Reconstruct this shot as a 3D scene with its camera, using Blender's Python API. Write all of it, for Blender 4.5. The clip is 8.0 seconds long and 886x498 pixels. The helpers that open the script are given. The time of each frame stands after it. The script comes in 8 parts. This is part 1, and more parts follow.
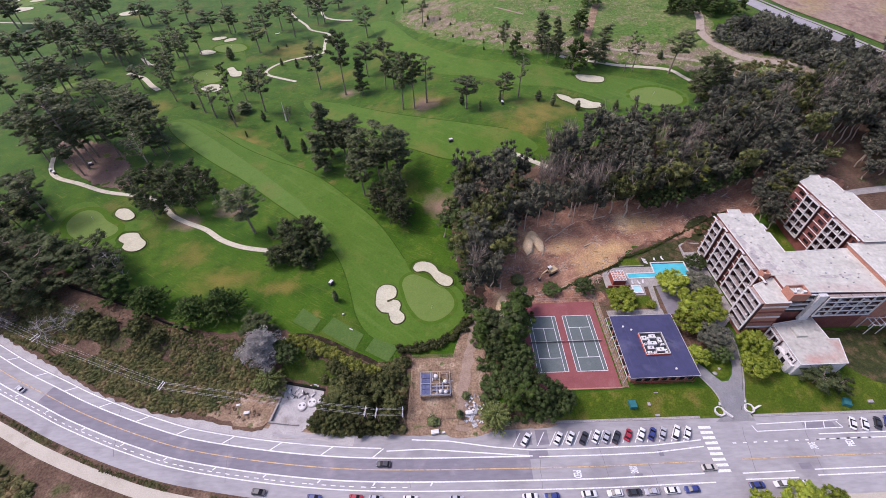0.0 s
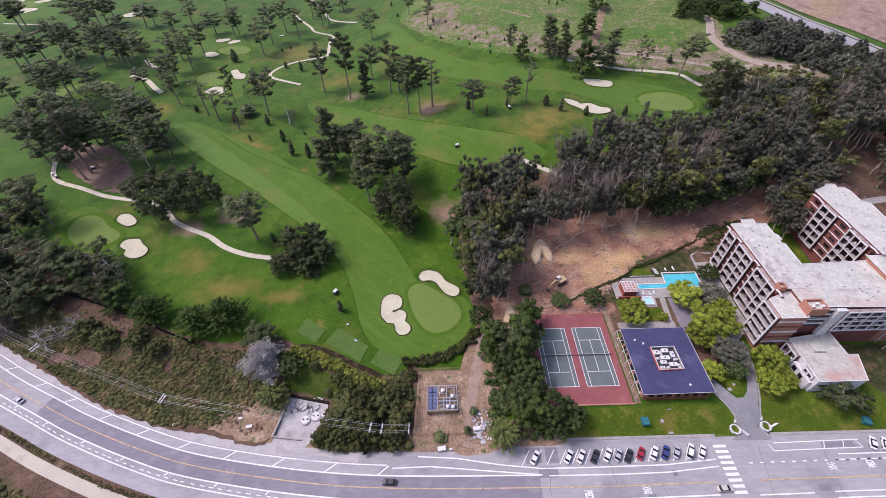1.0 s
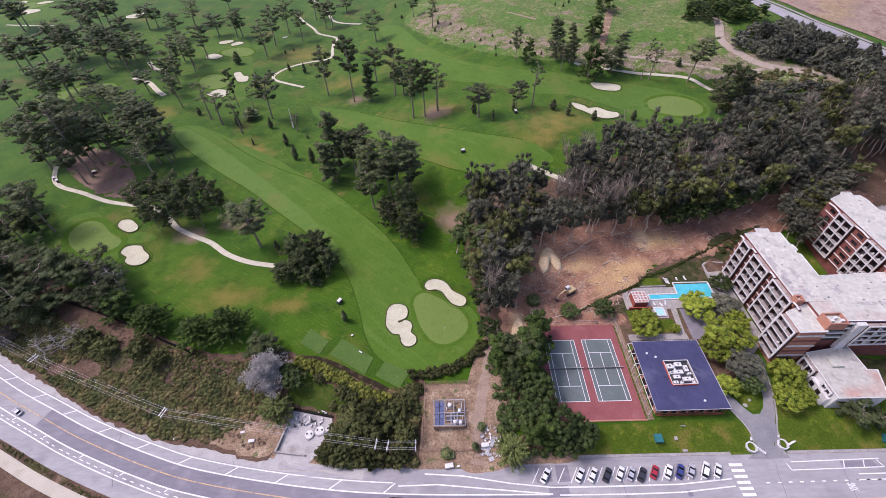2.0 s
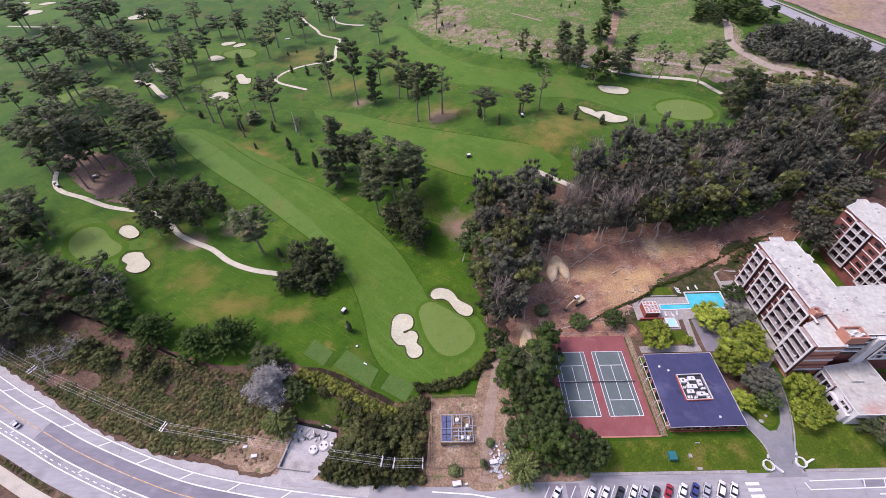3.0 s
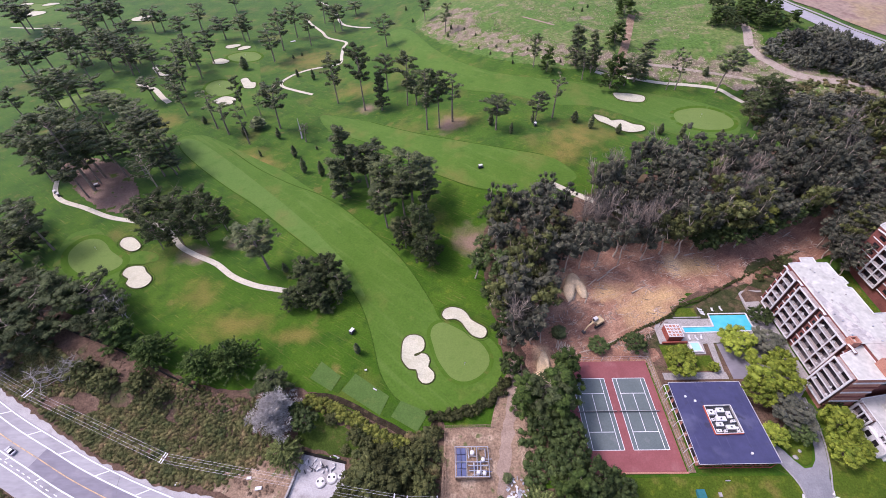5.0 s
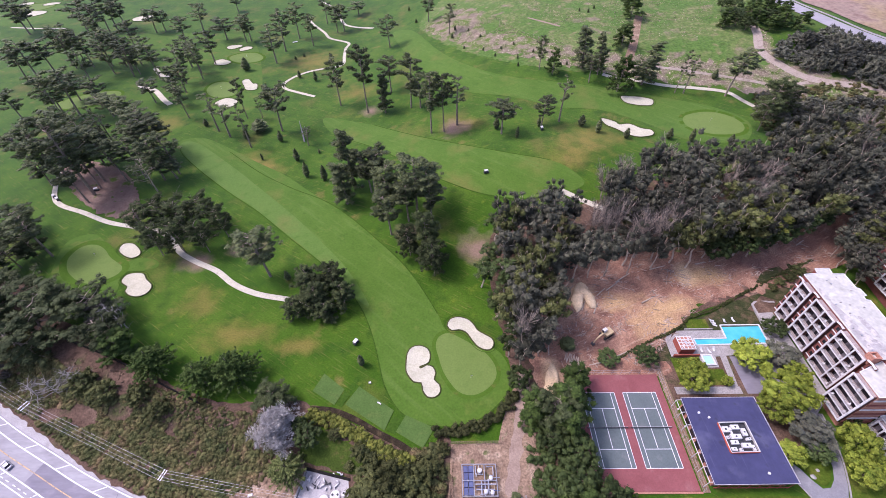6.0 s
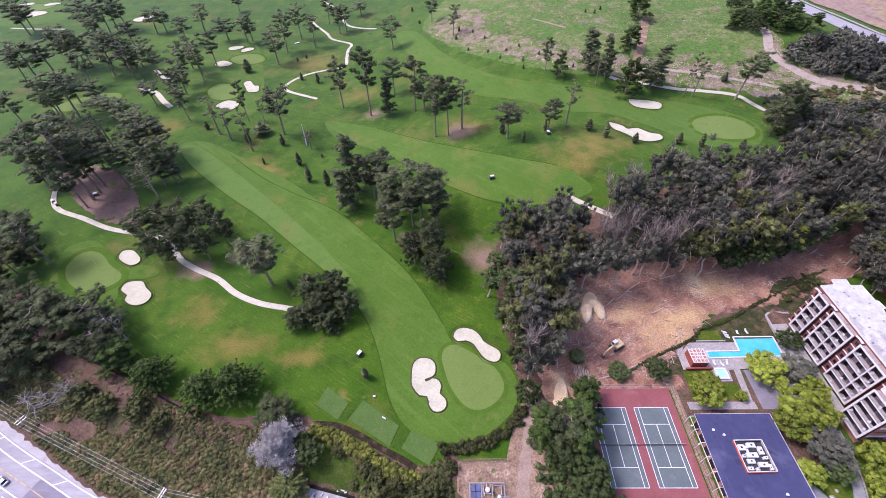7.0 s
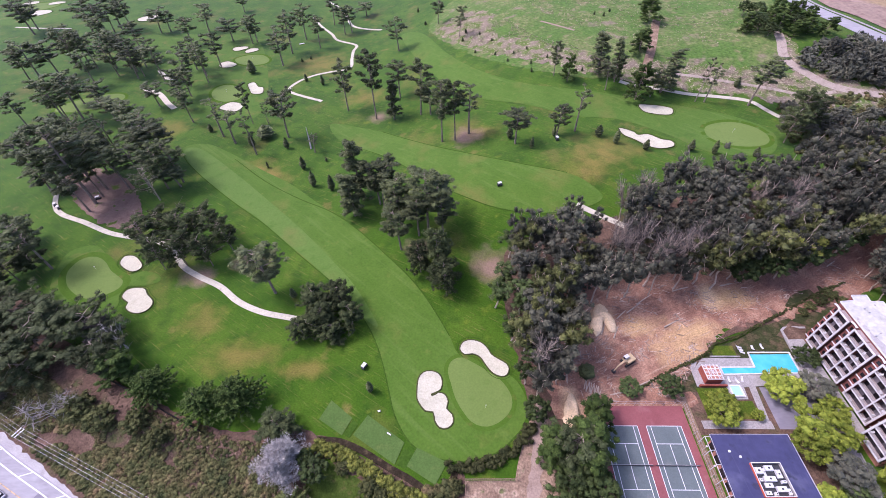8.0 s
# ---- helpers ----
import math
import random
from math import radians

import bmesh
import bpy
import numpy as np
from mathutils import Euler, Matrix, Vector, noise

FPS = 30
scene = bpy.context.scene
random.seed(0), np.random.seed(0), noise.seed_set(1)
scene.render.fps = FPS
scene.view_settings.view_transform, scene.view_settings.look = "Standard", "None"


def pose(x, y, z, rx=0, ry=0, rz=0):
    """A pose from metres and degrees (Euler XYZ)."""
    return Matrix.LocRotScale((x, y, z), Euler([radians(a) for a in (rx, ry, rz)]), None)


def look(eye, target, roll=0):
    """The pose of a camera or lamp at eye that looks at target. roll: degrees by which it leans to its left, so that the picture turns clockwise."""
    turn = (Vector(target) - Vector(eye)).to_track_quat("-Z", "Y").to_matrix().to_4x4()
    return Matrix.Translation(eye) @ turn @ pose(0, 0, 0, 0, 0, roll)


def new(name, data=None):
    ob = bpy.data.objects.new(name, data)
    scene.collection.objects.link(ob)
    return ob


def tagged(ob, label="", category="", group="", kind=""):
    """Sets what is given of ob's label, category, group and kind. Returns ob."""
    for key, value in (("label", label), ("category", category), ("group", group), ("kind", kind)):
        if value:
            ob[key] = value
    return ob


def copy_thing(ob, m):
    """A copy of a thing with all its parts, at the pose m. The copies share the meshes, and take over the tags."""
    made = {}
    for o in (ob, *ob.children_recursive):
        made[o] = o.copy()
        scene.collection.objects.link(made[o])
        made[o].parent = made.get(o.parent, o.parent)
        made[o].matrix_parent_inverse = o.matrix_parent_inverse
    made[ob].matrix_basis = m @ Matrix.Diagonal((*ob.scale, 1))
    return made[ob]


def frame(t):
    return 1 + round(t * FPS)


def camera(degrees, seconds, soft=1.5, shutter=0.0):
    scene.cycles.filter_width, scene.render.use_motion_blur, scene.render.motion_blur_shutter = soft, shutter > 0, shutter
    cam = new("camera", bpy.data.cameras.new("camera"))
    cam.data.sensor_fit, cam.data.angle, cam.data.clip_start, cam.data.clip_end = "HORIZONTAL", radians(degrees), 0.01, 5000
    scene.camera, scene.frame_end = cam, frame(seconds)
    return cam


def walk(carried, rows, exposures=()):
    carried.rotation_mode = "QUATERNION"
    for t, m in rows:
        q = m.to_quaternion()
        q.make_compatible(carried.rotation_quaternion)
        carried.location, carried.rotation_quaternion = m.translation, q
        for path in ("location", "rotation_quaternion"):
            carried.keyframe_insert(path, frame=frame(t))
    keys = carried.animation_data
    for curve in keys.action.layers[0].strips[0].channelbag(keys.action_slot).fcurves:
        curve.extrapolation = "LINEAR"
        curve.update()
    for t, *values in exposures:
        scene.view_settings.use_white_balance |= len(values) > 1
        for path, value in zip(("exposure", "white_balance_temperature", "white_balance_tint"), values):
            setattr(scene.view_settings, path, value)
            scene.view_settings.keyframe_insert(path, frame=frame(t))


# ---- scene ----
cam = camera(93.5, 8.0, soft=0.4)
PATH = [
    (0, (-0.229, 1.859, 135.287), (-0.223, 3.274, 133.873), -1.7),
    (0.5, (-1.114, 4.503, 135.34), (-1.113, 5.923, 133.931), -1.7),
    (1, (-2.009, 6.936, 135.421), (-2.013, 8.352, 134.009), -1.7),
    (1.5, (-2.944, 9.441, 135.44), (-2.952, 10.858, 134.028), -1.7),
    (3, (-5.704, 17.102, 135.573), (-5.724, 18.517, 134.16), -1.9),
    (3.5, (-6.643, 19.649, 135.617), (-6.666, 21.062, 134.203), -1.9),
    (4, (-7.6, 22.248, 135.671), (-7.627, 23.661, 134.256), -2.0),
    (4.5, (-8.573, 24.756, 135.775), (-8.603, 26.169, 134.36), -2.0),
    (6, (-11.232, 32.754, 135.969), (-11.271, 34.162, 134.55), -2.0),
    (6.5, (-12.118, 35.4, 136.03), (-12.159, 36.807, 134.609), -2.1),
    (7, (-13.008, 38.142, 136.132), (-13.053, 39.547, 134.709), -2.1),
    (7.5, (-13.886, 40.874, 136.283), (-13.937, 42.277, 134.859), -2.1),
    (8, (-14.804, 43.667, 136.391), (-14.861, 45.069, 134.966), -2.0),
]
walk(cam, [(t, look(eye, target, roll)) for t, eye, target, roll in PATH], exposures=[(0.0, 0.38, 6120, 24), (4.5, 0.62, 5990, 26.5), (8.0, 0.79, 5730, 32)])

# ---- light: a bright overcast day, high soft sun ----
SUN_ELEVATION, SUN_TURN = 55.0, 285.0
world = bpy.data.worlds.new("sky")
scene.world = world
world.use_nodes = True
wn = world.node_tree.nodes
sky = wn.new("ShaderNodeTexSky")
sky.sky_type = "NISHITA"
sky.sun_disc = False
sky.sun_elevation, sky.sun_rotation = radians(SUN_ELEVATION), radians(SUN_TURN)
sky.air_density, sky.dust_density = 1.0, 4.0
wn["Background"].inputs["Strength"].default_value = 0.142
world.node_tree.links.new(sky.outputs["Color"], wn["Background"].inputs["Color"])
sun = new("sun", bpy.data.lights.new("sun", "SUN"))
sun.data.energy, sun.data.angle, sun.data.color = 1.6, radians(14), (1.0, 0.96, 0.92)
sun_way = Vector((math.sin(radians(SUN_TURN)) * math.cos(radians(SUN_ELEVATION)), math.cos(radians(SUN_TURN)) * math.cos(radians(SUN_ELEVATION)), math.sin(radians(SUN_ELEVATION))))
sun.matrix_world = look(sun_way * 500, (0, 0, 0))

# ---- materials ----
def material(name, stops, scale=1.0, rough=0.85, fine=None, spread=0.0, island=0.0, bump=0.0, metal=0.0, spec=0.3, stretch=(1, 1, 1), second=None, grit=0.25, sheen=0.0, blots=(), streaks=None):
    """stops: colours from low to high noise. scale: size of the large patches in metres. fine: size of the grain.
    second: (colour, size, low, high): patches of another colour. spread and island: change of value from object to object and piece to piece."""
    m = bpy.data.materials.new(name)
    m.use_nodes = True
    nt = m.node_tree
    n, link = nt.nodes, nt.links.new
    bsdf = n["Principled BSDF"]
    geo = n.new("ShaderNodeNewGeometry")
    mapping = n.new("ShaderNodeMapping")
    mapping.inputs["Scale"].default_value = stretch
    link(geo.outputs["Position"], mapping.inputs["Vector"])
    big = n.new("ShaderNodeTexNoise")
    big.inputs["Scale"].default_value, big.inputs["Detail"].default_value, big.inputs["Roughness"].default_value = 1 / scale, 6, 0.6
    link(mapping.outputs["Vector"], big.inputs["Vector"])
    ramp = n.new("ShaderNodeValToRGB")
    el = ramp.color_ramp.elements
    el[0].position, el[1].position = 0.32, 0.68
    while len(el) < len(stops):
        el.new(0.5)
    for k, c in enumerate(stops):
        el[k].position = 0.3 + 0.4 * k / max(1, len(stops) - 1)
        el[k].color = (*c, 1)
    link(big.outputs["Fac"], ramp.inputs["Fac"])
    colour = ramp.outputs["Color"]

    def mixed(mode, fac, a, b):
        mix = n.new("ShaderNodeMix")
        mix.data_type, mix.blend_type = "RGBA", mode
        if isinstance(fac, float):
            mix.inputs[0].default_value = fac
        else:
            link(fac, mix.inputs[0])
        link(a, mix.inputs[6])
        if isinstance(b, tuple):
            mix.inputs[7].default_value = (*b, 1)
        else:
            link(b, mix.inputs[7])
        return mix.outputs[2]

    for c2, size2, low, high in (second if isinstance(second, list) else [second] if second else []):
        blot = n.new("ShaderNodeTexNoise")
        blot.inputs["Scale"].default_value, blot.inputs["Detail"].default_value = 1 / size2, 5
        link(geo.outputs["Position"], blot.inputs["Vector"])
        rng2 = n.new("ShaderNodeMapRange")
        rng2.inputs["From Min"].default_value, rng2.inputs["From Max"].default_value = low, high
        link(blot.outputs["Fac"], rng2.inputs["Value"])
        colour = mixed("MIX", rng2.outputs["Result"], colour, c2)
    for c2, amount, spots in blots:
        edge = n.new("ShaderNodeTexNoise")
        edge.inputs["Scale"].default_value, edge.inputs["Detail"].default_value = 0.14, 6
        link(geo.outputs["Position"], edge.inputs["Vector"])
        for bx, by, rx, ry in spots:
            spot = n.new("ShaderNodeMapping")
            spot.inputs["Scale"].default_value = (1 / rx, 1 / ry, 0)
            spot.inputs["Location"].default_value = (-bx / rx, -by / ry, 0)
            link(geo.outputs["Position"], spot.inputs["Vector"])
            away = n.new("ShaderNodeVectorMath")
            away.operation = "LENGTH"
            link(spot.outputs["Vector"], away.inputs[0])
            rag = n.new("ShaderNodeMath")
            rag.operation = "MULTIPLY_ADD"
            rag.inputs[1].default_value = 2.4
            link(edge.outputs["Fac"], rag.inputs[0])
            link(away.outputs["Value"], rag.inputs[2])
            soft_edge = n.new("ShaderNodeMapRange")
            soft_edge.inputs["From Min"].default_value, soft_edge.inputs["From Max"].default_value = 2.5, 1.25
            soft_edge.inputs["To Max"].default_value = amount
            link(rag.outputs["Value"], soft_edge.inputs["Value"])
            colour = mixed("MIX", soft_edge.outputs["Result"], colour, c2)
    if streaks:
        c2, angle, long, wide, low = streaks
        turn = n.new("ShaderNodeMapping")
        turn.vector_type = "TEXTURE"
        turn.inputs["Rotation"].default_value = (0, 0, radians(angle))
        turn.inputs["Scale"].default_value = (long, wide, 1)
        link(geo.outputs["Position"], turn.inputs["Vector"])
        drag = n.new("ShaderNodeTexNoise")
        drag.inputs["Scale"].default_value, drag.inputs["Detail"].default_value = 1.0, 3
        link(turn.outputs["Vector"], drag.inputs["Vector"])
        dr = n.new("ShaderNodeMapRange")
        dr.inputs["From Min"].default_value, dr.inputs["From Max"].default_value, dr.inputs["To Max"].default_value = low, low + 0.14, 0.6
        link(drag.outputs["Fac"], dr.inputs["Value"])
        colour = mixed("MIX", dr.outputs["Result"], colour, c2)
    if fine:
        grain = n.new("ShaderNodeTexNoise")
        grain.inputs["Scale"].default_value, grain.inputs["Detail"].default_value = 1 / fine, 4
        link(mapping.outputs["Vector"], grain.inputs["Vector"])
        gr = n.new("ShaderNodeMapRange")
        gr.inputs["From Min"].default_value, gr.inputs["From Max"].default_value = 0.3, 0.7
        gr.inputs["To Min"].default_value, gr.inputs["To Max"].default_value = 1 - grit, 1 + grit
        link(grain.outputs["Fac"], gr.inputs["Value"])
        colour = mixed("MULTIPLY", 1.0, colour, gr.outputs["Result"])
        if bump:
            b = n.new("ShaderNodeBump")
            b.inputs["Strength"].default_value, b.inputs["Distance"].default_value = bump, fine * 0.5
            link(grain.outputs["Fac"], b.inputs["Height"])
            link(b.outputs["Normal"], bsdf.inputs["Normal"])
    for amount, source in ((spread, "object"), (island, "island")):
        if amount:
            src = n.new("ShaderNodeObjectInfo").outputs["Random"] if source == "object" else geo.outputs["Random Per Island"]
            vr = n.new("ShaderNodeMapRange")
            vr.inputs["To Min"].default_value, vr.inputs["To Max"].default_value = 1 - amount, 1 + amount
            link(src, vr.inputs["Value"])
            colour = mixed("MULTIPLY", 1.0, colour, vr.outputs["Result"])
    link(colour, bsdf.inputs["Base Color"])
    bsdf.inputs["Roughness"].default_value, bsdf.inputs["Metallic"].default_value = rough, metal
    bsdf.inputs["Specular IOR Level"].default_value = spec
    # bluish sheen brightens grass and leaves at low angles, in place of distance haze
    if sheen:
        bsdf.inputs["Sheen Weight"].default_value, bsdf.inputs["Sheen Roughness"].default_value = sheen, 0.5
        bsdf.inputs["Sheen Tint"].default_value = (0.86, 0.94, 1.0, 1)
    return m


ROUGH = material("rough_grass", [(0.028, 0.075, 0.004), (0.047, 0.106, 0.006), (0.071, 0.131, 0.01)], 20, fine=0.6, bump=0.25, second=[((0.14, 0.124, 0.03), 26, 0.56, 0.78), ((0.028, 0.072, 0.006), 8, 0.54, 0.74), ((0.11, 0.15, 0.013), 4.5, 0.6, 0.8), ((0.2, 0.145, 0.045), 12, 0.63, 0.82)], spec=0.05, grit=0.2, sheen=0.12, blots=[((0.24, 0.17, 0.045), 0.58, [(-128.1, 243.3, 12.3, 9.4), (62.8, 227.6, 18, 13.1), (-115.6, 138.8, 8.7, 8.3), (-68, 117.3, 9, 4.4), (-2.2, 253.2, 12.2, 7.9), (-78, 325.7, 14.4, 9.5), (-124.7, 390.6, 26, 21.3), (49.7, 214.6, 11.6, 12.9), (-202.7, 291.1, 12.1, 12.8), (-115.2, 234.7, 10.3, 6.3), (-41.8, 251.5, 11.7, 5.6), (-95, 122, 14, 7)]), ((0.25, 0.165, 0.12), 0.95, [(0.5, 163, 8, 8), (-31, 174, 5, 6), (-128, 162, 9, 6), (-107, 171, 9, 6), (-8, 252, 9, 8), (-64, 296, 7, 6)])], streaks=((0.17, 0.155, 0.04), -32, 9, 0.6, 0.59))
FAIRWAY = material("fairway_grass", [(0.064, 0.13, 0.014), (0.084, 0.152, 0.02)], 12, fine=0.8, second=[((0.145, 0.15, 0.035), 20, 0.55, 0.8), ((0.05, 0.112, 0.011), 6, 0.55, 0.76), ((0.105, 0.155, 0.025), 3, 0.6, 0.78)], spec=0.05, grit=0.12, sheen=0.1, streaks=((0.1, 0.165, 0.03), -42, 40, 2.2, 0.54))
FAIRWAY_LIGHT = material("fairway_light_band", [(0.09, 0.163, 0.028), (0.105, 0.176, 0.034)], 16, fine=0.8, second=[((0.145, 0.165, 0.042), 22, 0.58, 0.8), ((0.078, 0.15, 0.022), 6, 0.54, 0.72)], spec=0.05, grit=0.1, sheen=0.1)
EDGE = material("long_grass_edge", [(0.034, 0.076, 0.008), (0.048, 0.098, 0.012)], 6, fine=0.8, spec=0.05, grit=0.2)
APRON = material("apron_grass", [(0.062, 0.126, 0.013), (0.08, 0.146, 0.018)], 8, fine=0.8, second=[((0.15, 0.14, 0.035), 9, 0.55, 0.76), ((0.046, 0.106, 0.01), 5, 0.56, 0.72)], spec=0.05, grit=0.12, sheen=0.1)
FRINGE = material("green_fringe_grass", [(0.058, 0.12, 0.012), (0.07, 0.134, 0.016)], 6, fine=0.6, second=((0.12, 0.13, 0.03), 5, 0.58, 0.74), spec=0.05, grit=0.1)
GREEN = material("putting_green_grass", [(0.122, 0.182, 0.04), (0.144, 0.203, 0.05)], 10, fine=0.6, second=((0.106, 0.168, 0.034), 5, 0.54, 0.74), spec=0.05, grit=0.08, sheen=0.08)
TEE = material("tee_grass", [(0.068, 0.124, 0.028), (0.084, 0.14, 0.034)], 6, fine=0.5, second=((0.1, 0.14, 0.036), 4, 0.56, 0.74), spec=0.05, grit=0.12, sheen=0.05)
LAWN = material("lawn_grass", [(0.05, 0.086, 0.008), (0.084, 0.12, 0.012)], 6, fine=0.5, second=[((0.17, 0.14, 0.035), 6, 0.53, 0.74), ((0.115, 0.145, 0.014), 2.5, 0.55, 0.72)], spec=0.05, grit=0.28, sheen=0.04)
# brown-green turf, darkened so the colour holds the lip's shade
SHADED_LIP = material("bunker_lip_turf", [(0.035, 0.05, 0.01), (0.07, 0.07, 0.02)], 3, fine=0.4)
SAND = material("bunker_sand", [(0.46, 0.435, 0.315), (0.54, 0.51, 0.38)], 5, fine=0.5, bump=0.4, second=((0.43, 0.4, 0.285), 6, 0.5, 0.75), grit=0.14)
CONCRETE_PATH = material("cart_path_concrete", [(0.46, 0.425, 0.325), (0.57, 0.525, 0.41)], 3, fine=0.4, second=((0.38, 0.335, 0.255), 4, 0.58, 0.7), grit=0.15)
NEEDLES = material("pine_needle_litter", [(0.16, 0.105, 0.082), (0.245, 0.17, 0.135)], 5, fine=0.5, bump=0.3, second=((0.08, 0.115, 0.02), 5, 0.58, 0.68), spec=0.1, grit=0.22)
DIRT = material("bare_dirt", [(0.195, 0.097, 0.066), (0.305, 0.163, 0.108), (0.43, 0.262, 0.175)], 7, fine=0.5, bump=0.6, second=[((0.13, 0.07, 0.056), 6, 0.56, 0.74), ((0.38, 0.27, 0.205), 2.5, 0.62, 0.76)], spec=0.1, grit=0.34, blots=[((0.5, 0.33, 0.165), 0.95, [(68, 126, 13, 8), (92.3, 146.1, 11, 4.5), (54.7, 134.7, 8, 4), (78, 133, 8, 4)]), ((0.64, 0.46, 0.27), 0.95, [(41.2, 136.7, 5.2, 7), (22.8, 103, 3.6, 8), (84.6, 147.5, 3.4, 4.6)]), ((0.14, 0.08, 0.066), 0.75, [(44, 118, 11, 6), (116, 152, 16, 6), (150, 162, 22, 7)])], streaks=((0.43, 0.3, 0.21), 24, 10, 0.8, 0.58))
TRACK = material("dirt_track", [(0.26, 0.185, 0.142), (0.35, 0.262, 0.205)], 4, fine=0.4, bump=0.2, second=((0.21, 0.145, 0.115), 3, 0.58, 0.72), spec=0.1, grit=0.16)
HILL = material("dry_hill_grass", [(0.075, 0.132, 0.026), (0.11, 0.158, 0.038), (0.2, 0.2, 0.085)], 4, fine=1.6, bump=0.6, second=[((0.08, 0.148, 0.026), 20, 0.46, 0.6), ((0.2, 0.18, 0.085), 7, 0.56, 0.72), ((0.22, 0.17, 0.12), 14, 0.62, 0.72)], spec=0.05, grit=0.3, sheen=0.08)
STUBBLE = material("cleared_hill_stubble", [(0.18, 0.138, 0.105), (0.29, 0.232, 0.17)], 3, fine=0.7, bump=0.5, second=[((0.1, 0.148, 0.034), 6, 0.43, 0.6), ((0.37, 0.32, 0.215), 1.4, 0.56, 0.68)], spec=0.05, grit=0.35)
PLOUGHED = material("ploughed_field", [(0.24, 0.165, 0.13), (0.34, 0.25, 0.19)], 14, fine=2.5, second=[((0.3, 0.22, 0.12), 40, 0.5, 0.6), ((0.2, 0.12, 0.1), 9, 0.56, 0.7)], grit=0.2)
# plain bank soil, and dark enough to hold the shade under trees
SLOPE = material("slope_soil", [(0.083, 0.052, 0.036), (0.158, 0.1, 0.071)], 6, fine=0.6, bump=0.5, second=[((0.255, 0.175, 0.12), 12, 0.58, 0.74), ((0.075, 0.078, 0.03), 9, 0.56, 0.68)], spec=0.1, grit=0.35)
DRYSOIL = material("dry_soil", [(0.19, 0.125, 0.085), (0.31, 0.215, 0.145)], 4, fine=0.6, bump=0.5, second=[((0.38, 0.28, 0.2), 5, 0.56, 0.68), ((0.12, 0.125, 0.05), 2.5, 0.6, 0.7)], spec=0.1, grit=0.35)
ASPHALT = material("worn_asphalt", [(0.295, 0.28, 0.295), (0.36, 0.345, 0.355)], 9, fine=0.8, second=((0.262, 0.247, 0.262), 13, 0.52, 0.66), stretch=(0.25, 1.0, 1), grit=0.1)
NEW_ASPHALT = material("newer_asphalt", [(0.188, 0.173, 0.208), (0.228, 0.213, 0.243)], 9, fine=0.8, second=((0.26, 0.24, 0.265), 6, 0.55, 0.7), stretch=(0.25, 1, 1), grit=0.1)
SHOULDER = material("road_shoulder", [(0.345, 0.325, 0.325), (0.445, 0.42, 0.41)], 5, fine=0.4, second=((0.28, 0.255, 0.245), 6, 0.56, 0.7), grit=0.14)
PAVEMENT = material("pavement_concrete", [(0.285, 0.262, 0.25), (0.375, 0.348, 0.33)], 4, fine=0.4)
PAINT_WHITE = material("road_paint_white", [(0.68, 0.68, 0.7), (0.78, 0.78, 0.8)], 1.2, fine=0.3)
PAINT_YELLOW = material("worn_yellow_road_paint", [(0.5, 0.34, 0.17), (0.62, 0.44, 0.24)], 2, fine=0.5, second=((0.3, 0.25, 0.21), 1.2, 0.52, 0.66), grit=0.2)
COURT_RED = material("court_red_surface", [(0.225, 0.07, 0.072), (0.265, 0.09, 0.09)], 6, fine=0.4, second=((0.3, 0.13, 0.125), 5, 0.58, 0.74), grit=0.1)
COURT_GREY = material("court_grey_surface", [(0.105, 0.132, 0.132), (0.135, 0.16, 0.158)], 6, fine=0.4, second=((0.165, 0.178, 0.175), 4, 0.58, 0.72), grit=0.1)
BLUE_ROOF = material("blue_roof_membrane", [(0.048, 0.048, 0.108), (0.064, 0.063, 0.135)], 9, fine=2.0, rough=0.42, second=[((0.1, 0.1, 0.17), 6, 0.55, 0.74), ((0.038, 0.038, 0.07), 3, 0.6, 0.72)], grit=0.12, streaks=((0.11, 0.11, 0.18), 92, 14, 0.9, 0.62))
WHITE_PAINT = material("white_paint", [(0.56, 0.54, 0.54), (0.68, 0.66, 0.66)], 2, fine=0.5, rough=0.6, grit=0.12)
ROOF_WHITE = material("white_flat_roof", [(0.44, 0.425, 0.38), (0.52, 0.505, 0.455)], 9, fine=1.2, second=[((0.385, 0.37, 0.33), 7, 0.56, 0.7), ((0.58, 0.56, 0.51), 4, 0.6, 0.72), ((0.31, 0.285, 0.26), 2.2, 0.66, 0.74)], grit=0.14, blots=[((0.44, 0.33, 0.3), 0.6, [(140, 90.5, 12, 2.5), (122, 95, 4, 4)])])
PATH_SAND = material("sandy_path", [(0.43, 0.385, 0.315), (0.5, 0.455, 0.38)], 5, fine=0.4, second=((0.37, 0.32, 0.26), 7, 0.58, 0.74), grit=0.1)
DITCH = material("wet_ditch_soil", [(0.022, 0.017, 0.01), (0.05, 0.038, 0.024)], 2, fine=0.4, bump=0.4, second=((0.09, 0.065, 0.035), 2, 0.6, 0.74), spec=0.05)
EDGE_TAR = material("crack_sealing_tar", [(0.16, 0.15, 0.165), (0.22, 0.21, 0.225)], 1)
BRICK_DARK = material("dark_brown_brick", [(0.085, 0.04, 0.035), (0.14, 0.06, 0.05)], 2, fine=0.25)
BLACK_BOARDS = material("black_creosoted_boards", [(0.01, 0.009, 0.008), (0.022, 0.02, 0.018)], 1, fine=0.2, spec=0.1)
HEAP_SAND = material("heaped_pale_sand", [(0.62, 0.45, 0.27), (0.78, 0.6, 0.39)], 3, fine=0.5, bump=0.4, grit=0.2)
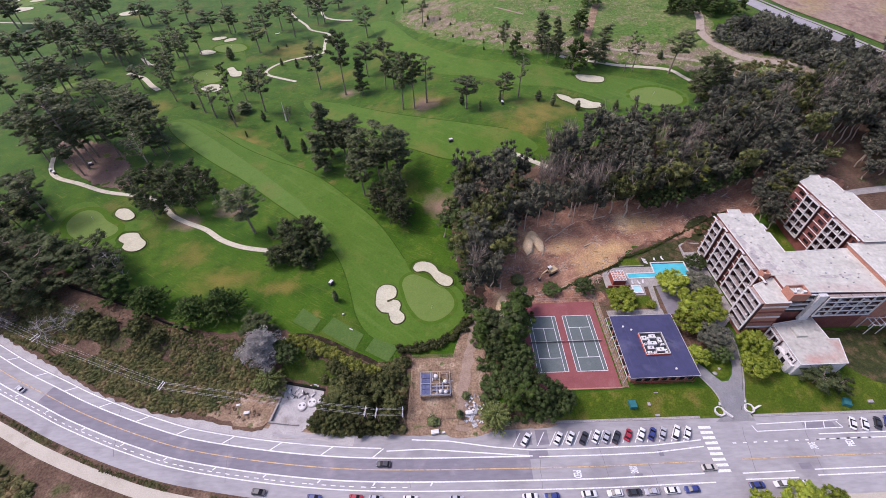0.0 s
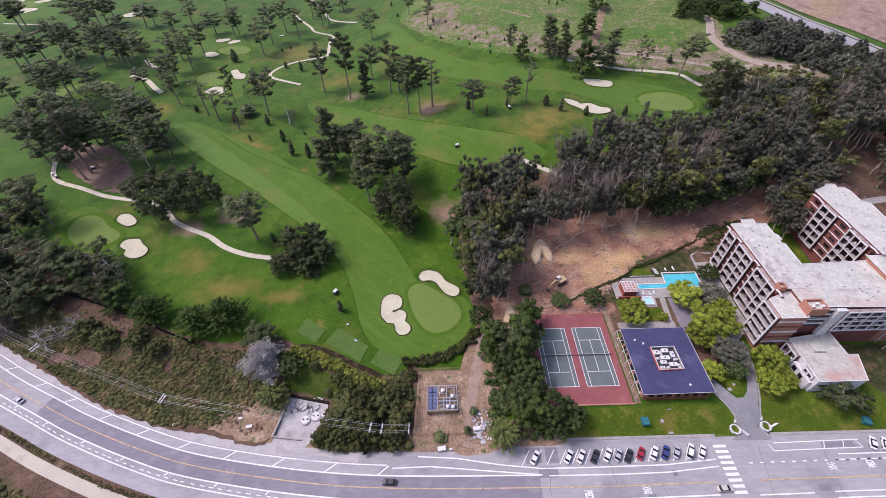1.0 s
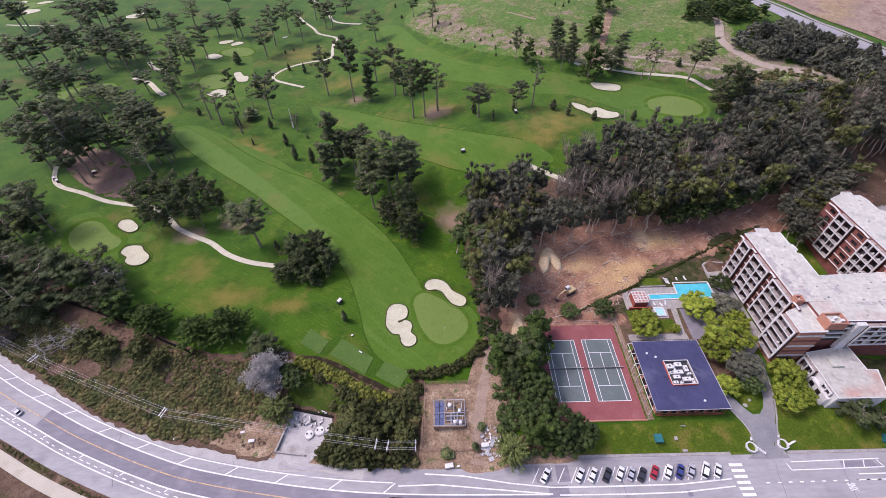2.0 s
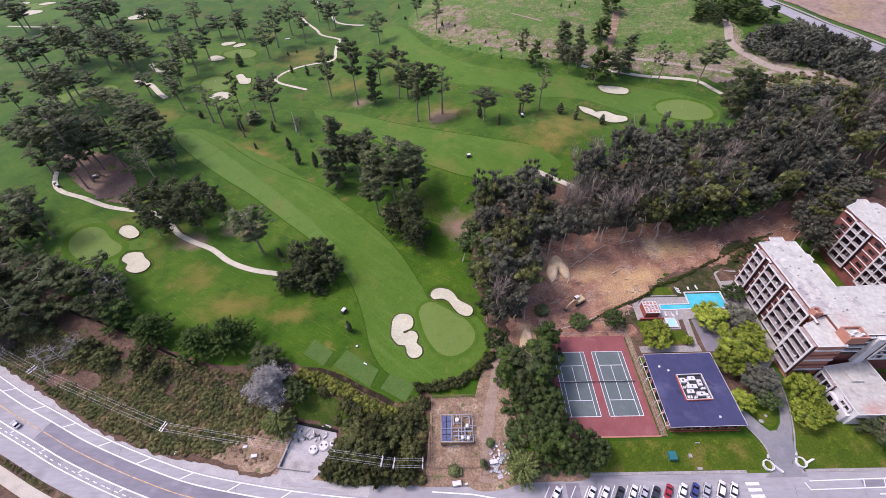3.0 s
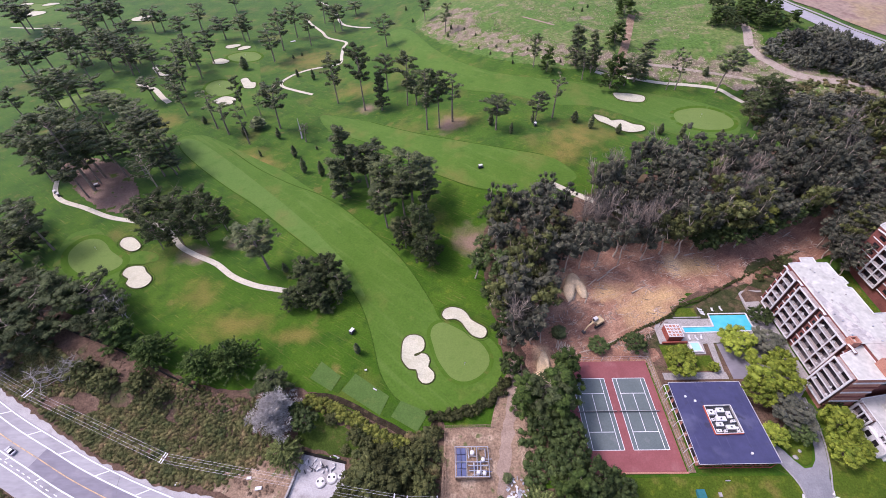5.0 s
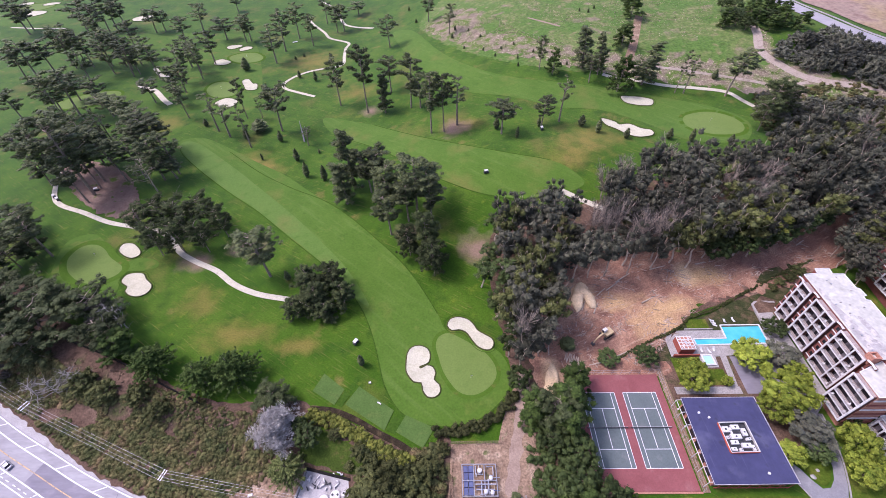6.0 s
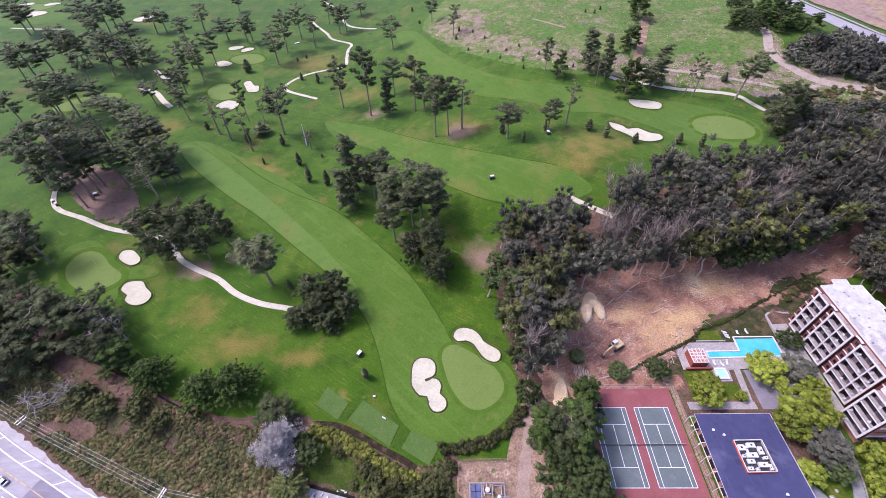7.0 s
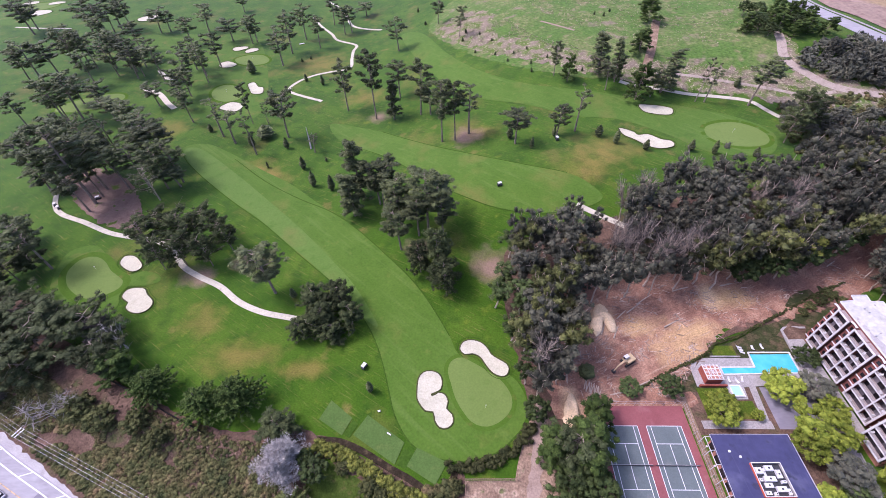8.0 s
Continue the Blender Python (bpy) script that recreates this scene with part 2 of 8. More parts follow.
IVY = material("dark_ground_cover", [(0.028, 0.037, 0.014), (0.056, 0.062, 0.023)], 3, fine=0.5, bump=0.5, second=((0.11, 0.08, 0.045), 3.5, 0.5, 0.66), spec=0.1, grit=0.3)
SHRUB_LEAF = material("olive_shrub_leaves", [(0.036, 0.046, 0.016), (0.096, 0.099, 0.034)], 4, rough=0.7, spread=0.5, island=0.4, spec=0.1)
WIND_LEAF = material("wind_burnt_cypress_foliage", [(0.03, 0.042, 0.018), (0.07, 0.083, 0.033)], 3, rough=0.7, spread=0.3, island=0.4, spec=0.1)
ROOF_GREY = material("bare_grey_roof_felt", [(0.33, 0.305, 0.295), (0.42, 0.39, 0.375)], 2.5, fine=0.8, second=((0.52, 0.48, 0.44), 2.2, 0.5, 0.6), grit=0.15)
ROOF_WORN = material("worn_pinkish_roof", [(0.4, 0.385, 0.35), (0.5, 0.475, 0.435)], 5, fine=1.2, second=[((0.34, 0.315, 0.29), 3, 0.58, 0.7), ((0.56, 0.54, 0.5), 4, 0.6, 0.72)], grit=0.14, blots=[((0.42, 0.24, 0.2), 0.75, [(132, 72.5, 5.5, 3.2), (124, 71.5, 4, 2), (136, 77, 2.5, 3)])])
BALCONY_FLOOR = material("balcony_concrete", [(0.27, 0.215, 0.2), (0.37, 0.31, 0.29)], 2, fine=0.4)
RAIL_PAINT = material("pale_rail_paint", [(0.42, 0.4, 0.4), (0.52, 0.5, 0.5)], 1, fine=0.3, rough=0.5)
BRICK = material("red_brick", [(0.165, 0.058, 0.048), (0.24, 0.085, 0.068)], 3, fine=0.25, bump=0.3)
BRICK_LIGHT = material("terracotta_wall", [(0.36, 0.16, 0.11), (0.44, 0.21, 0.15)], 3, fine=0.3)
GLASS = material("dark_window_glass", [(0.012, 0.011, 0.014), (0.035, 0.03, 0.034)], 2, rough=0.25, spec=0.25, spread=0.5)
CURTAIN = material("window_with_curtain", [(0.1, 0.09, 0.1), (0.2, 0.17, 0.18)], 1.2, rough=0.5, spread=0.5)
POOL_WATER = material("pool_water", [(0.05, 0.42, 0.53), (0.11, 0.53, 0.62)], 4, rough=0.08, spec=0.5)
TIMBER = material("weathered_timber", [(0.2, 0.13, 0.09), (0.3, 0.2, 0.14)], 1, fine=0.15)
RED_TIMBER = material("red_stained_timber", [(0.25, 0.06, 0.045), (0.32, 0.09, 0.06)], 1, fine=0.2)
METAL = material("galvanised_metal", [(0.4, 0.4, 0.44), (0.52, 0.52, 0.56)], 1, rough=0.45, metal=0.6)
DARK_METAL = material("dark_metal", [(0.03, 0.03, 0.035), (0.06, 0.06, 0.065)], 1, rough=0.5)
BLUE_METAL = material("blue_grey_metal", [(0.07, 0.08, 0.17), (0.12, 0.14, 0.25)], 1.5, rough=0.5)
RUBBER = material("black_rubber", [(0.02, 0.02, 0.02), (0.035, 0.035, 0.035)], 0.3)
TEAL = material("teal_plastic", [(0.02, 0.12, 0.13), (0.03, 0.16, 0.17)], 1)
YELLOW_MACHINE = material("yellow_machine_paint", [(0.42, 0.31, 0.17), (0.54, 0.42, 0.26)], 1)
BARK = material("pine_bark", [(0.19, 0.145, 0.115), (0.35, 0.28, 0.225)], 1.2, fine=0.3, bump=0.5)
DRIVE = material("driveway_asphalt", [(0.2, 0.195, 0.208), (0.265, 0.256, 0.266)], 5, fine=0.4, second=((0.32, 0.31, 0.31), 4, 0.58, 0.72), grit=0.12)
# bank grass darker than the rough: shade behind the yard painted in
SHADE_TONED_GRASS = material("coarse_bank_grass", [(0.034, 0.058, 0.01), (0.066, 0.1, 0.016)], 3, fine=0.5, bump=0.4, second=((0.1, 0.085, 0.03), 3, 0.58, 0.72), spec=0.05, grit=0.28)
TRAIL = material("sandy_trail", [(0.31, 0.25, 0.2), (0.41, 0.34, 0.28)], 4, fine=0.6, second=((0.25, 0.19, 0.15), 4, 0.55, 0.7), grit=0.2)
STRAW = material("pale_straw_tufts", [(0.22, 0.19, 0.115), (0.39, 0.345, 0.235)], 2, island=0.4, spec=0.05)
BARK_PALE = material("pale_eucalyptus_bark", [(0.34, 0.265, 0.205), (0.55, 0.455, 0.365)], 1.5, fine=0.3, bump=0.4)
BARK_GREY = material("dead_grey_wood", [(0.3, 0.275, 0.26), (0.44, 0.41, 0.385)], 1, fine=0.3)
PINE_LEAF = material("pine_needles", [(0.05, 0.065, 0.026), (0.112, 0.128, 0.045)], 3, rough=0.6, spread=0.35, island=0.4, spec=0.12, sheen=0.1)
BOUGH_LEAF = material("dark_bough_foliage", [(0.034, 0.048, 0.019), (0.084, 0.101, 0.036)], 3, rough=0.7, spread=0.35, island=0.4, spec=0.1, sheen=0.03)
CYPRESS_LEAF = material("cypress_foliage", [(0.034, 0.062, 0.014), (0.082, 0.118, 0.026)], 3, rough=0.7, spread=0.25, island=0.4, spec=0.1, sheen=0.03)
# lightened colour and strong sheen stand in for haze over the far thicket
THICKET_LEAF = material("dry_thicket_leaves", [(0.06, 0.066, 0.044), (0.125, 0.12, 0.08)], 5, rough=0.7, spread=0.45, island=0.4, spec=0.1, sheen=0.16)
EUC_LEAF = material("eucalyptus_leaves", [(0.042, 0.047, 0.034), (0.105, 0.1, 0.064)], 4, rough=0.6, spread=0.45, island=0.28, spec=0.1, sheen=0.06)
OLIVE_LEAF = material("olive_eucalyptus_leaves", [(0.046, 0.055, 0.022), (0.125, 0.13, 0.04)], 4, rough=0.6, spread=0.4, island=0.35, spec=0.1)
TWIG_LEAF = material("bare_grey_twigs", [(0.09, 0.077, 0.07), (0.17, 0.15, 0.136)], 3, rough=0.8, spread=0.25, island=0.4, spec=0.1)
DEAD_LEAF = material("silver_dead_foliage", [(0.36, 0.335, 0.315), (0.55, 0.52, 0.49)], 2, rough=0.8, island=0.3, spec=0.1)
BRIGHT_LEAF = material("yellow_green_leaves", [(0.075, 0.115, 0.014), (0.25, 0.28, 0.036)], 1.8, rough=0.6, spread=0.3, island=0.4, spec=0.1)
DARK_LEAF = material("dark_broad_leaves", [(0.031, 0.05, 0.017), (0.07, 0.094, 0.028)], 2.5, rough=0.6, spread=0.35, island=0.4, spec=0.1)
SCRUB_LEAF = material("coastal_scrub_leaves", [(0.04, 0.052, 0.02), (0.078, 0.084, 0.03), (0.11, 0.1, 0.04), (0.18, 0.125, 0.065)], 5, rough=0.75, spread=0.2, island=0.45, spec=0.1)
BRUSH_LEAF = material("dead_brown_brush", [(0.11, 0.072, 0.05), (0.24, 0.17, 0.115)], 2, rough=0.8, island=0.45, spec=0.1)
FROND_LEAF = material("olive_fronds", [(0.065, 0.09, 0.024), (0.2, 0.225, 0.075)], 2, rough=0.6, spread=0.2, island=0.45, spec=0.1)
HEDGE_LEAF = material("hedge_leaves", [(0.07, 0.09, 0.018), (0.19, 0.19, 0.036)], 2, rough=0.7, island=0.45, spec=0.1)
DEBRIS = material("felled_timber_debris", [(0.2, 0.14, 0.105), (0.48, 0.38, 0.31)], 1.0, island=0.5)


def paint(name, c, rough=0.35):
    return material(name, [tuple(0.9 * v for v in c), c], 1.5, rough=rough, spec=0.5)


# ---- building tools ----
def sm(a, b, v):
    t = min(1.0, max(0.0, (v - a) / (b - a)))
    return t * t * (3 - 2 * t)


def ground_z(x, y):
    """Height of the land: the road lies low, the courts level, a hill rises behind the woods."""
    left = sm(20, -60, x)
    edge = 57 + 13 * left + 0.0016 * max(0.0, -x - 30) ** 2
    drop = (3 + 4 * sm(20, -80, x)) * sm(edge + 10 + 7 * left, edge, y)
    hill = 21 * sm(118, 225, y) * sm(-100, 50, x) * (1 - 0.85 * sm(90, 190, x) * sm(190, 120, y))
    hill += 12 * sm(235, 330, y) * sm(-60, 130, x) + 10 * sm(270, 420, y) * sm(-150, 20, x) + 8 * sm(190, 300, y) * sm(110, 240, x)
    return hill - drop


class Shape:
    """Gathers vertices and faces for one mesh."""

    def __init__(self):
        self.v, self.f = [], []

    def add(self, verts, faces):
        k = len(self.v)
        self.v += [tuple(p) for p in verts]
        self.f += [tuple(i + k for i in f) for f in faces]

    def box(self, x0, x1, y0, y1, z0, z1, m=None):
        vs = [Vector((x, y, z)) for z in (z0, z1) for x, y in ((x0, y0), (x1, y0), (x1, y1), (x0, y1))]
        if m is not None:
            vs = [m @ p for p in vs]
        self.add(vs, [(3, 2, 1, 0), (4, 5, 6, 7), (0, 1, 5, 4), (1, 2, 6, 5), (2, 3, 7, 6), (3, 0, 4, 7)])

    def prism(self, outline, z0, z1, top=True):
        n = len(outline)
        vs = [(x, y, z0) for x, y in outline] + [(x, y, z1) for x, y in outline]
        fs = [(i, (i + 1) % n, n + (i + 1) % n, n + i) for i in range(n)]
        if top:
            fs += [tuple(range(n, 2 * n)), tuple(range(n - 1, -1, -1))]
        self.add(vs, fs)

    def tube(self, points, radii, sides=6):
        rings = []
        pts = [Vector(p) for p in points]
        for i, p in enumerate(pts):
            way = (pts[min(i + 1, len(pts) - 1)] - pts[max(i - 1, 0)]).normalized()
            a = way.orthogonal().normalized()
            b = way.cross(a)
            rings.append([p + (a * math.cos(2 * math.pi * k / sides) + b * math.sin(2 * math.pi * k / sides)) * radii[i] for k in range(sides)])
        fs = []
        for i in range(len(rings) - 1):
            for k in range(sides):
                fs.append((i * sides + k, i * sides + (k + 1) % sides, (i + 1) * sides + (k + 1) % sides, (i + 1) * sides + k))
        fs.append(tuple(range(sides - 1, -1, -1)))
        fs.append(tuple(range((len(rings) - 1) * sides, len(rings) * sides)))
        self.add([p for r in rings for p in r], fs)

    def mesh(self, name, mat, smooth=False):
        me = bpy.data.meshes.new(name)
        me.from_pydata(self.v, [], self.f)
        me.materials.append(mat)
        if smooth:
            me.shade_smooth()
        me.update()
        return me


def part(name, shape, mat, parent, label="", smooth=False):
    ob = new(name, shape.mesh(name, mat, smooth) if isinstance(shape, Shape) else shape)
    ob.parent = parent
    return tagged(ob, label)


def thing(name, label, category, group="", at=(0, 0, 0), turn=0.0, kind=""):
    ob = new(name)
    ob.matrix_basis = pose(*at, 0, 0, turn)
    return tagged(ob, label, category, group, kind)


def structure(name, shape, mat, label, category, smooth=False, kind="structure"):
    ob = new(name, shape.mesh(name, mat, smooth) if isinstance(shape, Shape) else shape)
    return tagged(ob, label, category, kind=kind)


def curve_through(points, closed=False, step=1.5):
    """A smooth line through a few points."""
    pts = [Vector(p) for p in points]
    n, out = len(pts), []
    for i in range(n if closed else n - 1):
        p1, p2 = pts[i], pts[(i + 1) % n]
        p0 = pts[(i - 1) % n] if closed or i > 0 else p1 * 2 - p2
        p3 = pts[(i + 2) % n] if closed or i + 2 < n else p2 * 2 - p1
        k = max(2, int((p2 - p1).length / step))
        for j in range(k):
            t = j / k
            out.append(0.5 * (2 * p1 + (p2 - p0) * t + (2 * p0 - 5 * p1 + 4 * p2 - p3) * t * t + (3 * p1 - p0 - 3 * p2 + p3) * t ** 3))
    if not closed:
        out.append(pts[-1])
    return out


def inside(x, y, poly):
    hit = False
    n = len(poly)
    for i in range(n):
        (x0, y0), (x1, y1) = poly[i][:2], poly[i - 1][:2]
        if (y0 > y) != (y1 > y) and x < (x1 - x0) * (y - y0) / (y1 - y0) + x0:
            hit = not hit
    return hit


from mathutils.geometry import delaunay_2d_cdt


def draped(outline, lift, grid=5.0, smooth_outline=True, step=1.5, ragged=0.0, dip=0.0, ruts=0.0, mound=0.0):
    """A sheet of turf, sand or paving that follows the land inside an outline."""
    line = curve_through(outline, True, step) if smooth_outline else [Vector(p) for p in outline]
    if ragged:
        line = [p + Vector((noise.noise((p.x * 0.35, p.y * 0.35, 3)), noise.noise((p.x * 0.35, p.y * 0.35, 9)))) * ragged for p in line]
    xs, ys = [p.x for p in line], [p.y for p in line]
    verts = [Vector((p.x, p.y)) for p in line]
    n = len(verts)
    poly = [(p.x, p.y) for p in line]
    x = min(xs) + grid / 2
    while x < max(xs):
        y = min(ys) + grid / 2
        while y < max(ys):
            if inside(x, y, poly):
                verts.append(Vector((x, y)))
            y += grid
        x += grid
    vs, _, fs, *_ = delaunay_2d_cdt(verts, [(i, (i + 1) % n) for i in range(n)], [], 1, 0.001)
    shape = Shape()
    edge_n = n
    keep = []
    for f in fs:
        c = sum((vs[i] for i in f), Vector((0, 0))) / len(f)
        if inside(c.x, c.y, poly):
            a, b, d = (vs[i] for i in f[:3])
            keep.append(tuple(f) if (b - a).cross(d - a) > 0 else tuple(reversed(f)))
    cx, cy = sum(xs) / len(xs), sum(ys) / len(ys)
    far = max(math.hypot(p.x - cx, p.y - cy) for p in line)
    for i, p in enumerate(vs):
        z = ground_z(p.x, p.y) + lift - (dip if i >= edge_n else 0)
        if i >= edge_n:
            z += ruts * max(0.0, 0.5 + noise.fractal((p.x * 0.16, p.y * 0.16, 2.0), 0.9, 2.0, 4))
            z += mound * max(0.0, 1 - (math.hypot(p.x - cx, p.y - cy) / far) ** 1.3) * (0.8 + 0.5 * noise.noise((p.x * 0.4, p.y * 0.4, 7)))
        shape.v.append((p.x, p.y, z))
    shape.f += keep
    return shape


def ribbon(points, left, right, lift, step=2.5, smooth_line=True, closed=False):
    """A strip along a line, from right to left of it (metres), laid on the land."""
    line = curve_through(points, closed, step) if smooth_line else [Vector(p) for p in points]
    shape = Shape()
    vs = []
    for i, p in enumerate(line):
        way = (line[min(i + 1, len(line) - 1)] - line[max(i - 1, 0)]).normalized()
        side = Vector((-way.y, way.x))
        wide = abs(left - right)
        cuts = max(1, int(wide / 3))
        for k in range(cuts + 1):
            q = p + side * (right + (left - right) * k / cuts)
            vs.append((q.x, q.y, ground_z(q.x, q.y) + lift))
    row = cuts + 1
    fs = [(i * row + k, (i + 1) * row + k, (i + 1) * row + k + 1, i * row + k + 1) for i in range(len(line) - 1) for k in range(cuts)]
    shape.add(vs, fs)
    return shape


def leaves(shape, rng, clumps, per, size, flat=0.0, slim=0.55, core=0.8):
    """Foliage masses on clumps (x, y, z, radius, height): a knobbly inner body and leaf sprays that shingle its skin.
    core: size of the inner body against the clump, 0 for none."""
    g = (1 + 5 ** 0.5) / 2
    ico = np.array([(-1, g, 0), (1, g, 0), (-1, -g, 0), (1, -g, 0), (0, -1, g), (0, 1, g), (0, -1, -g), (0, 1, -g), (g, 0, -1), (g, 0, 1), (-g, 0, -1), (-g, 0, 1)]) / math.sqrt(1 + g * g)
    faces = ((0, 11, 5), (0, 5, 1), (0, 1, 7), (0, 7, 10), (0, 10, 11), (1, 5, 9), (5, 11, 4), (11, 10, 2), (10, 7, 6), (7, 1, 8), (3, 9, 4), (3, 4, 2), (3, 2, 6), (3, 6, 8), (3, 8, 9), (4, 9, 5), (2, 4, 11), (6, 2, 10), (8, 6, 7), (9, 8, 1))
    for cx, cy, cz, r, h in clumps:
        reach = np.array((r, r, h))
        if core:
            k = len(shape.v)
            knob = ico * (core * (0.72 + 0.5 * rng.random(12)))[:, None] * reach + np.array((cx, cy, cz))
            shape.v += [tuple(q) for q in knob.tolist()]
            shape.f += [(k + a, k + b, k + c) for a, b, c in faces]
        d = rng.normal(size=(per, 3))
        d[:, 2] = np.where(rng.random(per) < 0.6, np.abs(d[:, 2]), d[:, 2])
        d /= np.linalg.norm(d, axis=1)[:, None]
        rad = 0.72 + 0.42 * rng.random(per)
        pos = np.array((cx, cy, cz)) + d * rad[:, None] * reach
        out = d + rng.normal(size=(per, 3)) * 0.38 + np.array((0, 0, 0.25 + flat))
        out /= np.linalg.norm(out, axis=1)[:, None]
        a = np.cross(out, rng.normal(size=(per, 3)))
        a /= np.linalg.norm(a, axis=1)[:, None] + 1e-6
        a = a + d * 0.45 if core else a * 0.7 + d * 0.8 + np.array((0, 0, 0.7))
        a /= np.linalg.norm(a, axis=1)[:, None]
        b = np.cross(out, a)
        b /= np.linalg.norm(b, axis=1)[:, None] + 1e-6
        s = size * (0.6 + 0.8 * rng.random(per))
        a, b = a * s[:, None], b * (s * slim)[:, None]
        tri = np.stack((pos - a * 0.7 - b, pos - a * 0.7 + b, pos + a * 1.1), 1).reshape(-1, 3)
        k = len(shape.v)
        shape.v += [tuple(q) for q in tri.tolist()]
        shape.f += [(k + 3 * i, k + 3 * i + 1, k + 3 * i + 2) for i in range(per)]

# ---- the land ----
def spaced(stops):
    out = [stops[0][0]]
    for (a, _), (b, s) in zip(stops, stops[1:]):
        k = max(1, round((b - a) / s))
        out += [a + (b - a) * (j + 1) / k for j in range(k)]
    return out


gx = spaced([(-4000, 0), (-1200, 400), (-520, 60), (330, 4), (520, 12), (1200, 60), (4000, 400)])
gy = spaced([(-3000, 0), (-400, 300), (0, 40), (30, 5), (135, 2), (600, 5), (1300, 60), (4500, 400)])
land = Shape()
land.v = [(x, y, ground_z(x, y)) for y in gy for x in gx]
w = len(gx)
land.f = [(j * w + i, j * w + i + 1, (j + 1) * w + i + 1, (j + 1) * w + i) for j in range(len(gy) - 1) for i in range(w - 1)]
structure("ground", land, ROUGH, "rolling golf course rough of bright green grass with dry patches", "ground", True)

# hill behind the course, dry and stubbly
structure("hillside", draped([(-35, 432), (-20, 378), (5, 338), (30, 312), (60, 296), (92, 290), (120, 283), (150, 276), (172, 268), (196, 285), (184, 310), (186, 330), (205, 372), (190, 420), (150, 470), (80, 500), (0, 490)], 0.1, 8, ragged=3.0), HILL, "hillside of patchy dry grass with stubble", "hillside", True)
structure("stubble", draped([(-30, 408), (-18, 384), (2, 350), (18, 335), (26, 345), (14, 372), (16, 400), (2, 425), (-20, 425)], 0.16, 6, ragged=5.0), STUBBLE, "cleared patch of pinkish dry stubble on the hill", "hillside", True)
structure("stubble", draped([(60, 304), (84, 292), (96, 286.5), (106, 283.5), (120, 278.5), (140, 273), (152, 268), (163, 260), (184, 256), (194, 268), (180, 284), (164, 292), (140, 297), (112, 304), (84, 308)], 0.16, 5, ragged=6.0), STUBBLE, "strip of pinkish dry stubble beside the cart path", "hillside", True)
structure("stubble", draped([(12, 347), (30, 323), (60, 305), (92, 294), (100, 298), (68, 320), (42, 342), (24, 356)], 0.15, 5, ragged=5.0), STUBBLE, "band of dry stubble along the foot of the hill", "hillside", True)
structure("trail", ribbon([(126, 362), (121, 350), (109, 318), (101, 300), (94, 286)], 2.6, -2.6, 0.24), DRYSOIL, "brown dirt trail climbing the hill", "trail")
structure("trail", ribbon([(188, 335), (185, 317), (180, 299), (186, 284), (194, 273), (208, 265.5), (230, 260), (250, 262)], 2.6, -2.6, 0.24), TRAIL, "sandy trail round the dark thicket", "trail")
structure("stubble", draped([(150, 274), (172, 266), (182, 300), (186, 318), (192, 316), (190, 292), (202, 278), (226, 266), (262, 258), (262, 240), (225, 244), (190, 250), (168, 256)], 0.17, 5, ragged=6.0), STUBBLE, "pale scrubby ground beside the sandy trail", "hillside", True)
structure("trail", ribbon([(92, 295), (105.2, 294.2), (122.1, 291.4), (137.7, 285.6), (152.6, 279.5), (166.7, 272.9), (177.2, 267.5), (194, 268)], 1.1, -1.1, 0.26), TRAIL, "narrow pale footpath above the cart path", "trail")
structure("trail", ribbon([(48, 372), (58, 362), (68, 352)], 0.8, -0.8, 0.2), TRACK, "faint pale footpath on the hill", "trail")
structure("field", draped([(231, 352), (240, 337), (246, 321), (256, 308), (268, 297), (300, 264), (360, 225), (700, 150), (800, 600), (400, 700), (232, 500), (226, 400)], 0.5, 12, False), PLOUGHED, "distant brown ploughed field", "field", True)
structure("road", ribbon([(195, 470), (208, 410), (214, 380), (220, 352), (226, 335), (232, 320), (240, 308), (249, 298), (262, 283), (300, 246), (370, 200), (520, 140)], 5.2, -5.2, 0.3, 6), ASPHALT, "distant grey two-lane road past the field", "road")
structure("pavement", ribbon([(202, 471), (215, 411), (221, 381), (227, 353), (233, 338), (239.5, 323), (247, 310), (256, 300.5), (268, 287), (305, 251), (374, 206), (522, 146)], 0.9, -0.9, 0.34, 6), PAVEMENT, "pale pavement along the distant road", "pavement")

# turf of the course
structure("fairway", draped([(-182.6, 265), (-178, 271), (-166, 270), (-147, 258), (-124, 241.5), (-103, 227), (-78, 204), (-63, 190.6), (-46, 172), (-34.5, 159), (-27.5, 149.5), (-21, 138.6), (-17, 131), (-14, 124), (-9, 121.4), (0, 117.5), (6.5, 113), (9.1, 104.4), (5.7, 95.8), (-1.6, 89.6), (-11.4, 86.7), (-21, 87.5), (-29, 91.7), (-35, 100.6), (-38.2, 110.3), (-41.7, 120.8), (-46.7, 132), (-54.3, 143), (-65.4, 155.3), (-76.4, 165.6), (-90, 178), (-109.5, 196), (-131, 213), (-155, 233.7), (-173.7, 252)], 0.12, 5), FAIRWAY, "long mown fairway of pale green grass", "fairway", True)
structure("fairway", draped([(-60, 428), (-42.6, 420), (-19, 360), (5, 319), (33, 293), (67, 281), (86, 274), (108, 266), (134, 255), (148, 241), (144, 226), (133, 219), (110, 223), (97, 238), (75, 254), (50, 259), (25, 275), (0, 291), (-22, 322), (-42, 366)], 0.14, 6), FAIRWAY, "far mown fairway curving below the hill", "fairway", True)
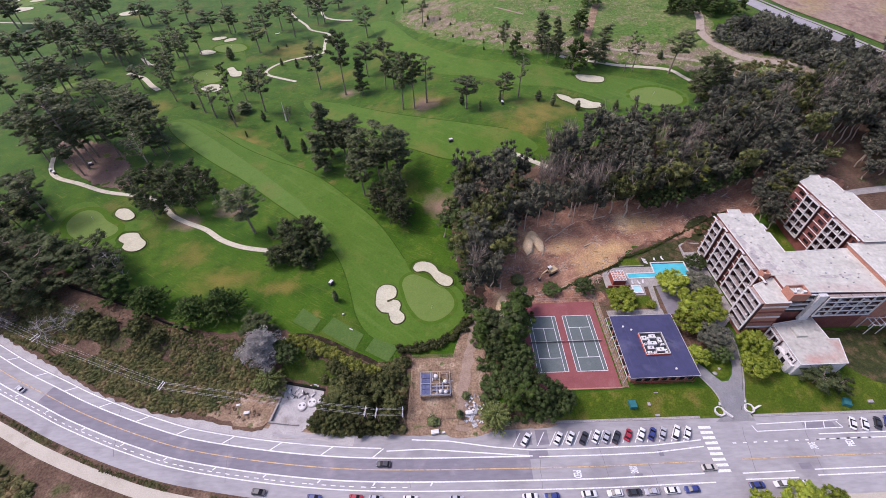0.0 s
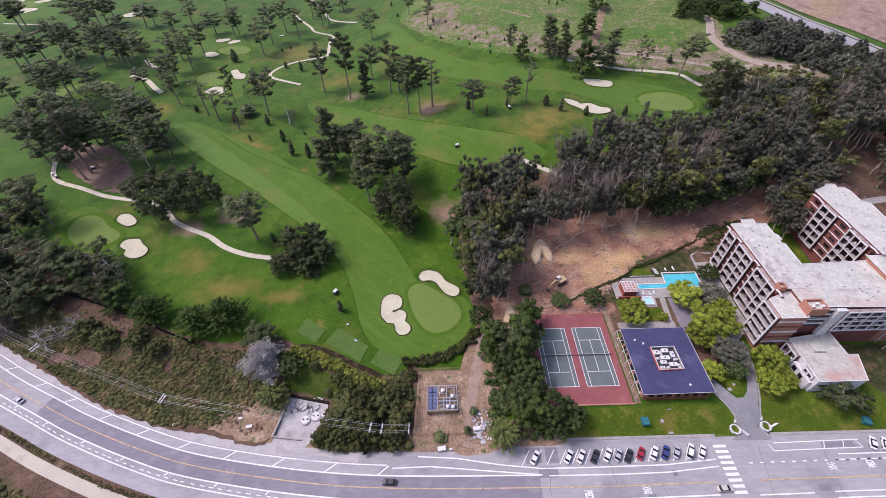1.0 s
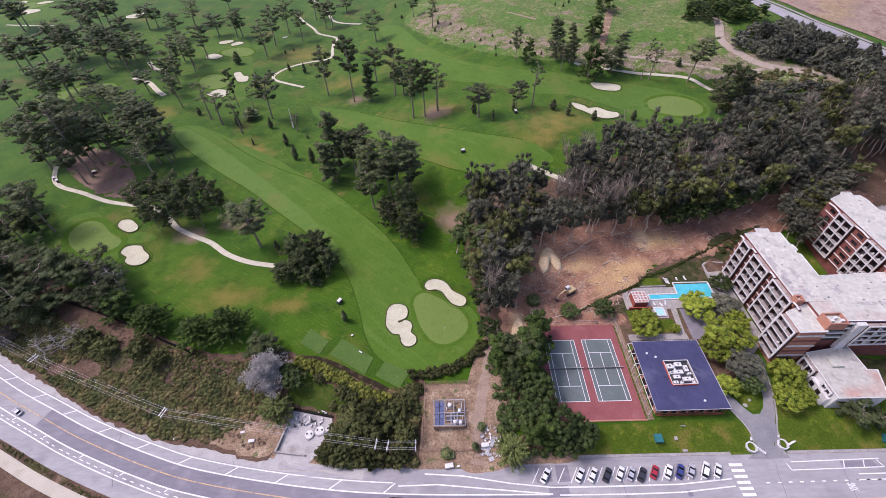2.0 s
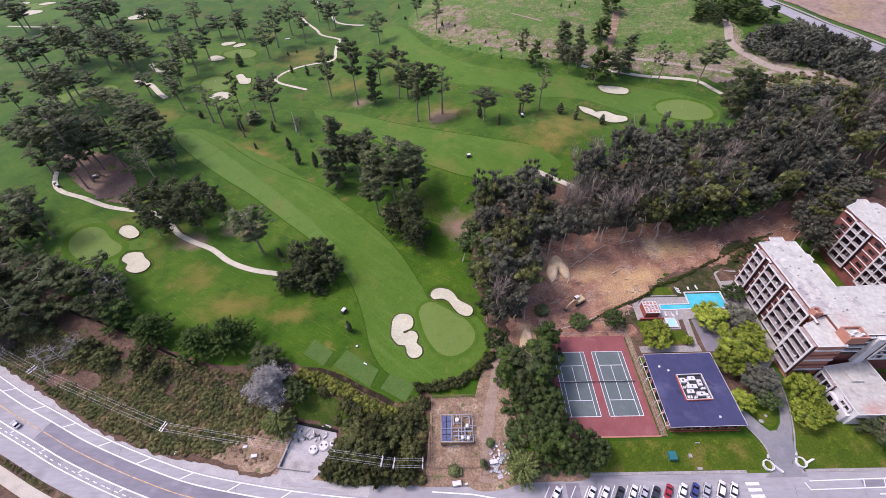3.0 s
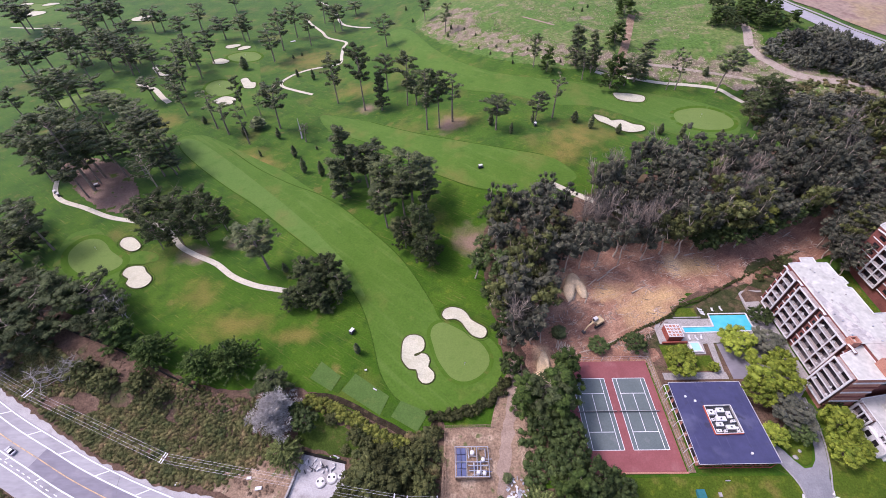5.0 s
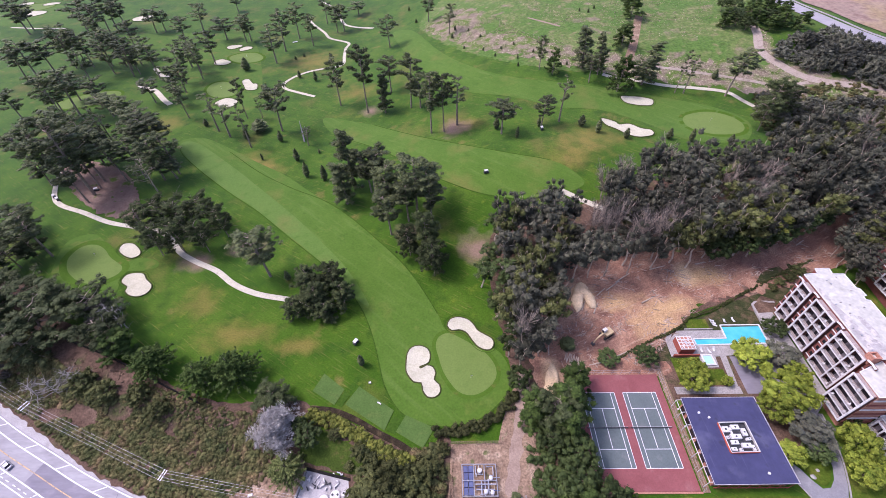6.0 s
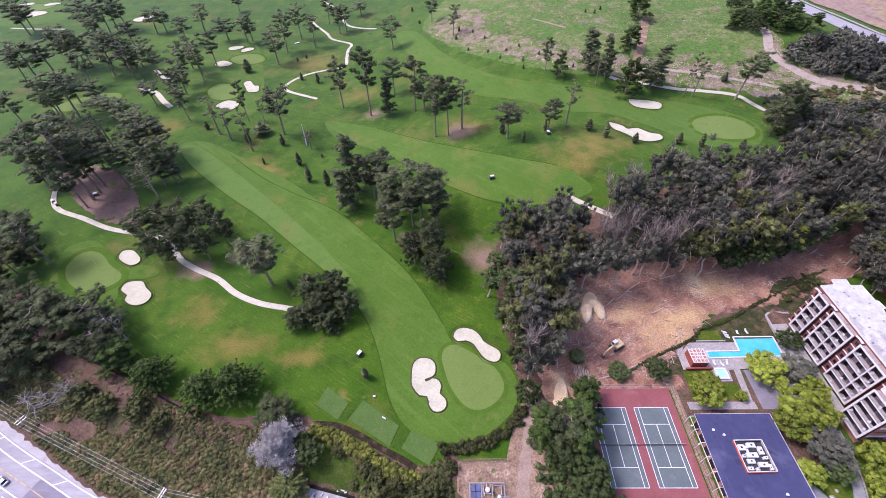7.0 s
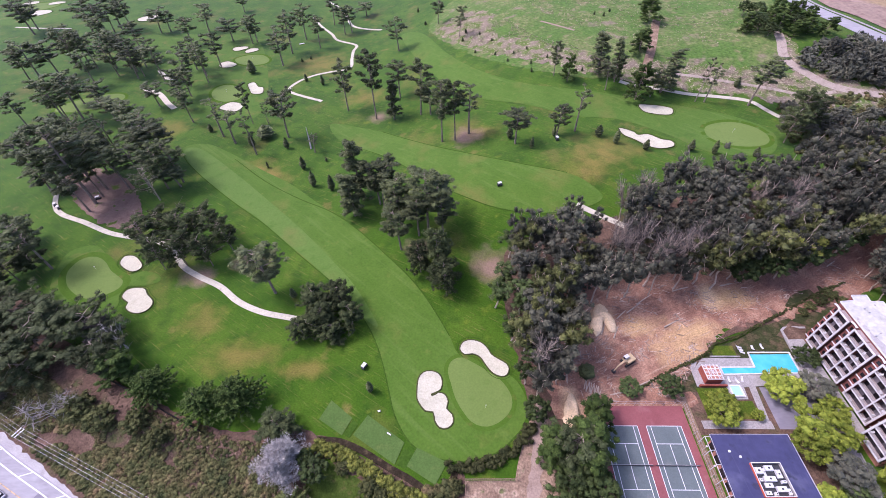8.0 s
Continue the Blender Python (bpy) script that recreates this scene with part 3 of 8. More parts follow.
structure("fairway", draped([(-95, 294), (-59, 276), (-24, 247), (13.6, 221), (38.6, 209), (49, 200), (51.6, 192.6), (38.5, 187), (22, 186.5), (6, 191), (-8, 199.5), (-26, 215), (-52, 245), (-84, 270)], 0.14, 5), FAIRWAY, "pale mown fairway in front of the eucalyptus wood", "fairway", True)
structure("fairway", draped([(-330, 470), (-230, 470), (-190, 440), (-150, 330), (-160, 300), (-205, 330), (-240, 400), (-330, 440)], 0.12, 8), APRON, "mown turf round the far greens", "fairway", True)
structure("fairway", draped([(-520, 610), (-440, 560), (-440, 520), (-520, 520)], 0.12, 8), APRON, "distant mown turf", "fairway", True)
for line in ([(-182.6, 265), (-173.7, 252), (-155, 233.7), (-131, 213), (-109.5, 196), (-90, 178), (-76.4, 165.6), (-65.4, 155.3), (-54.3, 143), (-46.7, 132), (-41.7, 120.8), (-38.2, 110.3), (-35, 100.6), (-29, 91.7), (-21, 87.5), (-11.4, 86.7), (-1.6, 89.6), (5.7, 95.8)], [(-84, 270), (-52, 245), (-26, 215), (-8, 199.5), (6, 191), (22, 186.5), (38.5, 187)], [(-145.5, 254), (-120.7, 232), (-99.8, 217.4), (-78, 204), (-63, 190.6), (-46, 172), (-34.5, 159), (-27.5, 149.5), (-21, 138.6), (-17, 131)], [(-59, 276), (-24, 247), (13.6, 221), (38.6, 209)]):
    structure("fairway_edge", ribbon(line, 0.24, -0.24, 0.17), EDGE, "dark line of longer grass along the fairway", "grass edge")
structure("fairway_band", draped([(-180.6, 264.5), (-176.9, 267.4), (-166.4, 262.3), (-138, 237.8), (-112.8, 214.2), (-91.4, 193.6), (-71.5, 172), (-57, 155), (-45, 136), (-50.5, 139), (-61.4, 151.2), (-75, 165), (-89.8, 178.6), (-113.8, 200.2), (-131.8, 214.2), (-161.3, 239.8), (-176, 256.2)], 0.16, 5), FAIRWAY_LIGHT, "lighter mown band along the fairway", "fairway", True)
structure("apron", draped([(-184.2, 146.6), (-193.2, 162.2), (-196.3, 175.5), (-191.1, 180.9), (-182.8, 180), (-169.3, 167.9), (-162.4, 161.9), (-154, 164.9), (-145.7, 162.7), (-143.4, 158.9), (-148.9, 156.6), (-157.6, 155.7), (-154.8, 145.8), (-158.9, 140.4), (-169, 140.7)], 0.13, 4), APRON, "mown apron round the western green", "apron", True)


def oval(cx, cy, rx, ry, turn=0.0, n=10, wobble=0.06):
    c, s = math.cos(radians(turn)), math.sin(radians(turn))
    out = []
    for k in range(n):
        a = 2 * math.pi * k / n
        f = 1 + wobble * math.sin(2 * a + cx) + wobble * 0.6 * math.cos(3 * a + cy)
        x, y = rx * f * math.cos(a), ry * f * math.sin(a)
        out.append((cx + c * x - s * y, cy + s * x + c * y))
    return out


def ring(outline, inner, outer, lift):
    """A band round a closed outline, from inner to outer metres outside it."""
    line = curve_through(outline, True, 1.0)
    n = len(line)
    if sum(line[k].x * line[(k + 1) % n].y - line[(k + 1) % n].x * line[k].y for k in range(n)) < 0:
        line.reverse()
    sh = Shape()
    for i, p in enumerate(line):
        way = (line[(i + 2) % n] - line[i - 2]).normalized()
        out = Vector((way.y, -way.x))
        for d in (inner, outer):
            q = p + out * d
            sh.v.append((q.x, q.y, ground_z(q.x, q.y) + lift))
    sh.f = [(2 * i, 2 * i + 1, 2 * ((i + 1) % n) + 1, 2 * ((i + 1) % n)) for i in range(n)]
    return sh


def green(outline, label, collar=2.2):
    structure("green", draped(outline, 0.18, 4), GREEN, label, "putting green", True)
    structure("green_fringe", ring(outline, -0.2, collar, 0.165), FRINGE, "darker mown fringe round a putting green", "grass edge")


green([(-17, 119.5), (-15.3, 121.4), (-12.5, 122.1), (-8.6, 120.2), (-3.1, 116.5), (1.6, 112.5), (4.1, 107.4), (3.6, 103.2), (0.8, 99.8), (-2.8, 97.7), (-6.4, 97.3), (-9.9, 98.9), (-13, 103), (-15.1, 107.2), (-16.5, 112.2), (-17.5, 116.1)], "closely mown putting green between two bunkers", 1.5)
green([(-188, 163.4), (-188.6, 167.9), (-187.4, 171.8), (-184, 174), (-178.9, 173.3), (-173.8, 170), (-168.8, 165.3), (-160.1, 159.4), (-159.5, 155.1), (-162.3, 152.3), (-166.2, 150), (-170.7, 149.6), (-177, 152.1), (-183.6, 157)], "round putting green among dark pines", 3.0)
green([(118.3, 246.4), (130.6, 249.5), (140.1, 245.6), (144.6, 238), (142.8, 230.8), (136.6, 227.1), (126.2, 227.3), (118.9, 231.5), (115.3, 238.1)], "oval putting green below the hill")
green([(-196.2, 343.4), (-195, 353.8), (-186.9, 356.5), (-174.5, 347.2), (-170.6, 333.8), (-179.5, 328.5), (-189.9, 333)], "far putting green among pines")
green([(-202, 408), (-194.5, 415.5), (-181.8, 416), (-172, 405.8), (-173.2, 396.8), (-184.5, 393.8), (-196.1, 398.4)], "far putting green with small bunkers")
green(oval(-498, 577, 24, 16, 10), "very distant putting green")
green(oval(-280, 330, 22, 12, 30), "pale mown turf behind the pine grove")


def bunker(outline, label="kidney-shaped bunker of pale sand with a turf lip with its shade in the dark colour", collar=True):
    b = thing("bunker", label, "bunker", "sand bunkers on the course")
    line = curve_through(outline, True, 1.0)
    lip = Shape()
    n = len(line)
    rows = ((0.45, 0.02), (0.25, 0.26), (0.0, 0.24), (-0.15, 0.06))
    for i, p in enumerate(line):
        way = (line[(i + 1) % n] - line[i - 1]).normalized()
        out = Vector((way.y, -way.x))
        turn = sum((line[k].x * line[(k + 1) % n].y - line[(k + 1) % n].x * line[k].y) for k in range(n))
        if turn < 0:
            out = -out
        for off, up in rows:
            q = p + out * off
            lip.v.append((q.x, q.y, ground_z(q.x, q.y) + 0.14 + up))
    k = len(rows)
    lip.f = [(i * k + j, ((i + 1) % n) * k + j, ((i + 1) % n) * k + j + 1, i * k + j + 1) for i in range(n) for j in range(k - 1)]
    part("lip", lip, SHADED_LIP, b, "turf lip with its shade in the dark colour")
    if collar:
        part("collar", ring(outline, 1.1, 1.32, 0.2), EDGE, b, "thin dark line of longer grass")
    part("sand", draped(outline, 0.3, 2.5, dip=0.1), SAND, b, "raked pale sand", True)


bunker([(-27.8, 113.8), (-26.3, 116.1), (-23.6, 116.7), (-20.7, 115.5), (-19.6, 112.9), (-20, 110), (-21.8, 108.8), (-23.2, 108.2), (-22.8, 107.4), (-20.7, 108.6), (-18.5, 107.9), (-17.5, 105.5), (-18, 103.1), (-16.1, 101.1), (-15.8, 98.5), (-17.5, 96.8), (-20, 96.9), (-21.6, 99.1), (-22.3, 102), (-24.9, 102.4), (-27.5, 105.7), (-28, 108.7)], "three-lobed bunker of pale sand with a grass tongue", False)
bunker([(-13.1, 125.5), (-12, 128.2), (-9.1, 129.2), (-5.6, 128.3), (-3.4, 126.3), (-1.5, 123.1), (1, 121.3), (3.4, 119.6), (4.1, 117.6), (3.2, 115.4), (1.2, 114.8), (-1.5, 116), (-3.6, 118.7), (-5.8, 122.3), (-8.6, 123.7), (-11.4, 123.4)], "long curved bunker of pale sand beside the green")
bunker([(-167.2, 169.8), (-167.5, 173.9), (-163.6, 174.4), (-160.1, 172.3), (-156.5, 168.8), (-156.1, 166.2), (-158.5, 164.7), (-163, 166.4)], "small round bunker of pale sand")
bunker([(-155.2, 150.3), (-155.3, 153.8), (-152.6, 155.2), (-148, 154.8), (-145.2, 151.8), (-141, 148.2), (-140.3, 145.4), (-141.3, 143.2), (-144, 142), (-147.8, 142.8), (-150.8, 145.1), (-151, 147.3)], "heart-shaped bunker of pale sand")
bunker([(88.9, 266.8), (94.8, 266.3), (101.1, 264.8), (105.7, 262.2), (103.8, 257.7), (98.4, 257.4), (91.4, 259.6), (88.9, 262.7)])
bunker([(72.7, 245.8), (78.9, 242.4), (80.6, 239.2), (86, 239.6), (90.9, 234.9), (95.5, 232.8), (95, 228.4), (88.2, 226.3), (82.8, 228.4), (77.6, 235), (73.4, 239.6)], "long ragged bunker of pale sand")
bunker([(-180.4, 318.5), (-174.9, 327.5), (-164.9, 322.2), (-167.5, 313.2)])
bunker([(-173.4, 357), (-169.4, 360), (-163.6, 352.1), (-159.6, 350.8), (-157.4, 341.3), (-164.3, 340.7), (-169.1, 348.2)])
for cx, cy, rx, ry in ((-206.7, 432, 6, 5.5), (-194.4, 427, 5, 5.5), (-204.5, 396, 7, 6.5), (-479, 552, 14, 10), (-340, 525, 10, 9), (-484, 590, 9, 6), (-516, 592, 9, 6)):
    bunker(oval(cx, cy, rx, ry, 0, 10, 0.15), "far bunker of pale sand")

# cart paths
CART = "narrow winding concrete cart path"
structure("cart_path", ribbon([(-240, 240), (-234.6, 226.5), (-227, 212.6), (-218, 204.6), (-201.6, 198), (-185, 190.5), (-172, 187), (-157, 184), (-146, 177), (-137, 167.7), (-127, 161.6), (-115.3, 155.8), (-104.6, 147.8), (-92.7, 142.4), (-79.5, 139.4), (-69, 136.5), (-60, 135.5)], 1.3, -1.3, 0.22), CONCRETE_PATH, CART, "path")
structure("cart_path", ribbon([(-109, 326), (-122.8, 333.5), (-134.6, 341), (-138.6, 349), (-134.2, 360.7), (-125, 370), (-114, 374.6), (-98.2, 379.5), (-99.4, 398), (-101, 415.5), (-101, 429), (-121, 446), (-130, 463.6), (-144.7, 486.5), (-153, 502), (-160, 515)], 1.3, -1.3, 0.22), CONCRETE_PATH, CART, "path")
structure("cart_path", ribbon([(-157, 572), (-141.5, 551), (-125.6, 516.5), (-116.6, 490), (-107, 476), (-81.6, 459.6)], 1.4, -1.4, 0.22), CONCRETE_PATH, CART, "path")
structure("cart_path", ribbon([(83, 289), (90.6, 284.2), (102, 281), (117.6, 275.2), (133.3, 271.4), (148, 266.2), (154.2, 257), (160, 248)], 1.3, -1.3, 0.24), CONCRETE_PATH, CART, "path")
structure("cart_path", ribbon([(40, 190), (47.6, 185), (58.6, 178.8), (72, 172)], 1.3, -1.3, 0.22), CONCRETE_PATH, CART, "path")
structure("cart_path", ribbon([(-254, 354), (-247, 349), (-236, 343), (-222, 327.5), (-213, 319)], 2.0, -2.0, 0.22), CONCRETE_PATH, CART, "path")
structure("cart_path", ribbon([(-258, 387), (-244, 371), (-234, 370)], 1.8, -1.8, 0.22), CONCRETE_PATH, CART, "path")
structure("cart_path", ribbon([(-470, 505), (-440, 500), (-405, 497)], 1.3, -1.3, 0.22), CONCRETE_PATH, CART, "path")

# tees beside the green
for q in ([(-59.9, 99.3), (-57.1, 105.8), (-48.9, 99.8), (-51.4, 94.2)], [(-47.8, 94.4), (-43.9, 100.8), (-31.1, 92.2), (-33.6, 85.6)], [(-29.9, 85.2), (-27, 90.6), (-17.5, 86.4), (-21, 80.1)]):
    structure("tee", draped(q, 0.2, 3, False), TEE, "square-cut mown tee of bright turf", "tee")
for q in ([(-51.0, 94.6), (-48.6, 99.2), (-46.6, 97.8), (-48.9, 93.4)], [(-33.2, 85.6), (-31.0, 90.4), (-27.8, 88.8), (-30.0, 84.4)]):
    structure("tee", draped(q, 0.16, 3, False), EDGE, "darker turf between the tees", "tee")

# bare ground
structure("ditch", ribbon([(-64, 93), (-58, 92.8), (-52, 92.4), (-44.4, 89.6), (-35, 84.6), (-28.7, 81.6), (-21, 77.4), (-16.8, 80), (-15, 84)], 1.0, -1.0, 0.24), DITCH, "dark ditch below the tees", "ditch")
# wood floor kept dark: the shade below the crowns is in its colour
structure("wood_floor", draped([(9, 110), (17, 101), (24, 124), (33, 146), (68, 158), (121, 165), (180, 176), (230, 172), (300, 200), (320, 250), (262, 262), (225, 226), (186, 214), (146, 207), (110, 195), (84, 194), (54, 183), (29, 177), (6, 166)], 0.09, 6, ragged=1.5), SLOPE, "brown floor of the eucalyptus wood with shade in its colour", "earth", True)
structure("needle_litter", draped([(-243.6, 243.4), (-216.5, 213.5), (-198, 201), (-180.4, 192.4), (-168.9, 194.3), (-195.6, 230.6), (-223.3, 245.6)], 0.25, 2, ragged=2), NEEDLES, "brown needle litter under the pines", "litter", True)
structure("bare_earth", draped([(19, 99), (17, 108), (20, 122), (26, 145), (40, 158), (68, 163), (100, 168), (135, 172), (168, 176), (200, 170), (190, 158), (158, 153), (131, 143), (113, 138.5), (98, 136), (87, 133), (74, 123), (62, 112), (57, 106), (35, 105.5), (27, 99)], 0.1, 1.6, ragged=2.5, ruts=0.55), DIRT, "cleared building site of bare brown earth", "earth", True)
for q in ([(40, 143), (37.4, 138.5), (36.6, 133.5), (38.4, 130), (40.4, 132.6), (41.6, 136.4), (43, 132.4), (45.6, 132.6), (45.9, 136), (44.4, 140), (43.6, 143)], [(20.6, 96.6), (20, 101.2), (22.8, 107), (25, 108), (25.4, 103), (23.6, 96.7)]):
    structure("sand_heap", draped(q, 0.7, 0.8, ragged=1.2, mound=2.6), HEAP_SAND, "small heap of pale sandy clay", "earth", True)
structure("dirt_track", draped([(9, 97), (14, 96), (12, 88), (10.5, 78), (12, 70), (13, 62), (2, 58), (-3.5, 57.5), (-1.2, 66), (1.2, 76), (4.5, 88)], 0.14, 3), DRYSOIL, "trampled brown earth beside the track", "track", True)
structure("dirt_track", draped([(12, 105), (10.2, 97), (7.8, 86), (5.3, 76), (3.6, 67), (2.6, 58), (2.2, 55.8), (6.3, 55.8), (6.3, 58), (7, 67), (8.9, 76), (11.5, 86), (13.8, 97), (15.4, 104)], 0.2, 1.5, ragged=1.3), TRACK, "pale rutted dirt track from the road up to the site", "track")
structure("yard_margin", draped([(-15, 58.6), (34, 58.8), (34, 56.3), (14, 55.6), (-15, 55.4)], 0.18, 3, ragged=0.4), DRYSOIL, "trampled soil beside the parking strip", "bank", True)
structure("yard_soil", draped([(-12.2, 81.4), (4.4, 81.6), (3.4, 57), (-14, 56.6)], 0.12, 3, False), DRYSOIL, "dry trampled soil round the fenced plant", "earth", True)
structure("slope_soil", draped([(-230, 140), (-190, 108), (-165, 94), (-144, 83.5), (-125, 74.5), (-100, 66.5), (-83, 63.5), (-63, 60), (-62, 75), (-58, 92), (-70, 97), (-86, 95), (-100, 98), (-122, 107), (-145, 117), (-175, 135), (-200, 152)], 0.25, 2.5, ragged=1.0), SLOPE, "scrubby bank of brown soil above the road", "bank", True)
# dark soil colour carries the shade under the shrubs and court trees
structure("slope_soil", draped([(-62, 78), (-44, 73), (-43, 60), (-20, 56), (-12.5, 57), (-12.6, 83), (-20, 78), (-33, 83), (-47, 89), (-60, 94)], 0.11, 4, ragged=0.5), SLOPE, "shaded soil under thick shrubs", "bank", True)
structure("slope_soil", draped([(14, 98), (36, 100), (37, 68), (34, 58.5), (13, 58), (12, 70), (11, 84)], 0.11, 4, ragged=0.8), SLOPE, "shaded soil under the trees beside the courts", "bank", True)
structure("bank_grass", draped([(-57, 86.5), (-46, 82.5), (-38.5, 78), (-38, 73.5), (-45, 74.4), (-57, 77.4), (-62, 80)], 0.2, 2.5, ragged=1.0), SHADE_TONED_GRASS, "grassy slope behind the concrete yard, toned dark for shade", "grass", True)
structure("dry_bank", draped([(-84, 66), (-63.5, 61.5), (-62.5, 76), (-72, 76), (-80, 72)], 0.4, 2, ragged=1.5), DRYSOIL, "bare sandy patch on the road bank", "bank", True)
structure("south_soil", draped([(-400, 200), (-300, 142), (-240, 108), (-187, 76), (-140, 47.5), (-100, 32), (-60, 22), (-60, -60), (-420, -60)], 0.11, 12, False), SLOPE, "scrubland south of the road", "bank", True)
structure("yard_margin", draped([(-66, 57.6), (-38, 55.4), (-38, 60.5), (-45, 62), (-66, 63.2)], 0.12, 3, False), DRYSOIL, "dusty soil in front of the yard", "bank", True)
structure("yard_margin", draped([(-67, 63), (-61.4, 62.2), (-58.5, 76), (-60, 79), (-67, 80)], 0.37, 2, ragged=0.8), DRYSOIL, "bare sandy soil beside the yard wall", "bank", True)
structure("yard_margin", draped([(-48, 59.6), (-38, 58.6), (-38, 70), (-44, 73)], 0.14, 3, ragged=0.6), SLOPE, "shaded soil beside the yard", "bank", True)
structure("garden_margin", draped([(62.3, 95), (88, 95), (88, 112), (62.3, 112)], 0.08, 4, False), SLOPE, "planting soil round the garden lawns", "earth", True)
structure("site_margin", draped([(26, 103.5), (63, 104), (62.5, 111), (50, 110), (40, 107), (26, 106)], 0.09, 3, ragged=0.5), DIRT, "bare earth behind the courts", "earth", True)
structure("site_margin", draped([(-1, 55.6), (15, 55.6), (17, 64), (14.5, 80), (16, 99), (9, 99), (3, 76)], 0.12, 3, ragged=0.3), DRYSOIL, "trampled earth along the track", "earth", True)
structure("garden_margin", draped([(47, 107), (56, 112.5), (63, 116.5), (70, 119.6), (76, 123.2), (80, 126.6), (88.5, 129.2), (101, 135.2), (118, 143.4), (131, 150), (131, 134), (114, 130), (109, 112), (86, 111), (62, 109)], 0.1, 3, ragged=0.4), IVY, "dark olive ground cover between boundary hedge and pool garden", "ground cover", True)
structure("slope_soil", draped([(173.5, 127), (216, 127), (300, 150), (320, 205), (235, 178), (190, 178), (160, 162), (156, 150), (172, 154)], 0.11, 6, ragged=1.0), SLOPE, "bare brown slope behind the hotel", "bank", True)
structure("trail", ribbon([(195, 160.5), (205, 162), (222, 163.5), (260, 166)], 1.6, -1.6, 0.2), PAVEMENT, "pale path behind the hotel", "trail")
structure("hotel_lawn", draped([(60, 66.5), (89, 66.5), (91.5, 63), (92.5, 58.2), (36, 58.2), (37, 66)], 0.13, 3, False), LAWN, "sloping green lawn between car park and courts", "lawn", True)
structure("hotel_lawn", draped([(97, 58.2), (98.5, 66), (103, 72), (106.5, 79), (108, 86), (118, 70), (136, 69), (150, 85), (210, 86), (210, 58.2)], 0.13, 3, False), LAWN, "green lawn in front of the hotel", "lawn", True)
structure("hotel_lawn", draped([(128.5, 110), (155.5, 110), (156, 142), (146, 146), (131, 134)], 0.13, 4, False), LAWN, "dark green courtyard lawn between hotel wings", "lawn", True)

structure("ground_cover", draped([(112.5, 142.6), (116, 146), (119, 148.4), (127, 151.2), (135.5, 152), (131, 149.2), (122, 145)], 0.45, 1.5, ragged=0.8), IVY, "dark weeds along the boundary hedge", "ground cover", True)
structure("ground_cover", draped([(139, 80), (139, 87), (152, 87.4), (180, 86), (184, 72), (160, 65), (144, 68)], 0.2, 3, ragged=1.2), IVY, "dark ground cover beside the hotel", "ground cover", True)

# ---- the road ----
ROAD = [(-420, 262), (-330, 195), (-260, 142), (-210, 107.5), (-171.4, 86.7), (-144.6, 74.8), (-127.4, 67.6), (-103.8, 59.4), (-82.5, 53.7), (-44.3, 47.6), (-11, 44.9), (37, 43.9), (70, 44.2), (112, 44.7), (200, 45), (420, 46)]
structure("road", ribbon(ROAD, 8.9, -10.4, 0.14), ASPHALT, "wide worn grey asphalt road with painted lines", "road")
west = [p for p in curve_through(ROAD, False, 2.5) if -148 < p.x < 27]
structure("road_resurfacing", ribbon(west, 3.25, -3.15, 0.17, smooth_line=False), NEW_ASPHALT, "darker resurfaced traffic lanes", "road")
structure("parking_apron", draped([(-60, 58.5), (-38, 56.5), (-16, 56), (20, 56.2), (33, 57.3), (210, 57.3), (210, 52), (33, 51.8), (-20, 52), (-60, 55.5)], 0.15, 3, False), ASPHALT, "asphalt parking strip beside the road", "road")
structure("road_shoulder", ribbon([p for p in curve_through(ROAD, False, 2.5) if p.x < -30], 10.2, 6.9, 0.155, smooth_line=False), SHOULDER, "pale dusty road shoulder", "road")
structure("road_verge", ribbon([p for p in curve_through(ROAD, False, 2.5) if p.x < -45], -10.3, -34, 0.15, smooth_line=False), SLOPE, "dusty brown verge along the road", "verge")
structure("sand_path", ribbon([p for p in curve_through(ROAD, False, 2.5) if p.x < -50], -12.5, -16.0, 0.19, smooth_line=False), PATH_SAND, "pale sandy footpath along the road", "path")
structure("south_apron", draped([(-40, 37.5), (0, 34.6), (40, 34), (90, 34.5), (130, 34.8), (230, 35), (230, -30), (88, -30), (86, 26), (40, 28), (-40, 30)], 0.13, 6, False), PATH_SAND, "pale dusty ground south of the road", "earth")


def along(points, s0, s1, step=2.5):
    """The piece of a line between two x."""
    return [p for p in curve_through(points, False, step) if s0 < p.x < s1]


def stripe(line, off, wide=0.16, mat=None, name="road_line", label="solid white painted road line"):
    return structure(name, ribbon(line, off + wide, off - wide, 0.21, smooth_line=False), mat or PAINT_WHITE, label, "road marking")


stripe(along(ROAD, -300, 78), 0.0, 0.14, PAINT_YELLOW, label="faded yellow centre line")
stripe(along(ROAD, 88, 300), 0.0, 0.15, PAINT_YELLOW, label="faded yellow centre line")
stripe(along(ROAD, -300, 26), 3.4, 0.19)
stripe(along(ROAD, -300, -20), 6.4, 0.17)
stripe(along(ROAD, -300, 78), -3.4, 0.19)
stripe(along(ROAD, -300, 80), -5.9, 0.17)
stripe([Vector(p) for p in ((28, 47.2), (50, 47.1), (64, 47.3), (80, 48.6))], 0, 0.18)
stripe([Vector(p) for p in ((-20, 50.9), (-8, 50.9), (8, 49.2), (26, 47.5))], 0, 0.18)
stripe([Vector(p) for p in ((-12, 54.0), (0, 53.0), (14, 50.6), (26, 49.3), (40, 49.2), (64, 49.4), (80, 50.6))], 0, 0.18)
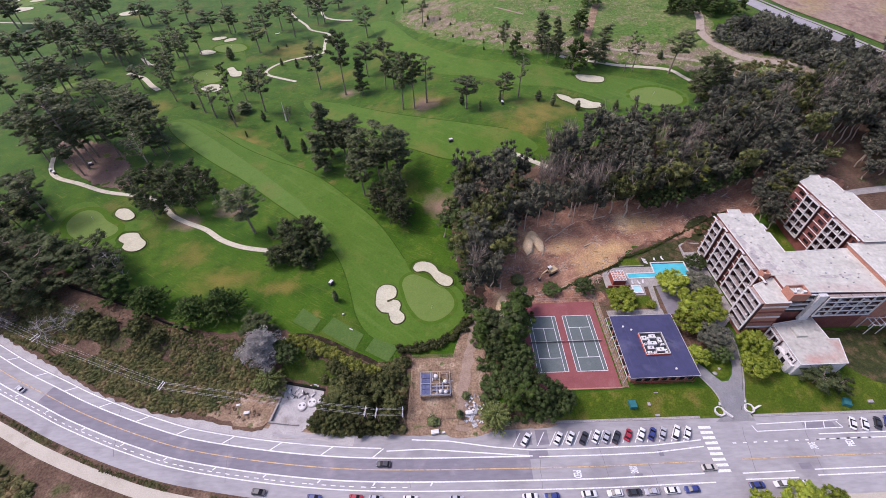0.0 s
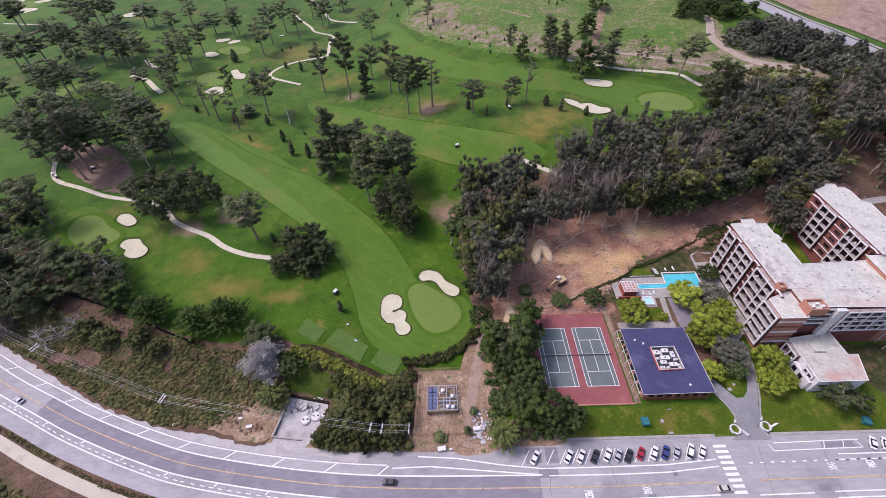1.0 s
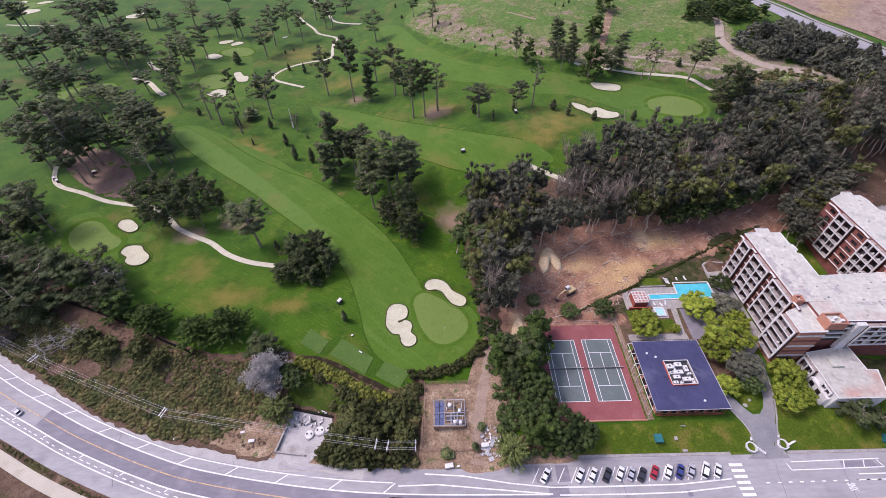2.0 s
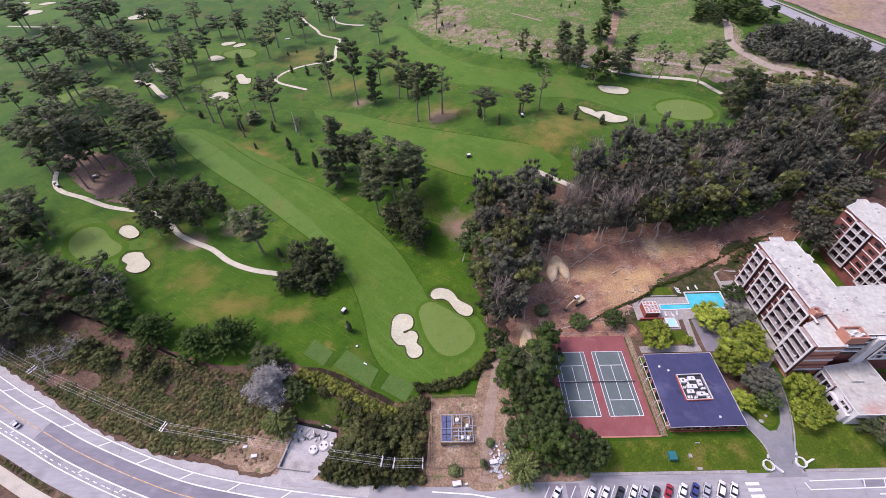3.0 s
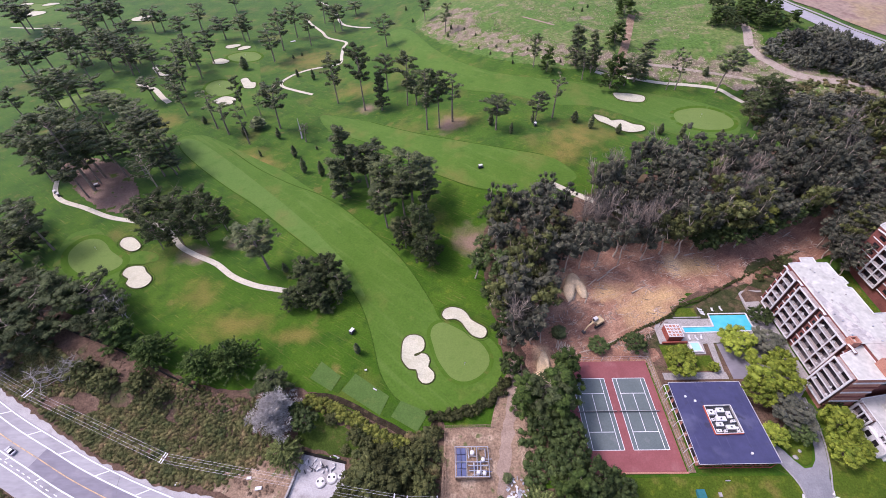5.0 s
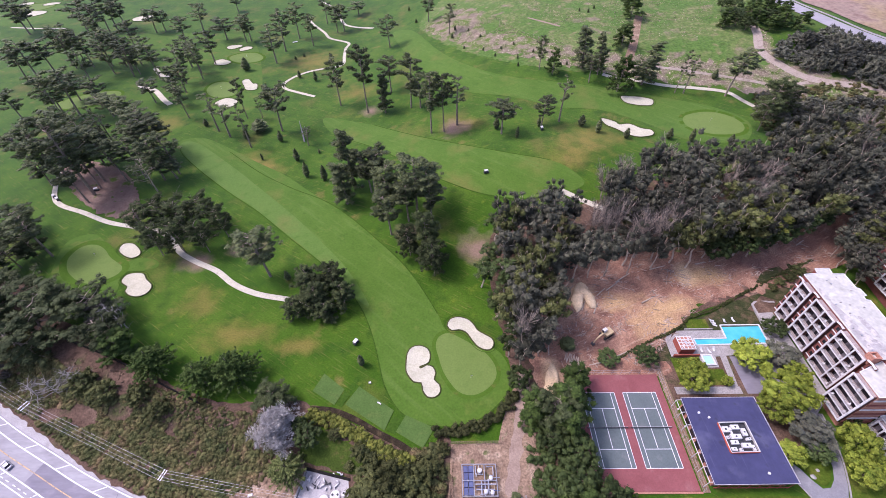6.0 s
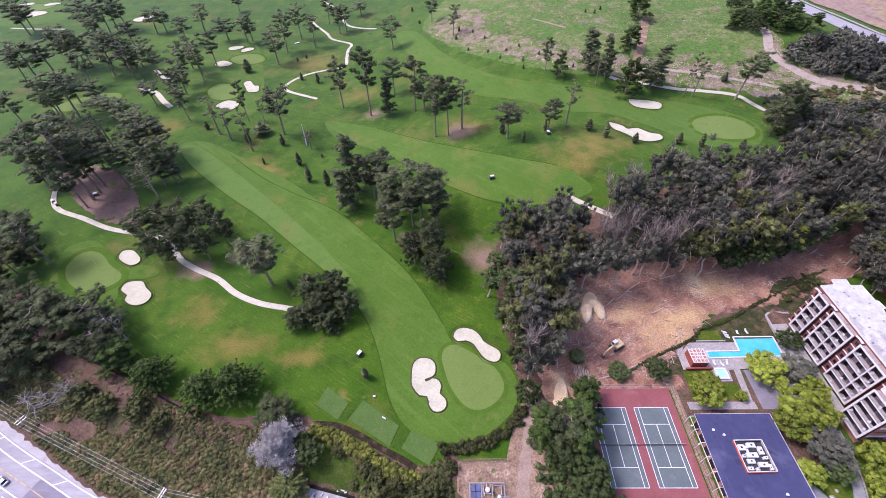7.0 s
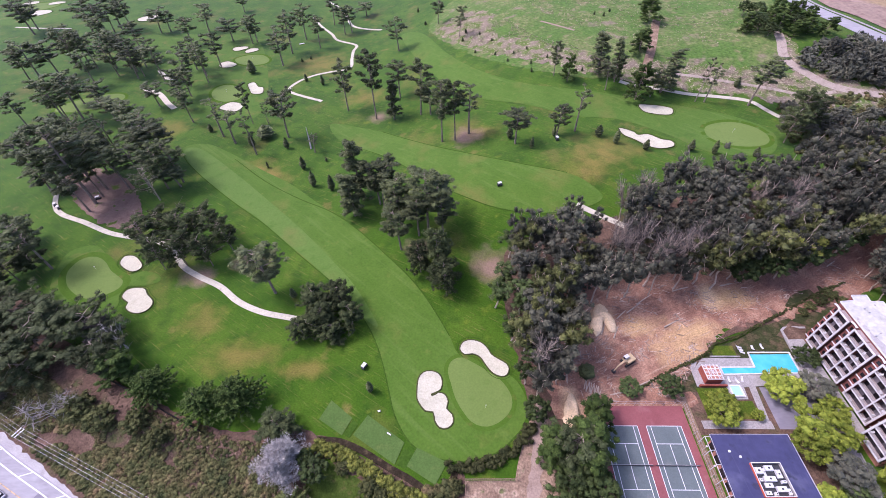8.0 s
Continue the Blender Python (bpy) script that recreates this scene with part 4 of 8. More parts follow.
for k, (x0, y0, x1, y1) in enumerate(((88, 40.6, 104, 40.8), (110, 41, 240, 42), (110, 39.4, 240, 40.4), (116, 49.6, 240, 50), (118, 51.2, 240, 51.6), (88, 38.9, 104, 38.9))):
    stripe([Vector((x0, y0)), Vector((x1, y1))], 0, 0.17)
north_edge = curve_through(ROAD, False, 1.0)
dist, marks = 0.0, []
for a, b in zip(north_edge, north_edge[1:]):
    dist += (b - a).length
    marks.append((dist, b, (b - a).normalized()))


def near(s):
    return min(marks, key=lambda q: abs(q[0] - s))


for k in range(24):
    s, p, way = near(150 + 17.2 * k)
    if p.x > 5 or p.x < -300:
        continue
    side = Vector((-way.y, way.x))
    a, b = p + side * 3.5 - way * 1.6, p + side * 6.3 + way * 1.6
    if p.x < -20:
        structure("road_line", ribbon([a, b], 0.17, -0.17, 0.21, smooth_line=False), PAINT_WHITE, "slanting white tick between two lane lines", "road marking")
    a, b = p - side * 3.5 + way * 0.5, p - side * 4.5 - way * 0.2
    structure("road_line", ribbon([a, b], 0.2, -0.2, 0.21, smooth_line=False), PAINT_WHITE, "short white tick beside the lane", "road marking")
dash = thing("dashed_line", "broken white cycle lane line", "road marking", kind="structure")
for k in range(120):
    s, p, way = near(100 + 3.1 * k)
    if p.x > 22 or p.x < -260:
        continue
    side = Vector((-way.y, way.x))
    q = p - side * 4.9
    part("dash", ribbon([q - way * 0.75, q + way * 0.75], 0.13, -0.13, 0.21, smooth_line=False), PAINT_WHITE, dash)
for k in range(14):
    q = Vector((89.5 + 3.3 * k, 49.3 + 0.03 * k))
    part("dash", ribbon([q, q + Vector((1.1, 0))], 0.17, -0.17, 0.21, smooth_line=False), PAINT_WHITE, dash)
crossing = thing("crosswalk", "white zebra crossing bars over the road", "crosswalk", kind="structure")
for k in range(9):
    y = 54.4 - 1.62 * k
    x = 80.9
    part("bar", draped([(x, y - 0.42), (x + 4.0, y - 0.42), (x + 4.0, y + 0.42), (x, y + 0.42)], 0.22, 9, False), PAINT_WHITE, crossing)
# faded lane lettering
def lettering(words, x, y, turn):
    """Painted capitals, tall along the lane."""
    text = bpy.data.curves.new("lettering", "FONT")
    text.body, text.size, text.align_x, text.align_y = words, 1.0, "CENTER", "CENTER"
    text.offset = 0.03
    maker = bpy.data.objects.new("lettering", text)
    scene.collection.objects.link(maker)
    bpy.context.view_layer.update()
    me = bpy.data.meshes.new_from_object(maker.evaluated_get(bpy.context.evaluated_depsgraph_get()))
    bpy.data.objects.remove(maker)
    me.materials.clear()
    me.materials.append(PAINT_WHITE)
    long = max(v.co.x for v in me.vertices) - min(v.co.x for v in me.vertices)
    me.transform(Matrix.Diagonal((2.1 / long, 3.2, 1, 1)))
    lt = thing("lane_marking", "worn white painted lane lettering", "road marking", "", (x, y, ground_z(x, y) + 0.225), turn, "structure")
    part("lettering", me, None, lt)


lettering("PED", 38.5, 41.9, -90)
lettering("XING", 55.8, 42.6, -90)
lettering("XING", 114, 47.8, 90)
lettering("PED", 126, 48.2, 90)
bays = thing("parking_lines", "white slanted parking bay lines", "road marking", kind="structure")
for k in range(15):
    x = 21.5 + 3.87 * k
    part("line", ribbon([(x - 1.2, 50.4), (x + 1.6, 54.6)], 0.12, -0.12, 0.23, smooth_line=False), PAINT_WHITE, bays)
for a, b in (((99, 52.6), (127, 53.0)), ((99, 52.6), (98.4, 54.6)), ((100, 54.9), (127, 55.4)), ((115, 53), (116, 55)), ((121, 53), (122, 55)), ((127, 53), (126, 55))):
    part("line", ribbon([a, b], 0.14, -0.14, 0.23, smooth_line=False), PAINT_WHITE, bays)


def pavement(x0, x1, y0, y1):
    s = Shape()
    z = ground_z((x0 + x1) / 2, y0 - 1)
    s.box(x0, x1, y0, y1, z - 0.3, z + 0.3)
    structure("pavement", s, PAVEMENT, "raised concrete pavement with a kerb", "pavement")


pavement(32, 83, 57.3, 58.15)
pavement(100.5, 220, 57.3, 58.15)
structure("driveway", draped([(87.5, 56), (91, 58), (91.7, 60.5), (91.3, 63), (90.2, 65.5), (88.8, 68.5), (87.4, 71.5), (86.2, 74.5), (86.6, 76.5), (89, 75.8), (91.1, 73.4), (92.4, 70.8), (94.2, 68.4), (96.6, 68.6), (98.8, 70.7), (100.6, 74.1), (101.8, 78.6), (102.6, 84), (103.4, 90.5), (107, 90), (106.2, 83), (105.1, 78.5), (103.8, 74.1), (101.7, 69), (99.6, 64.3), (98.9, 60.2), (100.5, 56)], 0.26, 1.0, False), DRIVE, "grey asphalt hotel driveway that forks", "driveway")
structure("driveway_edge", ribbon([(99.2, 60), (99.9, 64.3), (102, 69), (104.1, 74.1), (105.4, 78.5), (106.5, 83), (107.3, 90)], 0.25, -0.25, 0.34, 1.0), PAVEMENT, "pale concrete driveway kerb", "kerb")
structure("driveway_edge", ribbon([(91.4, 60.5), (91, 63), (89.9, 65.5), (88.5, 68.5), (87.1, 71.5)], 0.22, -0.22, 0.34, 1.0), PAVEMENT, "pale concrete driveway kerb", "kerb")
structure("driveway_island", draped([(94.6, 69.2), (96.4, 69.6), (98.2, 71.2), (100, 74.6), (101.2, 78.6), (96, 80), (89, 78), (91.6, 74), (92.9, 71.3)], 0.3, 1.5), LAWN, "planted island between the branches of the driveway", "lawn")

# cracks and patches in the asphalt
crack_rng = random.Random(23)
for x0, x1, y0, y1 in ((27, 28.5, 38, 49), (48, 47, 41, 55), (92, 95, 40, 54), (112, 115, 40, 56), (-12, -14, 40, 49), (140, 141, 40, 55), (-70, -74, 44, 60), (62, 61.2, 36, 44), (160, 158, 40, 54), (-110, -116, 53, 70)):
    pts_ = [(x0 + (x1 - x0) * k / 6 + crack_rng.uniform(-0.25, 0.25), y0 + (y1 - y0) * k / 6) for k in range(7)]
    structure("road_crack", ribbon(pts_, 0.07, -0.07, 0.2), EDGE_TAR, "dark sealed crack across the asphalt", "road crack")
for x, y, a, b in ((28, 48.2, 3.0, 1.6), (66, 47.0, 0.7, 0.9), (108, 42.0, 1.8, 0.9), (57, 41.0, 1.2, 0.5), (120, 54.0, 5.0, 0.9), (-8, 46.5, 1.0, 0.8), (-95, 55.0, 1.2, 0.9), (24.2, 53, 2.4, 2.4), (30, 53, 2.0, 2.4)):
    structure("road_patch", draped([(x - a, y - b), (x + a, y - b * 0.9), (x + a * 0.95, y + b), (x - a, y + b)], 0.19, 4, False), NEW_ASPHALT, "darker asphalt repair patch", "road patch")

# ---- plants ----
def limb(shape, rng, start, end, r0, r1, sag=0.15, bits=4):
    start, end = Vector(start), Vector(end)
    pts = []
    for i in range(bits + 1):
        t = i / bits
        p = start.lerp(end, t)
        p += Vector((rng.normal(), rng.normal(), rng.normal())) * 0.04 * (end - start).length * (t * (1 - t) * 4)
        p.z -= sag * (end - start).length * t * (1 - t)
        pts.append(p)
    shape.tube(pts, [r0 + (r1 - r0) * i / bits for i in range(bits + 1)], 5)


def plant_kind(name, label, category, group, wood, wood_mat, crown, crown_mat):
    ob = thing(name, label, category, group)
    part("trunk", wood, wood_mat, ob)
    if crown is not None:
        part("crown", crown, crown_mat, ob)
    return ob


def conifer(seed, high, wide, bare, limbs, pads, per, size, profile, leaf, label, group, name, bark=None, rise=0.18, flat=0.5, slim=0.5, pad=0.095, stout=1.0, twigs=0, core=0.7, inner=0.45):
    """A trunk with limbs; each limb carries flat pads of foliage towards its end. profile: reach against height."""
    rng = np.random.default_rng(seed)
    wood, crown = Shape(), Shape()
    bend = rng.normal(size=2) * 0.035 * high
    spine = [Vector((bend[0] * t * t, bend[1] * t * t, high * 0.95 * t)) for t in (0, 0.25, 0.5, 0.75, 1)]
    wood.tube(spine, [0.016 * high, 0.013 * high, 0.0105 * high, 0.0075 * high, 0.002 * high], 7)
    cl = []
    for k in range(limbs):
        u = (k + rng.random()) / limbs
        z = high * (bare + (0.95 - bare) * u)
        reach = wide / 2 * profile(u) * (0.5 + 0.6 * rng.random())
        a = 2.4 * k + rng.normal() * 0.6
        t0 = z / (0.95 * high)
        start = Vector((bend[0] * t0 * t0, bend[1] * t0 * t0, z - 0.1 * reach))
        tip = start + Vector((reach * math.cos(a), reach * math.sin(a), reach * (rise + 0.12 * rng.normal())))
        limb(wood, rng, start, tip, 0.0062 * high * stout, 0.002 * high * stout, 0.08)
        for j in range(twigs):
            q = start.lerp(tip, 0.4 + 0.6 * rng.random())
            limb(wood, rng, q, q + Vector(rng.normal(size=3)) * 0.3 * reach + (tip - start) * 0.25, 0.0024 * high * stout, 0.0008 * high * stout, 0.0, 3)
        side = Vector((-math.sin(a), math.cos(a), 0))
        for j in range(pads):
            t = inner + (1.02 - inner) * (j + rng.random() * 0.6) / max(1, pads - 1) if pads > 1 else 0.9
            c = start.lerp(tip, t) + side * rng.normal() * 0.16 * reach + Vector((0, 0, 0.02 * high * rng.random()))
            r = wide * pad * (0.55 + 0.8 * rng.random())
            cl.append((*c, r, r * flat * (0.8 + 0.5 * rng.random())))
    leaves(crown, rng, cl, per, size, 0.3, slim, core)
    return plant_kind(name, label, "tree", group, wood, bark or BARK, crown, leaf)


def pine(seed, high=28.0, wide=14.0, label="tall dark pine with a bare trunk and flat crown", bare=0.52, limbs=17, per=36, leaf=None, size=0.42, pads=4, pad=0.092, slim=0.34):
    return conifer(seed, high, wide, bare, limbs, pads, per, size, lambda u: 0.5 + 0.9 * u if u < 0.5 else 0.95 - 0.75 * (u - 0.5), leaf or PINE_LEAF, label, "pines on the golf course", "pine_tree", rise=0.34, slim=slim, pad=pad, inner=0.5)


def cypress(seed, high=16.0, wide=14.0, leaf=None, label="dense dark cypress with layered foliage", group="cypresses", name="cypress_tree", bark=None, bare=0.1, limbs=30, per=32, spread=0.55, size=0.36, core=0.8, slim=0.5, pad=0.085):
    return conifer(seed, high, wide, bare, limbs, 4, per, size, lambda u: (1 - 0.86 * u) ** spread, leaf or CYPRESS_LEAF, label, group, name, bark, 0.1, 0.6, slim, pad, core=core)


def eucalyptus(seed, high=23.0, wide=10.0, leaf=None, per=33, clumps=48, size=0.43, label="tall eucalyptus with pale trunk and brownish green crown", limby=3, bark=None, core=0.72, slim=0.36):
    rng = np.random.default_rng(seed)
    wood, crown = Shape(), Shape()
    lean = rng.normal(size=2) * 1.0
    fork = Vector((lean[0] * 0.4, lean[1] * 0.4, high * (0.4 + 0.12 * rng.random())))
    wood.tube([(0, 0, 0), fork * 0.33 + Vector((rng.normal() * 0.35, rng.normal() * 0.35, 0)), fork * 0.66 + Vector((rng.normal() * 0.35, rng.normal() * 0.35, 0)), fork], [0.34, 0.3, 0.27, 0.24], 6)
    cl = []
    stems = 4
    for s in range(stems):
        a = s * 6.28 / stems + rng.random()
        tip = Vector((lean[0] + wide * 0.3 * math.cos(a), lean[1] + wide * 0.3 * math.sin(a), high * (0.74 + 0.2 * rng.random())))
        limb(wood, rng, fork, tip, 0.22, 0.06, -0.1, 5)
        for k in range(clumps // stems):
            t = 0.15 + 0.9 * rng.random()
            c = fork.lerp(tip, t) + Vector((rng.normal(), rng.normal(), rng.normal() * 1.5)) * wide * 0.12
            r = wide * 0.115 * (0.55 + 0.85 * rng.random())
            cl.append((*c, r, r * (0.75 + 0.5 * rng.random())))
            if k % limby == 0:
                limb(wood, rng, fork.lerp(tip, t * 0.8), c + Vector((0, 0, 0.6 if limby == 1 else 0)), 0.11, 0.035, 0.0, 3)
                if limby == 1:
                    limb(wood, rng, fork.lerp(tip, 0.6 * t), c + Vector(rng.normal(size=3)) * wide * 0.07 + Vector((0, 0, 1.6)), 0.06, 0.02, 0.0, 3)
    leaves(crown, rng, cl, per, size, 0.0, slim, core)
    return plant_kind("eucalyptus_tree", label, "tree", "eucalyptus wood", wood, bark or BARK_PALE, crown, leaf or EUC_LEAF)


def broadleaf(seed, high=10.0, wide=11.0, leaf=None, label="rounded tree with bright yellow-green leaves", group="garden trees by the hotel", name="broadleaf_tree", clumps=84, per=30, size=0.28, low=0.3):
    rng = np.random.default_rng(seed)
    wood, crown = Shape(), Shape()
    wood.tube([(0, 0, 0), (0.1, 0.1, high * 0.25), (0, 0.2, high * 0.6)], [0.28, 0.22, 0.08], 6)
    cl = []
    for k in range(clumps):
        u = (k + 0.5) / clumps
        up = 1 - 1.45 * u
        flat = math.sqrt(max(0.0, 1 - up * up))
        a = 2.4 * k + rng.normal() * 0.3
        f = 0.6 + 0.5 * rng.random()
        c = (wide / 2 * flat * f * math.cos(a) * 0.9, wide / 2 * flat * f * math.sin(a) * 0.9, high * (low + 0.33) + high * (0.62 - low * 0.9) * up * f)
        cl.append((*c, wide * 0.088 * (0.6 + 0.8 * rng.random()), wide * 0.072 * (0.6 + 0.8 * rng.random())))
        if k % 5 == 0:
            limb(wood, rng, (0, 0.1, high * 0.3), c, 0.1, 0.03, 0.05, 3)
    leaves(crown, rng, cl, per, size, 0.1, 0.5, 0.82)
    return plant_kind(name, label, "tree", group, wood, BARK, crown, leaf or BRIGHT_LEAF)


def bush(seed, high=7.0, wide=4.0, leaf=None, label="small upright dark conifer", group="young conifers on the course", name="young_conifer", per=34, size=0.22):
    rng = np.random.default_rng(seed)
    wood, crown = Shape(), Shape()
    wood.tube([(0, 0, 0), (0, 0.05, high * 0.4), (0, 0, high * 0.8)], [0.14, 0.1, 0.03], 5)
    cl = []
    for k in range(16):
        u = (k + 0.5) / 16
        full = wide / 2 * min(1.0, 0.45 + 1.9 * u) * (1 - u ** 2.2) ** 0.7
        reach = full * 0.35 * rng.random()
        cl.append((reach * math.cos(2.4 * k), reach * math.sin(2.4 * k), high * (0.06 + 0.86 * u), full * 0.75 + 0.12, high * 0.085))
    leaves(crown, rng, cl, per, size, 0.0, 0.42, 0.92)
    return plant_kind(name, label, "bush", group, wood, BARK, crown, leaf or PINE_LEAF)


def spiky(seed, label, high=11.0, wide=14.0, fronds=130, taper=0.75, leaf=None, slim=0.4, puff=0.34):
    rng = np.random.default_rng(seed)
    wood, crown = Shape(), Shape()
    wood.tube([(0, 0, 0), (0, 0, high * 0.5), (0, 0, high)], [0.35, 0.25, 0.05], 6)
    for k in range(fronds):
        u = rng.random()
        a = 2.4 * k
        reach = wide / 2 * (1.0 - taper * u) * (0.7 + 0.4 * rng.random())
        base = Vector((0, 0, high * (0.12 + 0.8 * u)))
        tip = base + Vector((reach * math.cos(a), reach * math.sin(a), reach * (0.32 - 0.3 * u) - 0.1))
        leaves(crown, rng, [(*base.lerp(tip, t), puff, puff * 0.65) for t in (0.25, 0.4, 0.55, 0.7, 0.82, 0.94, 1.04)], 6, 0.42, 0.2, slim, 0.6)
    return plant_kind("araucaria_tree", label, "tree", "", wood, BARK, crown, leaf or CYPRESS_LEAF)


used = set()
plant_rng = random.Random(7)


def planted(kinds, spots, natural):
    """Trees of the given kinds at (x, y, height, crown width); natural: the height and width of the kind."""
    for i, (x, y, h, wd) in enumerate(spots):
        ob = kinds[plant_rng.randrange(len(kinds))]
        m = pose(x, y, ground_z(x, y) - 0.15, plant_rng.uniform(-2.5, 2.5), plant_rng.uniform(-2.5, 2.5), plant_rng.uniform(0, 360))
        if ob.name in used:
            o = copy_thing(ob, m)
        else:
            used.add(ob.name)
            o = ob
            o.matrix_basis = m
        o.scale = (wd / natural[1], wd / natural[1], h / natural[0])


GROVE_PINES = [pine(s, bare=0.46, limbs=22, per=43) for s in (1, 3, 5, 6, 7)]
PINES = [pine(s, bare=0.46 if s % 2 else 0.34, limbs=24, per=44, size=0.4, pads=5, pad=0.08) for s in (1, 2, 3, 4, 5, 6, 7, 8)]
FAR_PINES = [pine(s, per=19, size=0.6, slim=0.4, bare=0.46 if s % 2 else 0.36, limbs=18, pads=3, pad=0.11) for s in (1, 2, 3, 4, 5, 8)]
GREY_PINES = [conifer(s, 24, 15, 0.35, 22, 4, 40, 0.42, lambda u: 0.95 - 0.3 * u, PINE_LEAF, "half-bare pine with pale dead limbs among dark needles", "pines on the golf course", "pine_tree", BARK_PALE, 0.35, 0.5, 0.2, 0.08, 1.3, 3, 0.4) for s in (66, 67)]
CYPRESSES = [cypress(s) for s in (11, 12, 13, 14)]
BROAD_PINES = [conifer(s, 22, 18, 0.3, 26, 6, 50, 0.5, lambda u: 0.95 - 0.35 * u * u, BOUGH_LEAF, "wide spreading dark cypress with ragged layered boughs and pale limbs", "cypresses", "cypress_tree", None, 0.28, 0.5, 0.24, 0.066, 1.5, 2, 0.55) for s in (21, 22, 23, 24)]
WINDY = [conifer(s, 16, 18, 0.22, 24, 6, 42, 0.27, lambda u: 0.98 - 0.4 * u * u, WIND_LEAF, "wind-bent dark cypress with flat ragged boughs and grey limbs", "cypresses on the road bank", "cypress_tree", BARK, 0.2, 0.5, 0.5, 0.064, 1.3) for s in (25, 26, 27)]
CLUMPY = [cypress(s, leaf=BOUGH_LEAF, label="low broad dark conifer with dense foliage", spread=0.4, limbs=40, per=46, size=0.34, slim=0.36, core=0.65, pad=0.075) for s in (15, 16, 17)]
BUSHES = [bush(s) for s in (31, 32, 33)]
EUCS = [eucalyptus(s) for s in (41, 42, 43, 44, 45)]
GREY_EUCS = [eucalyptus(s, leaf=TWIG_LEAF, per=22, size=0.55, core=0.0, slim=0.1, limby=1, bark=BARK_PALE, label="half-bare eucalyptus with grey twigs and pale limbs") for s in (46, 47)]
DARK_EUCS = [eucalyptus(s, leaf=DARK_LEAF, label="tall tree with a dense dark green crown") for s in (38, 39)]
LIME_EUCS = [eucalyptus(36, leaf=HEDGE_LEAF, label="leafy eucalyptus with a bright yellowish green crown")]
GREEN_EUCS = [eucalyptus(s, leaf=OLIVE_LEAF, label="tall eucalyptus with an olive green crown") for s in (48, 49)]
BRIGHTS = [broadleaf(s) for s in (51, 52, 53)]
DARKS = [broadleaf(s, 12, 12, leaf=DARK_LEAF, label="dense dark green broadleaf tree", group="trees beside the courts") for s in (54, 55, 56)]
SHRUBS = [broadleaf(s, 7, 9, leaf=SHRUB_LEAF, label="big rounded olive-green shrub", group="shrubs above the road", name="shrub", low=0.1) for s in (57, 58, 59)]
FAR_DARKS = [broadleaf(s, 7, 9, leaf=THICKET_LEAF, label="dense dark thicket shrub", group="thicket by the distant road", name="shrub", low=0.1, clumps=42, per=14, size=0.85) for s in (55, 56)]
FAR_SHRUBS = [broadleaf(s, 7, 9, leaf=THICKET_LEAF, label="dense olive-brown thicket shrub", group="thicket by the distant road", name="shrub", low=0.1, clumps=42, per=14, size=0.85) for s in (57, 58, 60)]
SPARSE = [pine(s, 28, 9, "thin sparse pine with a long bare trunk", 0.45, 12, 26, pads=3) for s in (61, 62)]
TALLS = [conifer(s, 34, 12, 0.12, 46, 4, 26, 0.44, lambda u: (1.02 - 0.7 * u) ** 0.8, PINE_LEAF, "tall ragged conifer with drooping boughs", "pines on the golf course", "pine_tree", None, -0.1, pad=0.12) for s in (63, 64)]
SAPLINGS = [bush(s, 3, 1.6, per=8, size=0.35, label="tiny dark conifer sapling on the hill", group="saplings on the hill", name="sapling") for s in (65,)]

# far west pines
planted(FAR_PINES, [(-328, 391.7, 35, 20.9), (-327.2, 402.7, 27.8, 19.1), (-314, 393.2, 28.2, 19.1), (-298, 393.6, 29, 21.8), (-284.8, 392.1, 30, 20.9), (-275.6, 384.9, 26.8, 18.3), (-264.4, 375.6, 19.5, 14.6), (-301.3, 477.7, 22.5, 22.3), (-293.3, 480.4, 19, 18.9), (-334.5, 485.6, 28.2, 20.2), (-349.2, 491.6, 32, 23.7), (-273.1, 409.6, 19, 17.2), (-273, 394.8, 17.5, 16.4), (-225.5, 323, 18.5, 16.8), (-211.4, 333.3, 23.2, 15.3), (-203.3, 317.1, 20, 13.8), (-255.8, 443.7, 24, 21.2), (-226.2, 387.1, 24.5, 19.1), (-334.4, 376.6, 28.2, 26.1), (-340.6, 365.5, 32.5, 24.6), (-350.5, 365.1, 27.8, 20.9), (-433, 481.9, 31.8, 30.4), (-438.2, 495.1, 25.8, 23.7), (-364.3, 471.7, 32.5, 28.7), (-343.3, 458.3, 32.8, 24.3), (-352.1, 483.7, 24.5, 21.7), (-271.6, 306.5, 33.5, 24.3), (-274, 296.7, 33.8, 19.9), (-284.9, 328.8, 20.8, 19.2), (-261.4, 317.4, 20.8, 18.4), (-299, 292.4, 25, 17.7), (-280.4, 304.4, 26, 19), (-267.4, 371.5, 26, 19), (-243.9, 367.2, 26, 19), (-296.1, 429.7, 26, 19), (-291.9, 356.6, 26, 19), (-334.6, 397.8, 26, 19), (-335.7, 442.9, 26, 19), (-217.1, 355.6, 26, 19), (-286.3, 376.8, 26, 19)], (28, 14))
